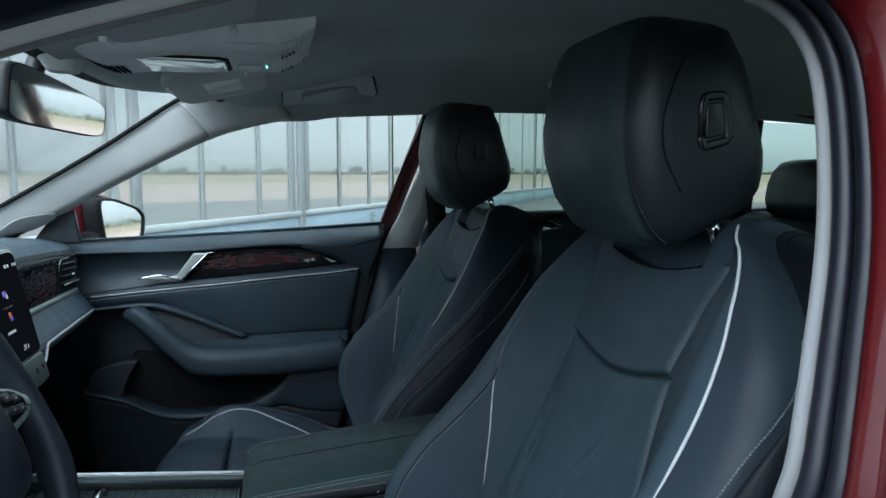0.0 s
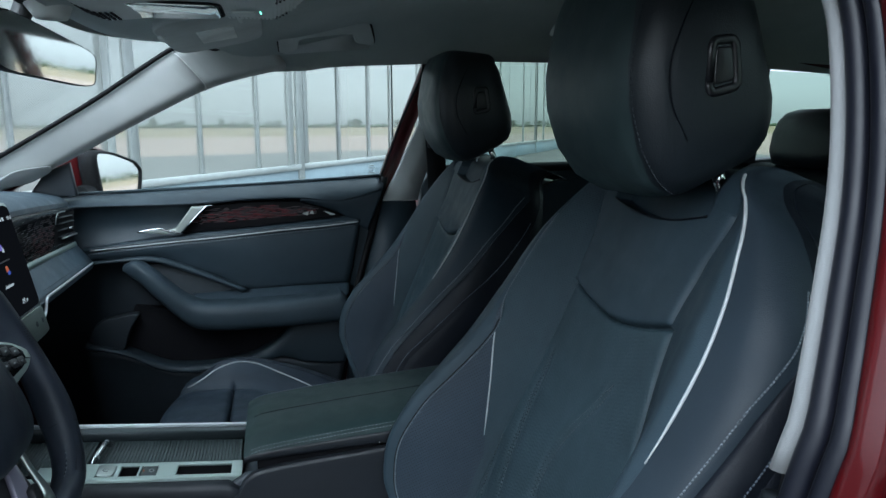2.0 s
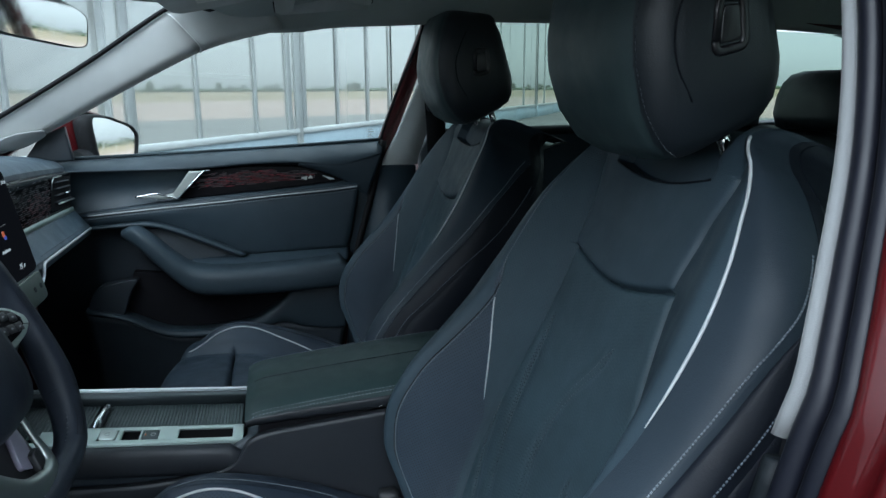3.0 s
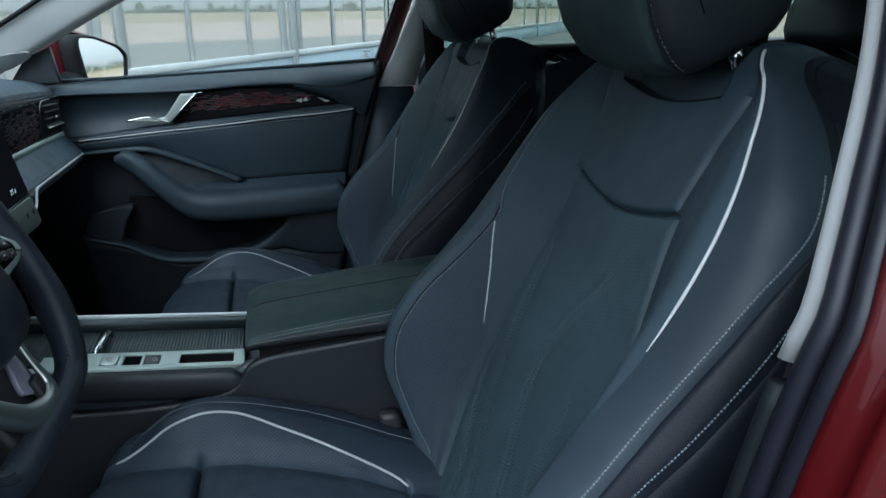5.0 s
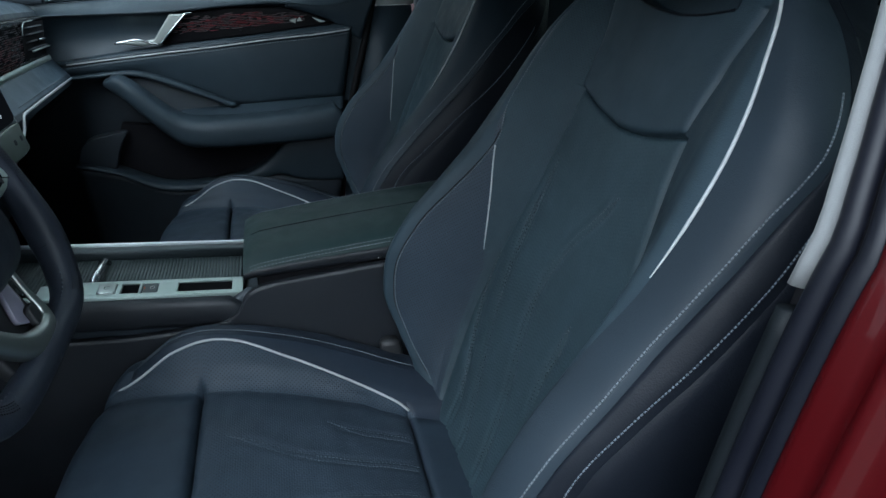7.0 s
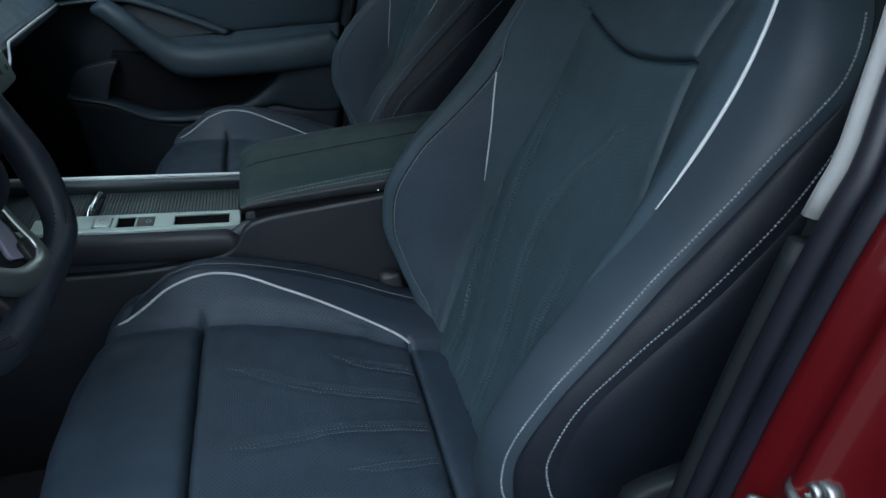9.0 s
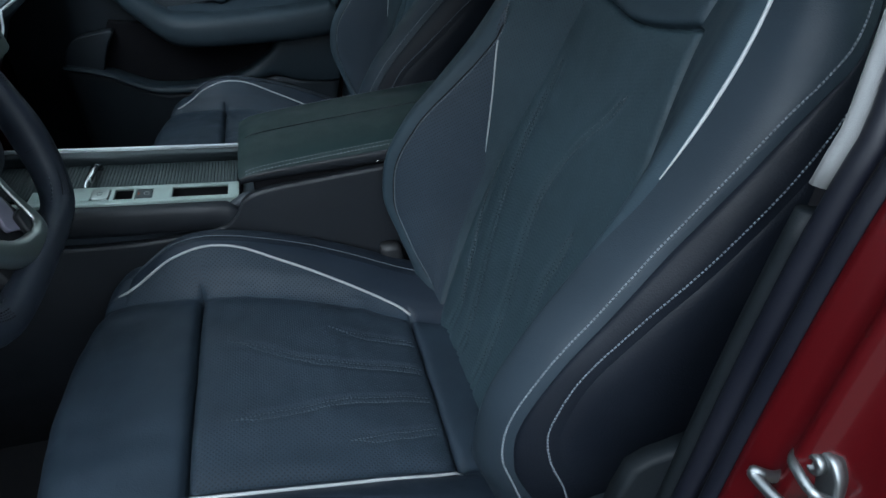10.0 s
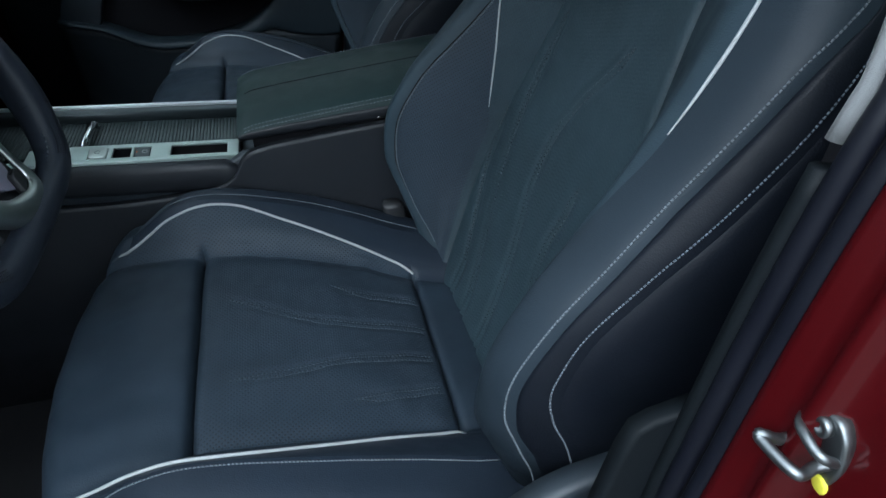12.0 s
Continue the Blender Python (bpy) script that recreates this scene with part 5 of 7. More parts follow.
band([(-0.44, 0.783), (-0.224, 0.806), (-0.13, 0.813), (0.0, 0.823), (0.15, 0.836), (0.19, 0.832)], [(-0.44, 0.774), (-0.3, 0.786), (-0.13, 0.798), (0.0, 0.809), (0.11, 0.817), (0.186, 0.825)], lambda t: 0.698 - 0.006 * t, name="upper_welt", puff=0.004)
seam_line = [(-0.42, 0.7775), (-0.254, 0.7905), (-0.129, 0.799), (0.001, 0.81), (0.108, 0.817), (0.182, 0.8245)]
part("pale_piping", tube(through_points([(x, 0.69, z) for x, z in seam_line], 50), 0.0018, 8), M_PIPING, door, "pale grey piping")
for dz in (-0.007, 0.005):
    part("seam_stitching", stitches(through_points([(x, 0.688 if dz < 0 else 0.6905, z + dz) for x, z in seam_line], 60), 0.0038, 0.002, 0.0006), M_THREAD, door)
# rear edge strip
band([(0.19, 0.826), (0.212, 0.822), (0.245, 0.9)], [(0.158, 0.66), (0.176, 0.655), (0.178, 0.655)], lambda t: 0.708, n=14, name="rear_edge_strip", puff=0.003)
part("rear_seal", tube(through_points([(0.252, 0.712, 0.93), (0.222, 0.706, 0.815), (0.185, 0.702, 0.69), (0.16, 0.7, 0.58), (0.13, 0.7, 0.42)], 40), 0.008, 8, (0, 1, 0)), M_RUBBER_DEEP, door, "black door seal")
# blade-shaped trim over the speaker
band([(-0.43, 0.752), (-0.362, 0.7575), (-0.296, 0.7595), (-0.242, 0.7455), (-0.168, 0.713), (-0.082, 0.673)], [(-0.43, 0.744), (-0.362, 0.7475), (-0.296, 0.7475), (-0.242, 0.731), (-0.168, 0.699), (-0.096, 0.6655)], lambda t: 0.688, name="blade_trim", puff=0.006, material=M_DOORSKIN)
part("speaker_grille", slab(on_door([(-0.34, 0.735), (-0.285, 0.74), (-0.24, 0.73), (-0.165, 0.698), (-0.1, 0.664), (-0.21, 0.64), (-0.3, 0.66)], 0.72), (0, -0.012, 0), 0.002), M_MESH, door, "black speaker grille")
# armrest: a pull that slopes down into a level rest
spine = through_points([(-0.345, 0.66, 0.742), (-0.315, 0.655, 0.735), (-0.28, 0.65, 0.705), (-0.235, 0.648, 0.66), (-0.195, 0.65, 0.632), (-0.13, 0.652, 0.624), (0.0, 0.654, 0.624), (0.1, 0.656, 0.628), (0.145, 0.66, 0.635)], 60)
rings = []
for i, p in enumerate(spine):
    t = i / 59
    h = np.interp(t, [0, 0.08, 0.25, 0.45, 0.6, 0.95, 1], [0.006, 0.02, 0.03, 0.033, 0.033, 0.036, 0.02])
    d = np.interp(t, [0, 0.15, 0.45, 0.6, 1], [0.02, 0.032, 0.04, 0.05, 0.052])
    rings.append([p + Vector((0, b, a)) for a, b in superellipse(h, d, 3.2, 22)])
part("armrest", loft(rings), M_DOORSKIN, door, "padded armrest and pull")
band([(-0.21, 0.664), (-0.081, 0.669), (0.05, 0.672), (0.158, 0.673)], [(-0.2, 0.65), (-0.08, 0.65), (0.05, 0.652), (0.15, 0.655)], lambda t: 0.7 - 0.05 * t, name="rest_top", puff=0.002)
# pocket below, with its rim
# A flat sheet closes the pocket; its near-black carries the shade inside.
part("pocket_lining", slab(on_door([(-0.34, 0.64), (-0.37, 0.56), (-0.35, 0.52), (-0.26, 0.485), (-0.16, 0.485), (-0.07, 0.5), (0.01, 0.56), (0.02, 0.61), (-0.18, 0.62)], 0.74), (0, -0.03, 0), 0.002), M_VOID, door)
band([(-0.44, 0.568), (-0.36, 0.546), (-0.3, 0.517), (-0.26, 0.503), (-0.2, 0.499), (-0.14, 0.503), (-0.084, 0.513), (-0.045, 0.53), (-0.01, 0.556), (0.02, 0.585), (0.1, 0.59), (0.165, 0.6)], [(-0.44, 0.555), (-0.36, 0.534), (-0.3, 0.5), (-0.26, 0.486), (-0.2, 0.482), (-0.14, 0.485), (-0.084, 0.493), (-0.03, 0.502), (0.0, 0.505), (0.04, 0.49), (0.1, 0.48), (0.14, 0.48)], lambda t: 0.668, n=60, name="pocket_rim", puff=0.008, back=0.06)
band([(-0.44, 0.555), (-0.36, 0.534), (-0.26, 0.486), (-0.14, 0.485), (-0.03, 0.502), (0.04, 0.49), (0.14, 0.48)], [(-0.44, 0.3), (-0.3, 0.3), (-0.2, 0.3), (-0.1, 0.3), (0.0, 0.3), (0.05, 0.3), (0.1, 0.3)], lambda t: 0.672 + 0.04 * t, name="lower_panel", puff=0.0, material=M_LOWER, back=0.05)
part("front_fold", slab(rounded(on_door([(-0.44, 0.56), (-0.428, 0.6), (-0.405, 0.619), (-0.322, 0.632), (-0.348, 0.594), (-0.366, 0.536)], 0.705), 6, 0.3), (0, -0.028, 0), 0.008, 4), M_LOWER, door)
# chrome pull
pull = part("door_handle", slab(on_door([(-0.316, 0.817), (-0.272, 0.8235), (-0.256, 0.8185), (-0.236, 0.8225), (-0.198, 0.872), (-0.168, 0.872), (-0.2, 0.838), (-0.226, 0.8105), (-0.264, 0.81)], 0.7), (0, -0.016, 0), 0.004, 3), M_SILVER, door, "satin chrome door handle", smooth=False)
part("handle_edge", tube(through_points([(-0.316, 0.684, 0.8175), (-0.272, 0.683, 0.8235), (-0.25, 0.683, 0.8175), (-0.226, 0.683, 0.8115)], 20), 0.0022, 8), M_CHROME, pull)
part("handle_edge", tube([(-0.224, 0.683, 0.812), (-0.2, 0.683, 0.838), (-0.166, 0.683, 0.872), (-0.152, 0.684, 0.8735)], 0.0018, 8), M_CHROME, pull)
# red window frame seen outside the glass
part("window_frame", sweep(through_points([(0.247, 0.762, 0.88), (0.27, 0.745, 0.95), (0.305, 0.71, 1.05), (0.333, 0.68, 1.13), (0.362, 0.65, 1.215)], 24), superellipse(0.019, 0.017, 2.6, 20), (0, 1, 0)), M_PAINT, door, "red window frame")
part("frame_seal", tube(through_points([(0.234, 0.728, 0.9), (0.287, 0.675, 1.06), (0.331, 0.628, 1.175), (0.31, 0.622, 1.2), (0.2, 0.62, 1.206), (0.05, 0.624, 1.192), (-0.08, 0.632, 1.158)], 50), 0.003, 8, (0, 1, 0)), M_RUBBER_DEEP, door)
part("corner_cover", slab(on_door([(-0.54, 0.9), (-0.5, 0.955), (-0.45, 0.975), (-0.44, 0.9)], 0.72), (0, -0.015, 0), 0.004), M_LOWER, door)

# the driver's door stands wide open, ahead of the doorway
open_door = thing("driver_door", (-0.62, -0.8, 0.3), "open red driver's door with a soft black lining", "car door")
SWING = radians(-65)


def on_open_door(u, out, z):
    """A place on the opened door: u from its hinge, out towards its outer skin."""
    return Vector((-0.62 + u * math.cos(SWING) + out * math.sin(SWING), -0.8 + u * math.sin(SWING) - out * math.cos(SWING), z))


def door_slab(points, out, depth, r):
    a, b = on_open_door(0, out, 0), on_open_door(0, out + depth, 0)
    return slab([on_open_door(u, out, z) for u, z in points], b - a, r, 3)


part("lining", door_slab([(0.02, 0.3), (0.02, 0.9), (0.5, 0.915), (0.9, 0.925), (0.87, 0.7), (0.8, 0.3)], 0.07, -0.06, 0.012), M_DOORSKIN, open_door)
part("outer_skin", door_slab([(0.0, 0.25), (0.0, 0.88), (0.5, 0.9), (0.92, 0.915), (0.89, 0.7), (0.82, 0.25)], 0.075, 0.06, 0.02), M_PAINT, open_door, "red outer door skin")
part("armrest", sweep([on_open_door(u, -0.01, z) for u, z in ((0.2, 0.74), (0.32, 0.66), (0.42, 0.625), (0.75, 0.63))], superellipse(0.04, 0.03, 3.0, 16)), M_DOORSKIN, open_door)
part("pane", door_slab([(0.1, 0.9), (0.24, 1.0), (0.5, 1.12), (0.66, 1.17), (0.9, 1.19), (0.92, 1.1), (0.88, 0.92)], 0.08, 0.004, 0), M_GLASS, open_door, "clear side window", smooth=False)
part("window_frame", tube([on_open_door(u, 0.08, z) for u, z in ((0.06, 0.9), (0.24, 1.01), (0.5, 1.13), (0.66, 1.18), (0.91, 1.2), (0.94, 1.1), (0.9, 0.92))], 0.014, 8), M_RUBBER, open_door, "black window frame")

# outside mirror
wing = thing("door_mirror", (-0.42, 0.9, 0.9), "outside mirror in a red and black housing", "door mirror")
glass_o = [(-0.1, 0.058), (-0.0125, 0.053), (0.1, 0.027), (0.131, 0.004), (0.11, -0.045), (0.075, -0.066), (0.0, -0.078), (-0.085, -0.074)]
pts = rounded([(a, 0, b) for a, b in glass_o], 4, 0.25)


def lean(p, k, out, up=0.0):
    """A place on the mirror, whose face looks backwards, down and to the driver."""
    a, b = 0.01 + (p.x - 0.01) * k, -0.005 + (p.z + 0.005) * k + up
    return Vector((-0.41, 0.98, 0.93)) + Vector((0.25, 0.97, 0)) * a + Vector((-0.073, 0.019, 1)) * b + Vector((-0.97, 0.25, 0)) * out


part("glass", loft([[lean(p, 1, 0.0) for p in pts], [lean(p, 1, 0.004) for p in pts]]), M_MIRROR, wing, "silvered mirror glass", smooth=False)
part("rim", loft([[lean(p, k, o) for p in pts] for k, o in ((1.0, 0.001), (1.01, -0.004), (1.1, -0.003), (1.15, 0.008), (1.1, 0.035), (0.9, 0.085), (0.5, 0.1), (0.01, 0.102))], cap=False), M_RUBBER_DEEP, wing)
part("cap", loft([[lean(p, k, o, 0.012) for p in pts] for k, o in ((1.04, 0.04), (1.16, 0.045), (1.15, 0.065), (0.98, 0.1), (0.5, 0.112), (0.01, 0.115))], cap=False), M_PAINT, wing, "red mirror cap")
part("foot", sweep(through_points([(-0.46, 0.76, 0.9), (-0.47, 0.82, 0.885), (-0.46, 0.93, 0.9)], 12), superellipse(0.03, 0.018, 2.5, 14)), M_RUBBER_DEEP, wing)

# ---- dashboard ----
dash = thing("dashboard", (-0.6, 0, 0.5), "soft black dashboard with a gloss inlay and silver-edged shelf", "dashboard")


def dash_shift(y):
    t = (abs(y) - 0.2) / 0.46
    return -0.045 * max(0, t) ** 1.2, -0.032 * max(0, t) ** 1.2


DASH = ((-1.06, 0.94), (-0.8, 0.955), (-0.55, 0.952), (-0.46, 0.945), (-0.425, 0.936), (-0.409, 0.922), (-0.407, 0.913), (-0.407, 0.83), (-0.4, 0.826), (-0.372, 0.79), (-0.367, 0.781), (-0.37, 0.772), (-0.4, 0.76), (-0.47, 0.7), (-0.52, 0.6), (-0.56, 0.45), (-0.8, 0.35), (-1.06, 0.33))
rings = []
for y in np.linspace(-0.7, 0.7, 61):
    dx, dz = dash_shift(y)
    rings.append([Vector((x + dx * (x > -0.7), y, z + dz * (z > 0.5))) for x, z in DASH])
soft_edges(part("body", loft(rings), M_DASH, dash), 30)


def dash_at(y, x, z):
    dx, dz = dash_shift(y)
    return Vector((x + dx, y, z + dz))


def inlay_x(z):
    """The inlay leans over at its top."""
    return -0.4 + 0.1 * (z - 0.833)


rows = [[dash_at(y, x, z) for x, z in ((-0.407, 0.914), (inlay_x(0.911) - 0.001, 0.913), (inlay_x(0.911), 0.911), (inlay_x(0.87), 0.87), (inlay_x(0.833), 0.833), (-0.402, 0.83))] for y in np.linspace(0.15, 0.655, 30)]
dash_inlay = part("inlay", loft(rows, cap=False, closed=False), M_GLOSS, dash, "gloss black inlay with fine red and grey dashes")
dface = lambda y, z, c: dash_at(y, inlay_x(z) + 0.0008 + c, z)
ok = lambda y, z: 0.15 < y < 0.42 and 0.835 < z < 0.905
part("inlay_pattern", dashes(dface, 230, lambda y: 0.8, (0.15, 0.42), (0.835, 0.905), ok, (0.006, 0.022), 0.0008), M_DIMGREY, dash_inlay, smooth=False)
part("inlay_pattern", dashes(dface, 120, lambda y: math.exp(-(((y - 0.34) / 0.1) ** 2)), (0.15, 0.42), (0.835, 0.885), ok, (0.006, 0.022), 0.0008), M_DIMRED, dash_inlay, smooth=False)
vent = part("air_vent", loft([[dash_at(y, inlay_x(z) + 0.002, z) for y, z in ((0.43, 0.905), (0.65, 0.905), (0.65, 0.84), (0.43, 0.845))], [dash_at(y, -0.42, z) for y, z in ((0.432, 0.903), (0.648, 0.903), (0.648, 0.842), (0.432, 0.847))]]), M_VOID, dash, "black air vent", smooth=False)
for z, y0, y1 in ((0.897, 0.45, 0.6), (0.885, 0.455, 0.62), (0.872, 0.46, 0.635), (0.859, 0.465, 0.645)):
    part("vent_slat", sweep([dash_at(y, inlay_x(z) + 0.003, z) for y in np.linspace(y0, y1, 6)], superellipse(0.004, 0.0013, 2.5, 10)), M_LOWER, vent)
part("vent_slider", sweep([dash_at(y, -0.387, 0.8725) for y in np.linspace(0.545, 0.6, 4)], superellipse(0.003, 0.0028, 2.5, 10)), M_CHROME, vent, "chrome vent slider")
part("vent_edge", sweep([dash_at(y, -0.389, 0.856) for y in np.linspace(0.475, 0.645, 4)], superellipse(0.0022, 0.0016, 2.5, 10)), M_SILVER, vent, "silver lower edge of the vent")
part("vent_frame", tube([dash_at(y, inlay_x(z) + 0.003, z) for y, z in ((0.53, 0.908), (0.455, 0.907), (0.437, 0.9), (0.432, 0.885))], 0.0009, 6), M_SILVER, vent)
shelf_line = [dash_at(y, -0.3675, 0.785) for y in np.linspace(0.2, 0.69, 30)]
shelf_line = through_points([(-0.372, 0.12, 0.752), (-0.366, 0.155, 0.756), (-0.3655, 0.178, 0.765), (-0.367, 0.192, 0.78)], 16) + shelf_line
part("silver_edge", tube(shelf_line, 0.0024, 8), M_BRIGHT, dash, "silver edge strip")
part("top_lip", tube([dash_at(y, -0.412, 0.921) for y in np.linspace(0.15, 0.65, 24)], 0.0016, 6), M_LOWER, dash)
part("shelf_band", loft([[dash_at(y, -0.3985, 0.8365), dash_at(y, -0.397, 0.8365), dash_at(y, -0.3945, 0.827), dash_at(y, -0.3985, 0.827)] for y in np.linspace(0.15, 0.68, 24)]), M_RAIL, dash, "satin grey band under the inlay")
part("shelf_stitching", stitches([dash_at(y, -0.3715, 0.7955) for y in np.linspace(0.2, 0.69, 60)], 0.003, 0.002, 0.0005), M_THREAD, dash)
part("shelf_face", loft([[dash_at(y, -0.398, 0.829), dash_at(y, -0.3685, 0.79)] for y in np.linspace(0.15, 0.69, 24)], cap=False, closed=False), M_SHELF, dash)

# standing display on the dashboard
screen = thing("display_screen", (-0.39, -0.03, 0.75), "large dark touchscreen standing on the dashboard", "screen")


def on_screen(y, z, out=0.0):
    """A place on the display: z is the true height."""
    return Vector((-0.378 + (0.944 - z) * 0.21 + out, y, z))


def screen_slab(y0, y1, z0, z1, o0, o1, r=0.1):
    pts = [on_screen(y, z, 0) for y, z in ((y0, z0), (y1, z0), (y1, z1), (y0, z1))]
    return slab([p + Vector((o0, 0, 0)) for p in rounded(pts, 5, r)], (o1 - o0, 0, 0), 0.0015)


part("case", screen_slab(-0.205, 0.104, 0.755, 0.948, -0.016, -0.001, 0.06), M_SILVER, screen, "thin silver case")
part("panel", screen_slab(-0.2, 0.099, 0.8, 0.944, -0.002, 0.0012, 0.06), M_SCREEN, screen, "dark display glass", smooth=False)
part("touch_bar", screen_slab(-0.2, 0.1, 0.757, 0.797, -0.002, 0.0015, 0.1), M_TOUCH, screen, "pale touch bar under the display")
face_m = Matrix(((0, -0.0, 1, 0), (1, 0, 0, 0), (0, 1, 0, 0), (0, 0, 0, 1)))


def screen_text(text, size, y, z):
    words(text, size, Matrix.Translation(on_screen(y, z, 0.0016)) @ face_m, M_ICON_WHITE, screen)


screen_text("11:16", 0.0075, 0.088, 0.9265)
screen_text("25", 0.0105, 0.043, 0.8155)
screen_text(".0", 0.0075, 0.0545, 0.8145)
screen_text("Ambiente", 0.0072, 0.016, 0.8435)
for y, z, w, h, m_ in ((0.027, 0.893, 0.006, 0.004, M_ICON_VIOLET), (0.033, 0.889, 0.003, 0.003, M_ICON_WHITE), (0.026, 0.8645, 0.004, 0.004, M_ICON_ORANGE), (0.0285, 0.8595, 0.004, 0.003, M_ICON_BLUE), (0.056, 0.927, 0.003, 0.0025, M_ICON_WHITE), (0.066, 0.927, 0.0025, 0.0025, M_ICON_WHITE)):
    part("icon", screen_slab(y - w, y + w, z - h, z + h, 0.001, 0.0018, 0.25), m_, screen, smooth=False)
for y, z in ((0.03, 0.875),):
    part("caption_bar", screen_slab(y - 0.02, y + 0.014, z - 0.0009, z + 0.0009, 0.001, 0.0017, 0.2), M_DASHMARK, screen, smooth=False)
for y in (0.06, 0.085):
    part("bar_icon", screen_slab(y - 0.004, y + 0.004, 0.774, 0.781, 0.0015, 0.0021, 0.3), M_LOWER, screen, smooth=False)

# ---- centre console ----
console = thing("centre_console", (-0.1, 0, 0.25), "black centre console with satin silver rails and a ribbed cover", "centre console")


def deck(x, y, up=0.0):
    """The console's top rises slightly to the front."""
    return Vector((x, y, 0.59 + 0.085 * (-0.065 - x) + up))


def deck_slab(corners, up0, up1, r=0.0015, rnd_=0.12):
    pts = [deck(x, y, up0) for x, y in corners]
    return slab(rounded(pts, 4, rnd_) if rnd_ else pts, (0, 0, up1 - up0), r)


side = []
for x in np.linspace(-0.62, 0.36, 50):
    z1 = 0.586 + 0.085 * (-0.065 - x) if x < -0.065 else 0.6
    fade = min(1, max(0, (x + 0.085) / 0.05))
    wrow = [(-0.094, z1 - 0.002), (-0.098, z1 - 0.01), (-0.098, z1 - 0.035 - 0.0 * x), (-0.094 - 0.006 * fade, z1 - 0.042 + 0.02 * fade), (-0.1, 0.535 + 0.03 * fade), (-0.103, 0.5), (-0.11, 0.25)]
    side.append([Vector((x, y, z)) for y, z in wrow] + [Vector((x, -y, z)) for y, z in wrow[::-1]] + [Vector((x, 0.09, z1 - 0.003)), Vector((x, 0.089, z1 - 0.035)), Vector((x, -0.0935, z1 - 0.035)), Vector((x, -0.0938, z1 - 0.003))])
part("side_shell", loft(side), M_LOWER, console, "black console sides")
part("near_side_pad", loft([[Vector((x, -0.097 - b, 0.568 + 0.085 * (-0.065 - x) + a - 0.0)) for a, b in superellipse(0.02 if x < -0.075 else 0.012, 0.012, 3, 16)] for x in np.linspace(-0.5, -0.068, 30)]), M_SIDE, console)
swoosh = through_points([(-0.5, -0.112, 0.572), (-0.35, -0.112, 0.562), (-0.228, -0.112, 0.553), (-0.15, -0.112, 0.553), (-0.1, -0.112, 0.558), (-0.074, -0.113, 0.572), (-0.058, -0.113, 0.596), (-0.03, -0.113, 0.607), (0.05, -0.112, 0.614), (0.16, -0.112, 0.622), (0.3, -0.11, 0.63)], 70)
part("lower_side", loft([[p + Vector((0, 0.01, 0.0)), p + Vector((0, 0.002, 0)), p, p + Vector((0, 0.0, -0.006)), Vector((p.x, -0.116, 0.5)), Vector((p.x, -0.118, 0.25)), Vector((p.x, -0.09, 0.25))] for p in swoosh]), M_SIDE, console)
# silver panel beside the cover, pierced for switches and a slot
near = (-0.0465, -0.0915)
part("far_rail", deck_slab([(-0.55, 0.075), (-0.066, 0.075), (-0.066, 0.0815), (-0.55, 0.0815)], -0.012, 0.0045, 0.0015, 0), M_BRIGHT, console, "bright silver rail")
part("far_wall", deck_slab([(-0.55, 0.057), (-0.066, 0.057), (-0.066, 0.0755), (-0.55, 0.0755)], -0.02, 0.001, 0.003, 0), M_FLANK, console, "dark satin flank of the rail")
part("near_rail_edge", deck_slab([(-0.5, -0.093), (-0.066, -0.093), (-0.066, -0.083), (-0.5, -0.083)], -0.01, 0.002, 0.0015, 0), M_RAIL, console, "satin silver rail")
part("near_rail_edge", deck_slab([(-0.288, -0.0535), (-0.066, -0.0535), (-0.066, -0.046), (-0.27, -0.046)], -0.0015, 0.002, 0.001, 0), M_RAIL, console)
part("slot_wall", deck_slab([(-0.288, -0.0515), (-0.067, -0.0515), (-0.067, -0.047), (-0.288, -0.047)], -0.03, -0.002, 0, 0), M_RUBBER_DEEP, console, smooth=False)
for x0, x1 in ((-0.32, -0.2488), (-0.2262, -0.2205), (-0.1984, -0.1953), (-0.1745, -0.15), (-0.08, -0.066)):
    part("rail_bridge", deck_slab([(x0, -0.084), (x1, -0.084), (x1, -0.053), (x0, -0.053)], -0.002, 0.002, 0.0008, 0), M_RAIL, console)
part("rail_bed", deck_slab([(-0.3, -0.0925), (-0.067, -0.0925), (-0.067, -0.0465), (-0.3, -0.0465)], -0.034, -0.03, 0, 0), M_RUBBER_DEEP, console, smooth=False)
button = part("start_button", deck_slab([(-0.2482, -0.0825), (-0.2268, -0.0825), (-0.2268, -0.0545), (-0.2482, -0.0545)], -0.006, 0.0035, 0.0015, 0.2), M_SILVER, console, "square silver push button")
part("button_mark", tube([deck(-0.2375 + 0.0035 * math.cos(a), -0.0685 + 0.004 * math.sin(a), 0.0036) for a in np.linspace(0.6, 5.7, 13)], 0.0003, 5), M_FLANK, button)
brake = part("brake_switch", deck_slab([(-0.195, -0.083), (-0.175, -0.083), (-0.175, -0.054), (-0.195, -0.054)], -0.008, 0.001, 0.002, 0.15), M_SLAT, console, "black rocker switch")
part("lamp", deck_slab([(-0.1925, -0.07), (-0.191, -0.07), (-0.191, -0.066), (-0.1925, -0.066)], 0.0005, 0.0014, 0, 0), M_AMBER, brake, smooth=False)
part("switch_mark", tube([deck(-0.182 + 0.003 * math.cos(a), -0.068 + 0.004 * math.sin(a), 0.0012) for a in np.linspace(0, 6.2832, 17)], 0.0004, 5), M_PIPING, brake)
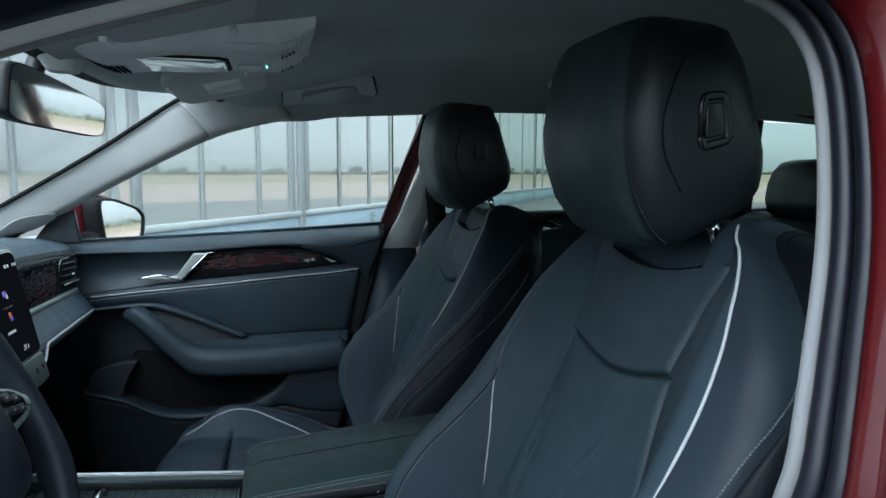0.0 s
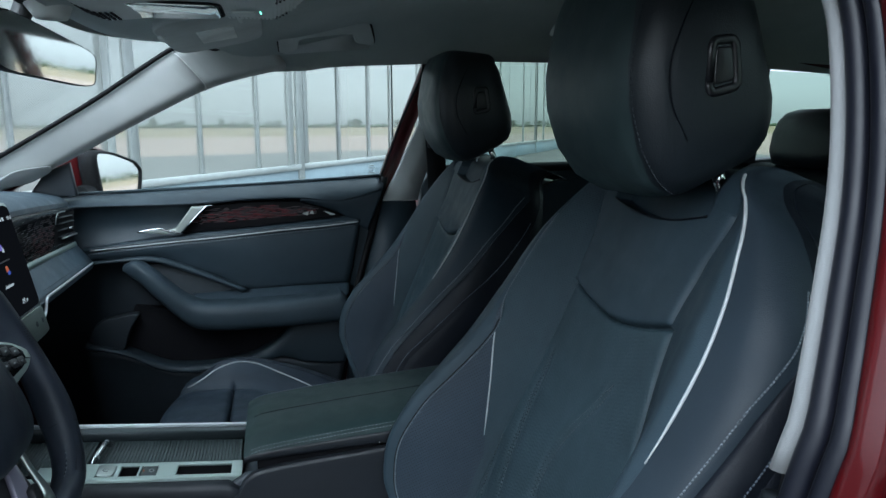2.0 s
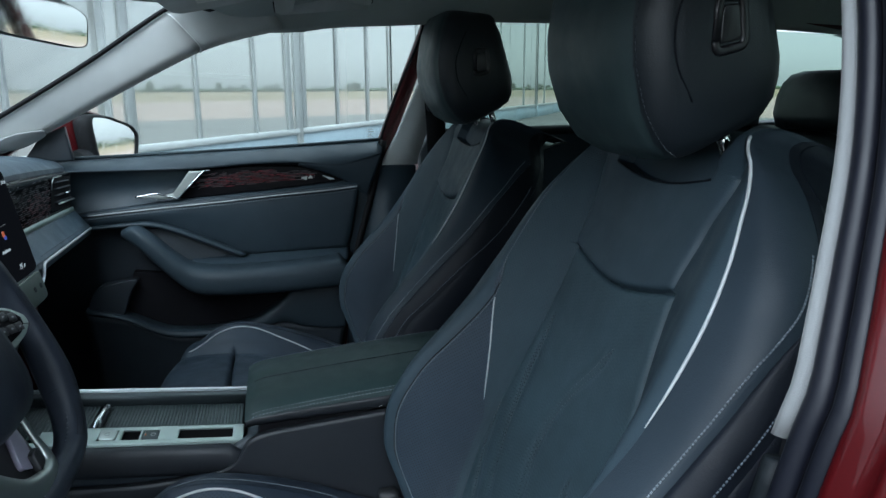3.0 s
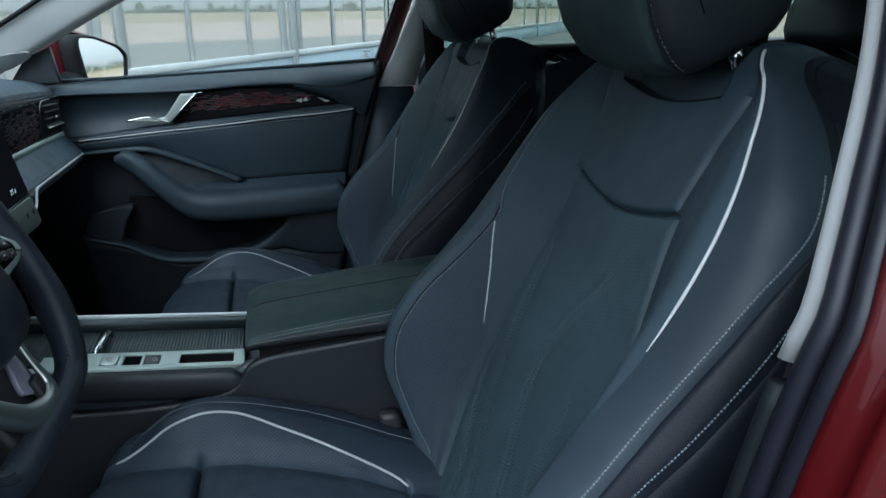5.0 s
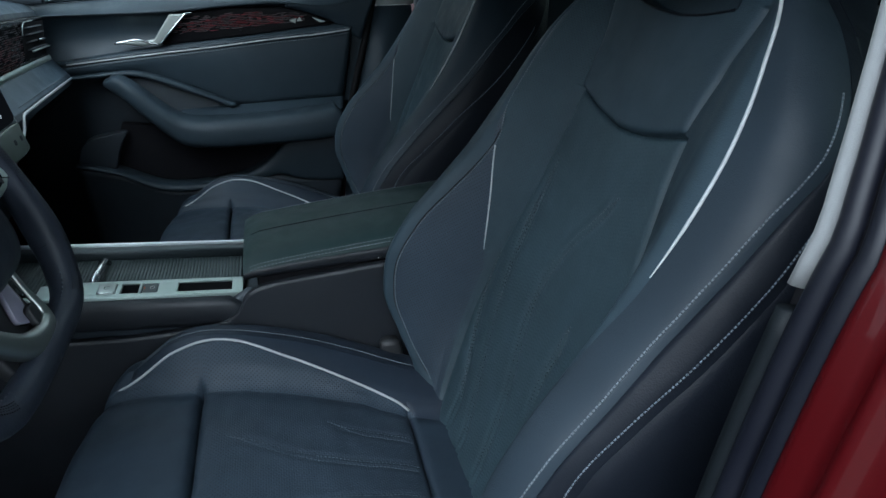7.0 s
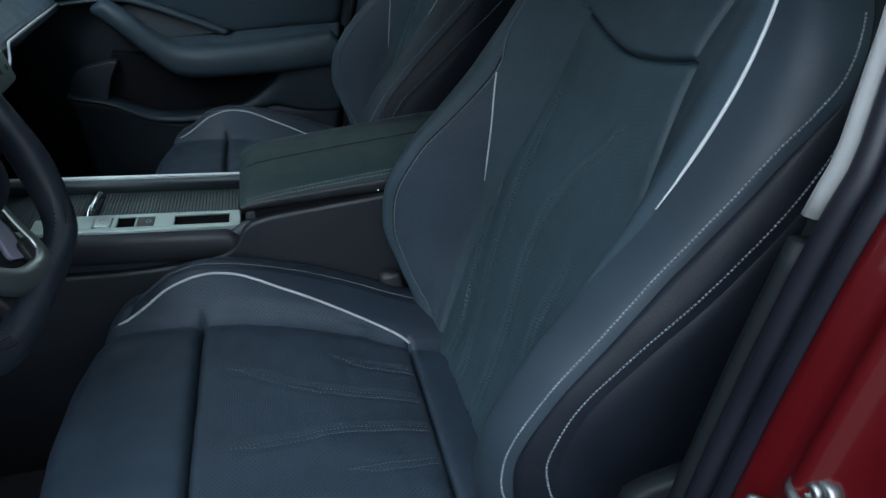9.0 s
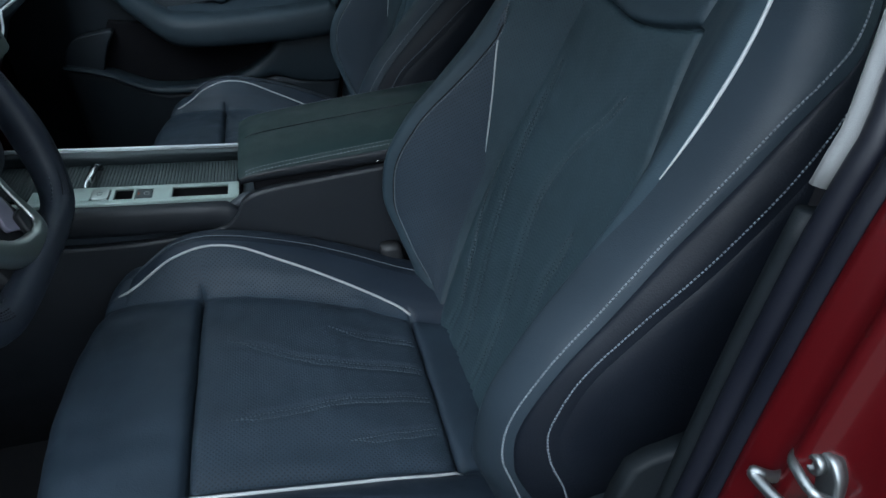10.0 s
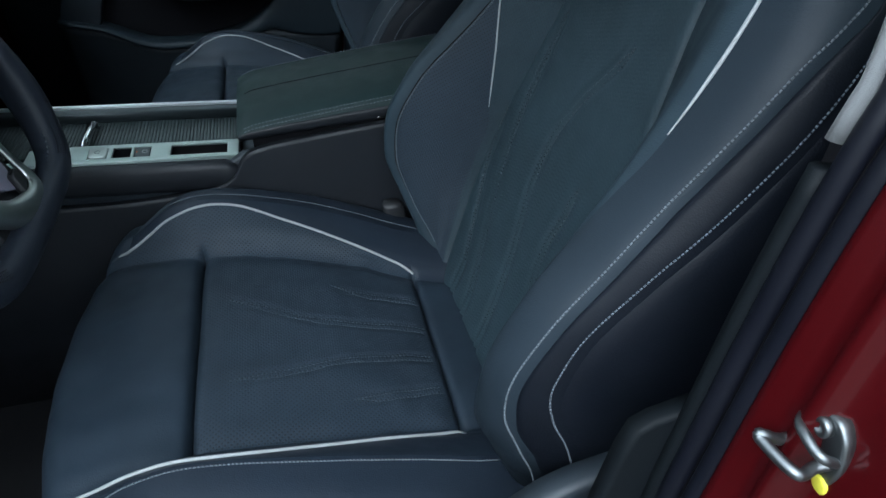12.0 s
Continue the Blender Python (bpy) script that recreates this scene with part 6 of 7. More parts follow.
# ribbed roller cover: single slats
for i in range(86):
    x = -0.071 - i * 0.0045
    if -0.272 < x < -0.262:
        continue
    part("slat", deck_slab([(x - 0.0039, -0.0455), (x, -0.0455), (x, 0.0565), (x - 0.0039, 0.0565)], -0.02, -0.0125, 0.0006, 0), M_SLAT, console)
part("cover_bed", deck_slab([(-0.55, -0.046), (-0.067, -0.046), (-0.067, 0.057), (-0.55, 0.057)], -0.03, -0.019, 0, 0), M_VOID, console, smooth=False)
part("cover_grip", sweep(through_points([deck(-0.256, 0.034, -0.009), deck(-0.258, 0.028, -0.002), deck(-0.259, 0.0, 0.001), deck(-0.262, -0.028, -0.002), deck(-0.263, -0.036, -0.009)], 24), [(-0.0045, -0.002), (0.0035, -0.002), (0.0045, 0.001), (0.0, 0.005), (-0.0045, 0.003)]), M_CHROME, console, "chrome cover grip")
part("front_stack", slab([(-0.6, -0.1, 0.25), (-0.6, -0.1, 0.64), (-0.5, -0.1, 0.64), (-0.44, -0.1, 0.6), (-0.4, -0.1, 0.25)], (0, 0.2, 0), 0.01, 3), M_LOWER, console)

armrest = thing("console_armrest", (0.1, 0, 0.6), "charcoal leather console armrest with pale double stitching", "armrest")


def rest_section(x):
    t = max(0.0, (x + 0.06) / 0.36)
    z = 0.628 + 0.03 * min(1, t * 1.15) ** 0.8
    drop = 0.012 * max(0, (-0.035 - x) / 0.025) ** 2
    pts = [(-0.086, 0.613 + 0.014 * t), (-0.097, 0.617 + 0.014 * t), (-0.1, 0.624 + 0.018 * t), (-0.0975, z - 0.003), (-0.088, z + 0.003), (-0.05, z + 0.0075), (-0.012, z + 0.009), (0.0, z + 0.0075), (0.012, z + 0.009), (0.05, z + 0.0075), (0.088, z + 0.002), (0.098, z - 0.006), (0.097, 0.62 + 0.014 * t), (0.086, 0.613 + 0.014 * t)]
    return [Vector((x, y, q - drop * (q - 0.612) / 0.04)) for y, q in pts]


soft_edges(part("pad", loft([rest_section(x) for x in (-0.0615, -0.0605, -0.058, -0.054, -0.048, -0.04, -0.02, 0.0, 0.05, 0.1, 0.15, 0.2, 0.25, 0.3)]), M_REST, armrest), 50)
for j, (yy, dz) in enumerate(((-0.0985, 0.004), (-0.0935, 0.0095))):
    part("seam_stitching", stitches([rest_section(x)[3] + Vector((0, yy + 0.0975, dz - 0.0045 if j == 0 else 0.0022)) for x in np.linspace(-0.052, 0.3, 40)], 0.003, 0.0018, 0.00042), M_THREAD, armrest)
part("seam_stitching", stitches([rest_section(x)[10] + Vector((0, -0.002, 0.0012)) for x in np.linspace(-0.055, 0.3, 40)], 0.003, 0.0018, 0.00042), M_THREAD, armrest)
part("middle_crease", tube([rest_section(x)[7] + Vector((0, 0.0, 0.0002)) for x in np.linspace(-0.05, 0.3, 30)], 0.0009, 6), M_LEATHER_DARK, armrest)
layer = []
for x in (-0.0605, -0.059, -0.05, 0.0, 0.1, 0.2, 0.3):
    q = rest_section(x)
    outer = [q[1] + Vector((0, -0.001, -0.004)), q[1] + Vector((0, -0.0025, 0.0)), q[2] + Vector((0, -0.0016, 0.0)), q[2].lerp(q[3], 0.35) + Vector((0, -0.001, 0))]
    layer.append(outer + [p + Vector((0, 0.006, 0)) for p in outer[::-1]])
part("lower_layer", loft(layer), M_SIDE, armrest, "black leather lower layer")
part("hinge_base", block((-0.045, -0.088, 0.585), (0.31, 0.088, 0.614), 0.003), M_VOID, armrest)
part("latch_pin", block((0.118, -0.1, 0.6215), (0.124, -0.096, 0.6235), 0.0005), M_ROD, armrest)

for s in (-1,):
    buckle = thing("belt_buckle", (0.13, -0.165, 0.45), "black seat belt buckle between seat and console", "belt buckle")
    part("stalk", sweep(through_points([(0.15, -0.13, 0.38), (0.14, -0.13, 0.42), (0.13, -0.132, 0.47)], 10), superellipse(0.012, 0.007, 3, 12), (0, 1, 0)), M_SHELL, buckle)
    part("housing", loft([[Vector((x + a, -0.132 + b, z)) for a, b in superellipse(w, 0.011, 3, 14)] for z, x, w in ((0.455, 0.132, 0.012), (0.462, 0.13, 0.015), (0.505, 0.124, 0.015), (0.511, 0.123, 0.012))]), M_SHELL, buckle)

# ---- steering wheel ----
wheel = thing("steering_wheel", (-0.291, -0.34, 0.806), "black leather steering wheel with satin silver spoke inserts", "steering wheel")
WC, WT = Vector((-0.291, -0.34, 0.806)), radians(24.8)


def on_wheel(y, h, out=0.0):
    """A place in the wheel's plane: y across, h up, out towards the driver."""
    return WC + Vector((-h * math.sin(WT) + out * math.cos(WT), y, h * math.cos(WT) + out * math.sin(WT)))


def rim_at(a, r=0.183):
    y, h = r * math.cos(a), r * math.sin(a)
    c = 0.036 - r
    return y, 0.5 * (h + c + math.sqrt((h - c) ** 2 + 0.0004))


rings = []
N = 96
for i in range(N + 1):
    a = 2 * math.pi * i / N
    y, h = rim_at(a)
    y2, h2 = rim_at(a + 0.01)
    y0, h0 = rim_at(a - 0.01)
    c = on_wheel(y, h)
    t = (on_wheel(y2, h2) - on_wheel(y0, h0)).normalized()
    out = on_wheel(0, 0, 1) - on_wheel(0, 0, 0)
    s = t.cross(out).normalized()
    grip = 1.0 + 0.16 * math.exp(-((math.degrees(abs((a + math.pi) % (2 * math.pi) - math.pi)) - 25) / 12) ** 2)
    rings.append([c + s * (u * grip) + out * (v * grip) for u, v in superellipse(0.0145, 0.0165, 2.3, 18)])
part("rim", loft(rings, cap=False), M_WHEEL, wheel, "black leather rim")
for s in (-1, 1):
    for deg in (38, -32):
        a = radians(deg) if s > 0 else math.pi - radians(deg)
        y, h = rim_at(a)
        c = on_wheel(y, h)
        out = on_wheel(0, 0, 1) - on_wheel(0, 0, 0)
        rad = (on_wheel(y, h) - WC).normalized()
        part("rim_seam", tube([c + rad * (0.0158 * math.cos(q)) + out * (0.0181 * math.sin(q)) for q in np.linspace(0, 6.2832, 25)], 0.0006, 5), M_RUBBER_DEEP, wheel)
    # perforated grip zone stitched round the inside of the rim
    for row in range(4):
        part("grip_texture", stitches([on_wheel(*rim_at(radians(q) if s > 0 else math.pi - radians(q), 0.1745 + 0.0022 * row), 0.0142 + 0.0008 * row) for q in np.linspace(-55 + 0.4 * (row % 2), 30, 90)], 0.0012, 0.002, 0.0005), M_RUBBER_DEEP, wheel)
    part("inner_stitching", stitches([on_wheel(*rim_at(radians(q) if s > 0 else math.pi - radians(q), 0.17), 0.006) for q in np.linspace(-60, 60, 60)], 0.004, 0.003, 0.0007), M_THREAD_DIM, wheel)


def wheel_slab(pts, o0, o1, r=0.004, k=0.25):
    q = [on_wheel(y, h, o0) for y, h in pts]
    return slab(rounded(q, 5, k), on_wheel(0, 0, o1) - on_wheel(0, 0, o0), r, 3)


part("hub", loft([[on_wheel(y * k, h * k - 0.005, o) for y, h in superellipse(0.072, 0.066, 2.8, 40)] for k, o in ((1.0, -0.045), (1.04, 0.0), (1.0, 0.018), (0.9, 0.03), (0.6, 0.038), (0.2, 0.041))]), M_WHEEL, wheel, "black padded hub")
WOUT = on_wheel(0, 0, 1) - on_wheel(0, 0, 0)
for s in (-1, 1):
    part("spoke", wheel_slab([(s * 0.05, 0.035), (s * 0.12, 0.03), (s * 0.172, 0.012), (s * 0.176, -0.012), (s * 0.14, -0.03), (s * 0.05, -0.045)], -0.018, -0.003, 0.005), M_SHELL, wheel)
    part("silver_surround", wheel_slab([(s * 0.06, 0.041), (s * 0.12, 0.0185), (s * 0.142, 0.003), (s * 0.142, -0.008), (s * 0.122, -0.015), (s * 0.064, -0.019), (s * 0.055, -0.005)], 0.0, 0.022, 0.003), M_RAIL, wheel, "satin silver surround")
    keys = part("switch_panel", wheel_slab([(s * 0.055, 0.039), (s * 0.114, 0.016), (s * 0.126, 0.004), (s * 0.124, -0.003), (s * 0.11, -0.009), (s * 0.064, -0.01)], 0.02, 0.0245, 0.0015, 0.15), M_GLOSS, wheel, "gloss black switch panel")
    for y, h in ((0.072, 0.0215), (0.09, 0.0155), (0.107, 0.0095), (0.074, 0.0035), (0.092, 0.0005), (0.109, -0.0025)):
        key = part("key", wheel_slab([(s * (y - 0.0075), h - 0.0035), (s * (y + 0.0075), h - 0.006), (s * (y + 0.0075), h + 0.0035), (s * (y - 0.0075), h + 0.006)], 0.0235, 0.026, 0.001, 0.15), M_BUTTON, keys)
        part("key_mark", wheel_slab([(s * (y - 0.002), h - 0.0009), (s * (y + 0.002), h - 0.0009), (s * (y + 0.002), h + 0.0009), (s * (y - 0.002), h + 0.0009)], 0.0258, 0.0263, 0, 0), M_PIPING, key, smooth=False)
    part("joint_line", tube([on_wheel(s * y, h, 0.0222) for y, h in ((0.124, -0.003), (0.14, -0.0085))], 0.0005, 5), M_RUBBER_DEEP, wheel)
    part("paddle", wheel_slab([(s * 0.078, -0.035), (s * 0.122, -0.032), (s * 0.127, -0.038), (s * 0.078, -0.044)], -0.03, -0.022, 0.002), M_CHROME, wheel, "chrome shift paddle")
# satin silver loop that frames the lower arm
loop = through_points([on_wheel(y, h, 0.006) for y, h in ((0.025, -0.04), (0.0416, -0.0487), (0.0451, -0.0666), (0.043, -0.091), (0.042, -0.118), (0.032, -0.129), (0.01, -0.1313), (-0.0237, -0.1213), (-0.055, -0.0934), (-0.0663, -0.0755))], 60)
width = [float(np.interp(i / 59, [0, 0.35, 0.5, 0.75, 1], [0.4, 0.45, 0.9, 1.4, 1.2])) for i in range(60)]
part("silver_loop", sweep(loop, superellipse(0.0095, 0.006, 2.6, 14), WOUT, width), M_SILVER, wheel, "satin silver lower arm")
part("gloss_insert", wheel_slab([(0.0183, -0.0688), (0.034, -0.07), (0.032, -0.0956), (0.022, -0.119), (-0.0004, -0.1068)], -0.002, 0.003, 0.001), M_INSERT, wheel, "gloss insert with a violet-grey reflection in its colour")
part("loop_key", wheel_slab([(0.0185, -0.1034), (0.033, -0.1023), (0.031, -0.119), (0.0142, -0.1224)], 0.002, 0.009, 0.002), M_SHELL, wheel)
part("lower_spoke", wheel_slab([(-0.045, -0.05), (0.045, -0.05), (0.05, -0.145), (-0.05, -0.145)], -0.014, -0.003, 0.004), M_SHELL, wheel)
part("column", loft([[WC + Vector((-0.05 - 0.22 * t, b, -0.02 - 0.07 * t + a)) for a, b in superellipse(0.045 + 0.015 * t, 0.05 + 0.02 * t, 2.8, 24)] for t in np.linspace(0, 1, 8)]), M_LOWER, wheel, "black column shroud")
for s in (-1, 1):
    part("stalk", tube(through_points([WC + Vector((-0.075, s * 0.04, -0.01)), WC + Vector((-0.06, s * 0.1, -0.02)), WC + Vector((-0.045, s * 0.16, -0.03))], 12), 0.007, 10), M_SHELL, wheel, "black control stalk")

# ---- overhead ----
over = thing("overhead_console", (-0.08, 0, 1.22), "grey overhead console with reading lamp and ribbed speaker", "overhead console")


def over_at(x, y, down):
    return Vector((x, y, 1.236 - down))


def over_depth(x, y):
    e = min(1, max(0, (0.045 - x) / 0.045)) * min(1, max(0, (x + 0.265) / 0.05))
    return 0.034 * (e ** 0.6) * (1 - (abs(y) / 0.115) ** 6) + 0.01 * max(0, -0.12 - x) / 0.1


rows = [[over_at(x, y, over_depth(x, y) if abs(y) < 0.114 else -0.012) for y in np.linspace(-0.115, 0.115, 41)] for x in np.linspace(-0.27, 0.046, 50)]
part("housing", loft(rows, cap=False, closed=False), M_OVERHEAD, over)
lens = part("lamp_lens", slab(rounded([over_at(x, y, 0.033) for x, y in ((-0.19, -0.06), (-0.068, -0.05), (-0.068, 0.05), (-0.19, 0.06))], 5, 0.12), (0, 0, -0.006), 0.002), M_LENS, over, "clear reading lamp lens")
part("lens_gap", tube(rounded([over_at(x, y, 0.034) for x, y in ((-0.193, -0.063), (-0.065, -0.053), (-0.065, 0.053), (-0.193, 0.063))], 5, 0.12) + [over_at(-0.18, -0.063, 0.034)], 0.0025, 6), M_RUBBER_DEEP, over)
for i in range(17):
    x = -0.058 + i * 0.0056
    dn = over_depth(x, 0)
    part("rib", sweep([over_at(x, y, over_depth(x, y) + 0.0008) for y in np.linspace(-0.098, 0.098, 16)], [(-0.0017, -0.0012), (0.0017, -0.0012), (0.0013, 0.0008), (-0.0013, 0.0008)]), M_OVERHEAD, over, smooth=False)
part("call_button", slab(rounded([over_at(x, y, 0.036) for x, y in ((-0.052, -0.014), (-0.022, -0.014), (-0.022, 0.014), (-0.052, 0.014))], 4, 0.15), (0, 0, -0.003), 0.001), M_OVERHEAD, over, "grey push button")
part("status_lamp", loft([[over_at(-0.015 + a, b, dd) for a, b in circle(0.0012, 8)] for dd in (0.034, 0.0375)]), M_LED, over, "small green lamp")
for y in (-0.062, 0.062):
    for i in range(4):
        x = 0.004 + i * 0.0048
        part("sound_slot", block((x, y - 0.006, 1.236 - over_depth(x, y) - 0.0022), (x + 0.0026, y + 0.006, 1.236 - over_depth(x, y) + 0.002), 0), M_VOID, over, smooth=False)
for i in range(11):
    x = -0.262 + i * 0.0062
    part("sensor_slot", block((x, -0.03 + 0.002 * i, 1.2385 - over_depth(x, 0) - 0.004), (x + 0.003, 0.03 + 0.002 * i, 1.2385 - over_depth(x, 0)), 0), M_VOID, over, smooth=False)
part("mirror_base", loft([[Vector((-0.275 + 0.005 * t + a, 0.0 + b, 1.215 - 0.03 * t)) for a, b in superellipse(0.034 - 0.016 * t, 0.04 - 0.02 * t, 2.5, 20)] for t in np.linspace(0, 1, 6)]), M_OVERHEAD, over)

mirror = thing("rear_view_mirror", (-0.28, 0.01, 1.16), "frameless rear-view mirror in a black housing", "mirror")
mo = [(a, b * (0.98 - 1.5 * a)) for a, b in superellipse(0.12, 0.03, 6.0, 60)]
nrm = Vector((0.98, -0.2, -0.08)).normalized()
ax = Vector((0.2, 0.98, -0.085)).normalized()
ax = (ax - nrm * ax.dot(nrm)).normalized()
upv = nrm.cross(ax).normalized()
if upv.z < 0:
    upv = -upv
MC = Vector((-0.277, 0.002, 1.141))
part("glass", loft([[MC + ax * a + upv * b + nrm * o for a, b in mo] for o in (0.0, 0.0035)]), M_MIRROR, mirror, "silvered mirror glass", smooth=False)
part("housing", loft([[MC + ax * (a * k) + upv * (b * k) - nrm * o for a, b in mo] for k, o in ((1.0, -0.0034), (1.01, -0.0042), (1.035, -0.003), (1.06, 0.006), (1.0, 0.02), (0.7, 0.034), (0.3, 0.038), (0.01, 0.0385))], cap=False), M_SHELL, mirror, "black mirror housing")
part("stem", tube(through_points([MC - nrm * 0.03, MC + Vector((-0.03, -0.01, 0.03)), Vector((-0.3, 0.0, 1.2))], 10), 0.012, 12, (0, 1, 0)), M_SHELL, mirror)

for s in (-1, 1):
    visor = thing("sun_visor", (-0.1, s * 0.32, 1.215), "grey sun visor folded up against the headliner" + (" with a printed label" if s > 0 else ""), "sun visor", "sun visors")
    o = [(-0.185, 0.15), (-0.18, 0.5), (-0.05, 0.515), (-0.018, 0.48), (-0.02, 0.17), (-0.05, 0.145)]
    lift = lambda x, y: 1.196 + 0.23 * (x + 0.185) - 0.02 * max(0, abs(y) - 0.2) + 0.012
    part("flap", slab(rounded([(x, s * y, lift(x, y)) for x, y in o], 6, 0.25), (0, 0, -0.014), 0.005, 3), M_VISOR, visor)
    part("hinge_rod", tube([(-0.05, s * 0.135, 1.222), (-0.048, s * 0.17, 1.214)], 0.005, 8), M_OVERHEAD, visor)
    part("clip", block((-0.176, min(s * 0.2, s * 0.235), 1.186), (-0.168, max(s * 0.2, s * 0.225), 1.192), 0.002), M_OVERHEAD, visor)
    if s > 0:
        part("label", slab([(x, y, lift(x, y) - 0.0158) for x, y in ((-0.125, 0.27), (-0.125, 0.4), (-0.065, 0.41), (-0.065, 0.28))], (0, 0, 0.0018), 0), M_PAPER, visor, "pale printed label", smooth=False)

for s in (1,):
    handle = thing("grab_handle", (0.11, s * 0.58, 1.24), "grey fold-down grab handle on the roof edge", "grab handle")
    outline = [(0.011, 1.203), (0.0095, 1.232), (0.027, 1.2455), (0.092, 1.2575), (0.177, 1.2665), (0.196, 1.261), (0.206, 1.23), (0.203, 1.222), (0.168, 1.226), (0.16, 1.2445), (0.052, 1.231), (0.047, 1.2085)]
    part("grip", slab(rounded([(x, 0.545 - 0.5 * (z - 1.2), z) for x, z in outline], 5, 0.22), (0, -0.016, -0.004), 0.006, 4), M_VISOR, handle)
    rim_line = [(x, 0.534 - 0.5 * (z - 1.2), z + 0.001) for x, z in outline[:8]]
    # A black tube draws the shade line along the handle's upper edge.
    part("shadow_gap", tube(through_points(rim_line, 40), 0.0022, 6, (0, 1, 0)), M_RUBBER_DEEP, handle, "dark line standing for the shade round the handle")
    part("recess", slab([(0.02, 0.553, 1.2), (0.02, 0.54, 1.238), (0.19, 0.53, 1.258), (0.2, 0.545, 1.215)], (0, 0.02, 0.004), 0), M_VISOR, handle)
coat = thing("coat_hook", (0.617, 0.525, 1.265), "small dark coat hook on the roof edge", "coat hook")
part("plate", block((0.606, 0.515, 1.25), (0.632, 0.545, 1.29), 0.006, 3), M_OVERHEAD, coat)
part("hook", block((0.609, 0.505, 1.252), (0.623, 0.518, 1.276), 0.004, 2), M_SHELL, coat)
belt = thing("seat_belt", (0.36, 0.66, 0.9), "black seat belt running down from the centre pillar", "seat belt")
part("webbing", sweep(through_points([(0.365, 0.655, 1.03), (0.372, 0.66, 0.9), (0.37, 0.66, 0.6), (0.36, 0.66, 0.35)], 16), [(-0.023, -0.0008), (0.023, -0.0008), (0.023, 0.0008), (-0.023, 0.0008)], (0, 1, 0)), M_RUBBER_DEEP, belt)
part("guide", block((0.345, 0.632, 1.0), (0.39, 0.655, 1.045), 0.008, 3), M_SHELL, belt)


# ---- outdoors ----
ground = part("ground", grid(lambda x, y: Vector((x, y, 0.0)), [-3000, -600, -120, -40, -10, 0, 10, 40, 120, 600, 3000], [-3000, -600, -90, -40, -10, 0, 10, 40, 120, 600, 3000]), M_GRASS, smooth=False)
tagged(ground, "dry grass of a wide flat airfield", "ground", kind="structure")
apron = part("pavement", block((-70, -16, 0.0), (17, 70, 0.02), 0), M_ASPHALT, smooth=False)
tagged(apron, "dark worn asphalt in front of the hangar", "pavement", kind="structure")
strip = part("road", block((17.0, -200, 0.0), (62, 260, 0.02), 0), M_CONCRETE, smooth=False)
tagged(strip, "pale concrete taxiway beyond the asphalt", "taxiway", kind="structure")

TURN = radians(31.6)
ALONG = Vector((math.sin(TURN), math.cos(TURN), 0))
OUT = Vector((math.cos(TURN), -math.sin(TURN), 0))
FOOT = Vector((-1.42, 6.98, 0.02))


def facade_box(s0, s1, d0, d1, z0, z1, r=0.006):
    """A box given along the facade, out from it and by height."""
    bm = block((s0, d0, z0), (s1, d1, z1), r, 1)
    for v in bm.verts:
        v.co = FOOT + ALONG * v.co.x + OUT * v.co.y + Vector((0, 0, v.co.z))
    return bm


hangar = thing("hangar", FOOT + ALONG * 15, "hangar front of glazed sliding doors in pale blue steel", "hangar")
LEAF = 3.66
for n in range(-1, 9):
    s0 = -0.33 + n * LEAF
    back = -0.06 if n % 2 else 0.0
    low = part("lower_panel", facade_box(s0, s0 + LEAF - 0.02, back - 0.06, back, 0.0, 0.42), M_FACADE, hangar, "pale blue steel panel")
    part("bottom_rail", facade_box(s0, s0 + LEAF - 0.02, back - 0.03, back + 0.035, 0.4, 0.48), M_FRAME, hangar)
    part("middle_rail", facade_box(s0, s0 + LEAF - 0.02, back - 0.03, back + 0.03, 5.0, 5.08), M_FRAME, hangar)
    part("top_rail", facade_box(s0, s0 + LEAF - 0.02, back - 0.03, back + 0.035, 7.2, 7.32), M_FRAME, hangar)
    for i in range(4):
        if (n, i) in ((1, 3), (-1, 3)) or n > 1 and i != 1:
            continue
        m = s0 + (0.27, 1.35, 2.55, LEAF - 0.26)[i] + (0.05 if n == 1 and i else 0)
        wide = 0.06 if (n, i) in ((1, 0), (0, 3), (0, 0), (-1, 3)) else 0.022
        part("mullion", facade_box(m - wide, m + wide, back - 0.03, back + 0.03, 0.48, 7.2), M_FRAME, hangar)
    for i in range(3):
        a = s0 + (0.0, 1.37, 2.57)[i]
        b = s0 + (1.33, 2.53, LEAF - 0.01)[i]
        for z0, z1 in ((0.48, 5.0), (5.08, 7.2)):
            part("pane", facade_box(a, b, back - 0.012, back - 0.004, z0, z1, 0), M_PANE, hangar, smooth=False)
    if n > -1:
        part("jamb_panel", facade_box(s0 - (0.07 if n == 1 else 0.014), s0 + (0.1 if n == 1 else 0.014), -0.14, 0.02 if n < 2 else -0.04, 0.02, 7.2), M_FRAME, hangar)
part("gable", facade_box(-4.0, 33, -0.4, 0.1, 7.32, 8.2), M_FACADE, hangar, "pale blue steel cladding above the doors")
part("inner_wall", facade_box(-4.0, 33, -0.7, -0.5, 0.0, 8.0), M_FACADE, hangar)

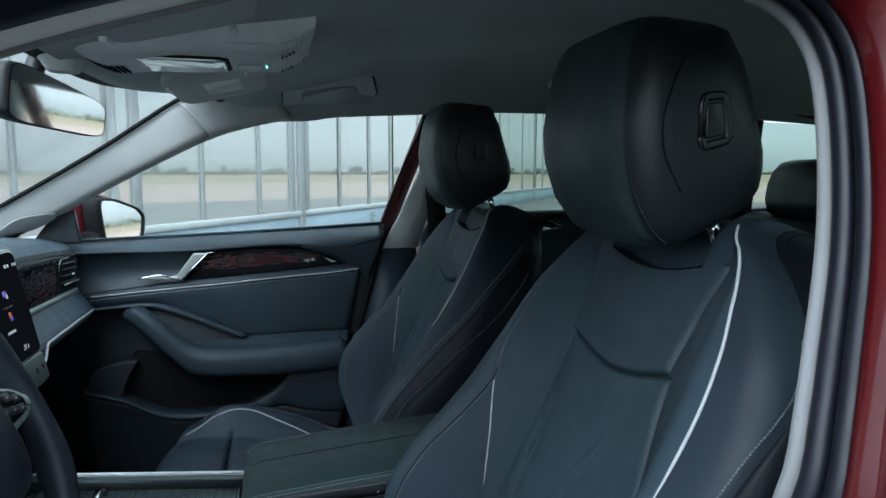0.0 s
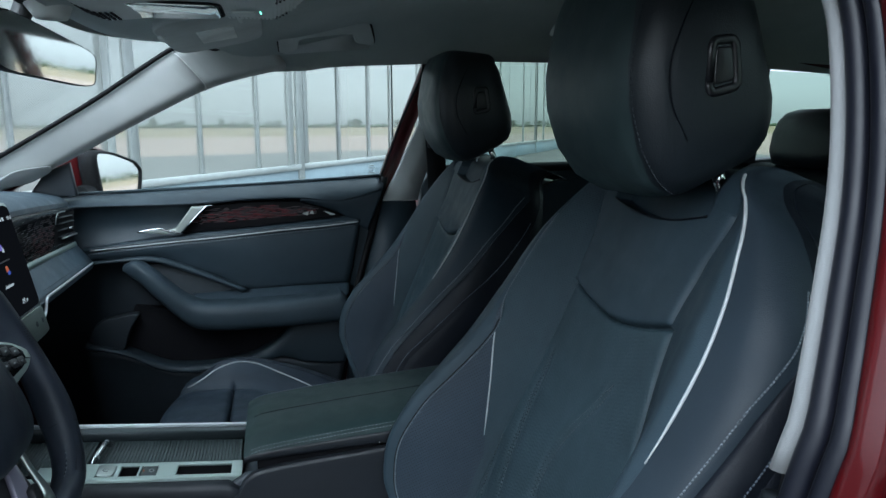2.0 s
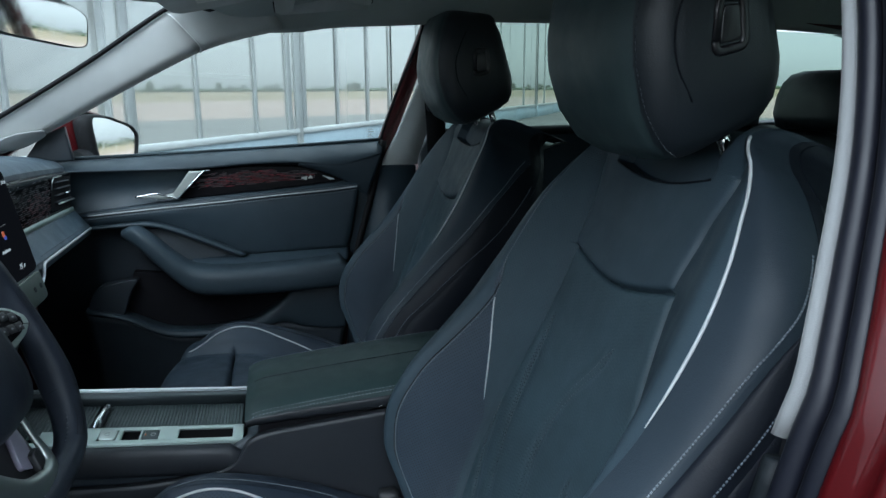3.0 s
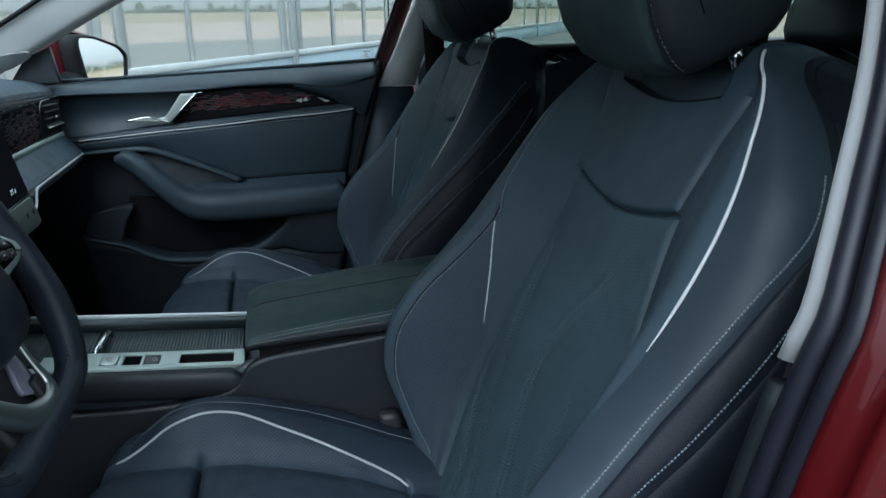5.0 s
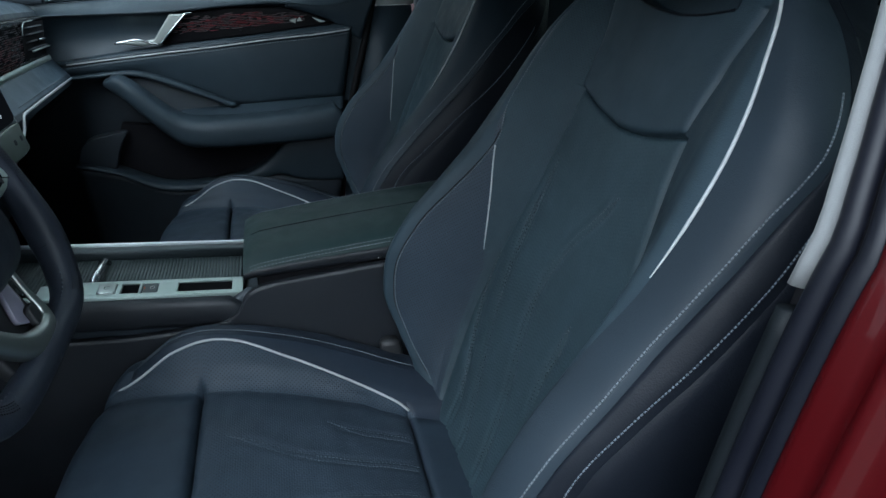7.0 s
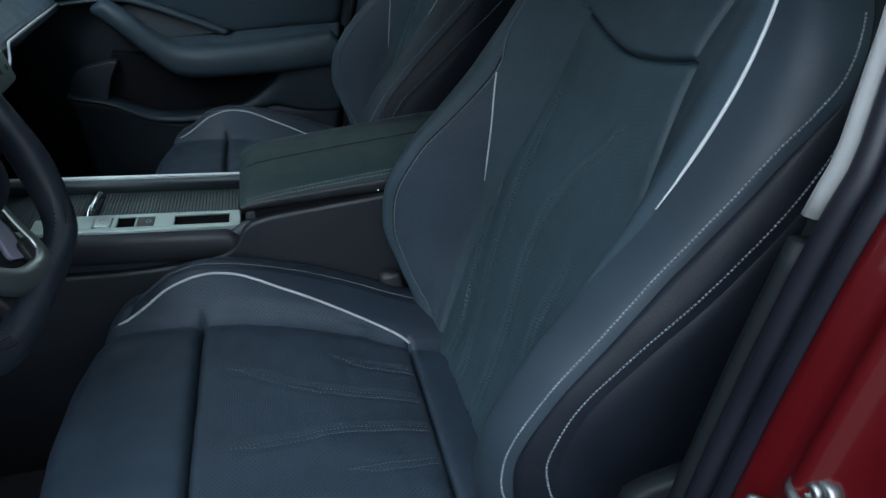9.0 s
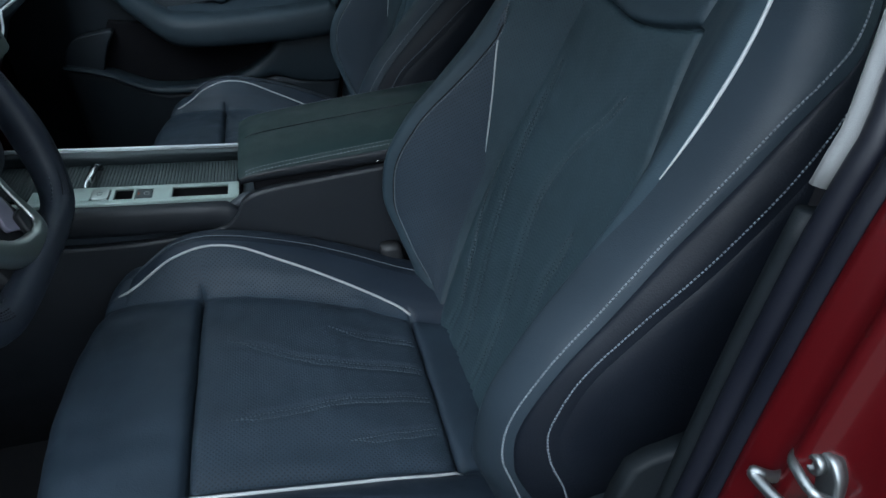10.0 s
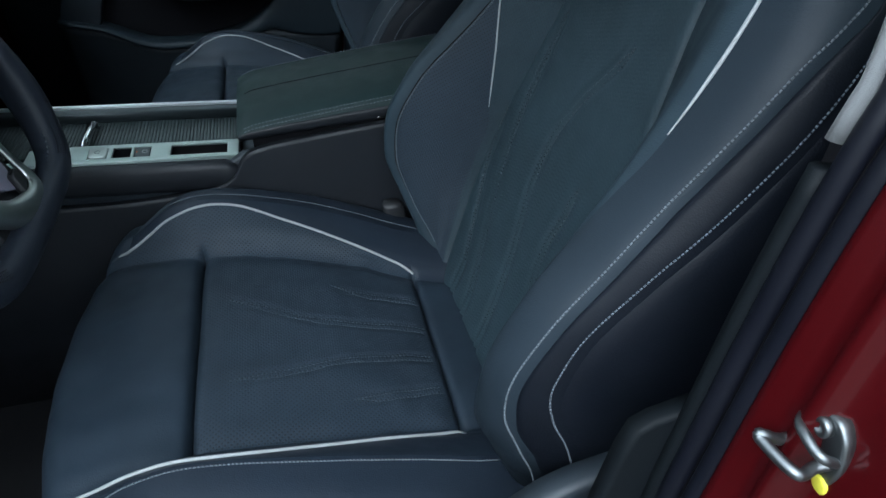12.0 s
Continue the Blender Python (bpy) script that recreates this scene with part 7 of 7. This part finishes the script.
# far belt of trees, seen past the car and in the hangar's panes
def tree(at, h, seed):
    rnd = random.Random(seed)
    t = thing("tree", at, "dark green broadleaf tree on the far edge of the airfield", "tree", "far belt of trees")
    part("trunk", tube(through_points([at, Vector(at) + Vector((0.1 * h * rnd.uniform(-1, 1), 0, 0.3 * h)), Vector(at) + Vector((0, 0, 0.7 * h))], 6), 0.025 * h, 6, (0, 1, 0)), M_BARK, t)
    bm = bmesh.new()
    for i in range(90):
        a, r = rnd.uniform(0, 6.283), rnd.random() ** 0.5 * 0.42 * h
        z = h * (0.28 + 0.7 * rnd.random())
        r *= math.sin(math.pi * min(1, max(0.12, (z / h - 0.2) / 0.82)))
        c = Vector(at) + Vector((r * math.cos(a), r * math.sin(a), z))
        k = h * rnd.uniform(0.05, 0.1)
        g = bmesh.ops.create_icosphere(bm, subdivisions=1, radius=k)
        for v in g["verts"]:
            v.co = c + v.co * rnd.uniform(0.6, 1.25)
    part("crown", bm, M_LEAF, t, smooth=False)
    return t


rnd = random.Random(5)
masters = [tree((0, -610, 0), 7.5, 1), tree((24, -622, 0), 6.0, 2), tree((-22, -600, 0), 8.5, 3)]
spots = [(rnd.uniform(560, 760), rnd.uniform(-500, 1100)) for i in range(110)] + [(rnd.uniform(-500, 500), -rnd.uniform(560, 700)) for i in range(45)]
for i, (x, y) in enumerate(spots):
    m = masters[i % 3]
    copy_thing(m, Matrix.Translation((x, y, 0)) @ Matrix.Rotation(rnd.uniform(0, 6.28), 4, "Z"))
hedge = bmesh.new()
for i in range(1500):
    x, y = (rnd.uniform(700, 800), rnd.uniform(-800, 1400)) if i % 3 else (rnd.uniform(-800, 800), -rnd.uniform(700, 760))
    k = rnd.uniform(1.2, 3.2)
    g = bmesh.ops.create_icosphere(hedge, subdivisions=1, radius=k)
    for v in g["verts"]:
        v.co = Vector((x, y, k * 0.5)) + Vector((v.co.x * 2.5, v.co.y * 2.5, v.co.z * rnd.uniform(0.6, 1.2)))
hb = part("far_hedge", hedge, M_LEAF, smooth=False)
tagged(hb, "low dark hedge and scrub along the far field edge", "hedge", kind="stuff")
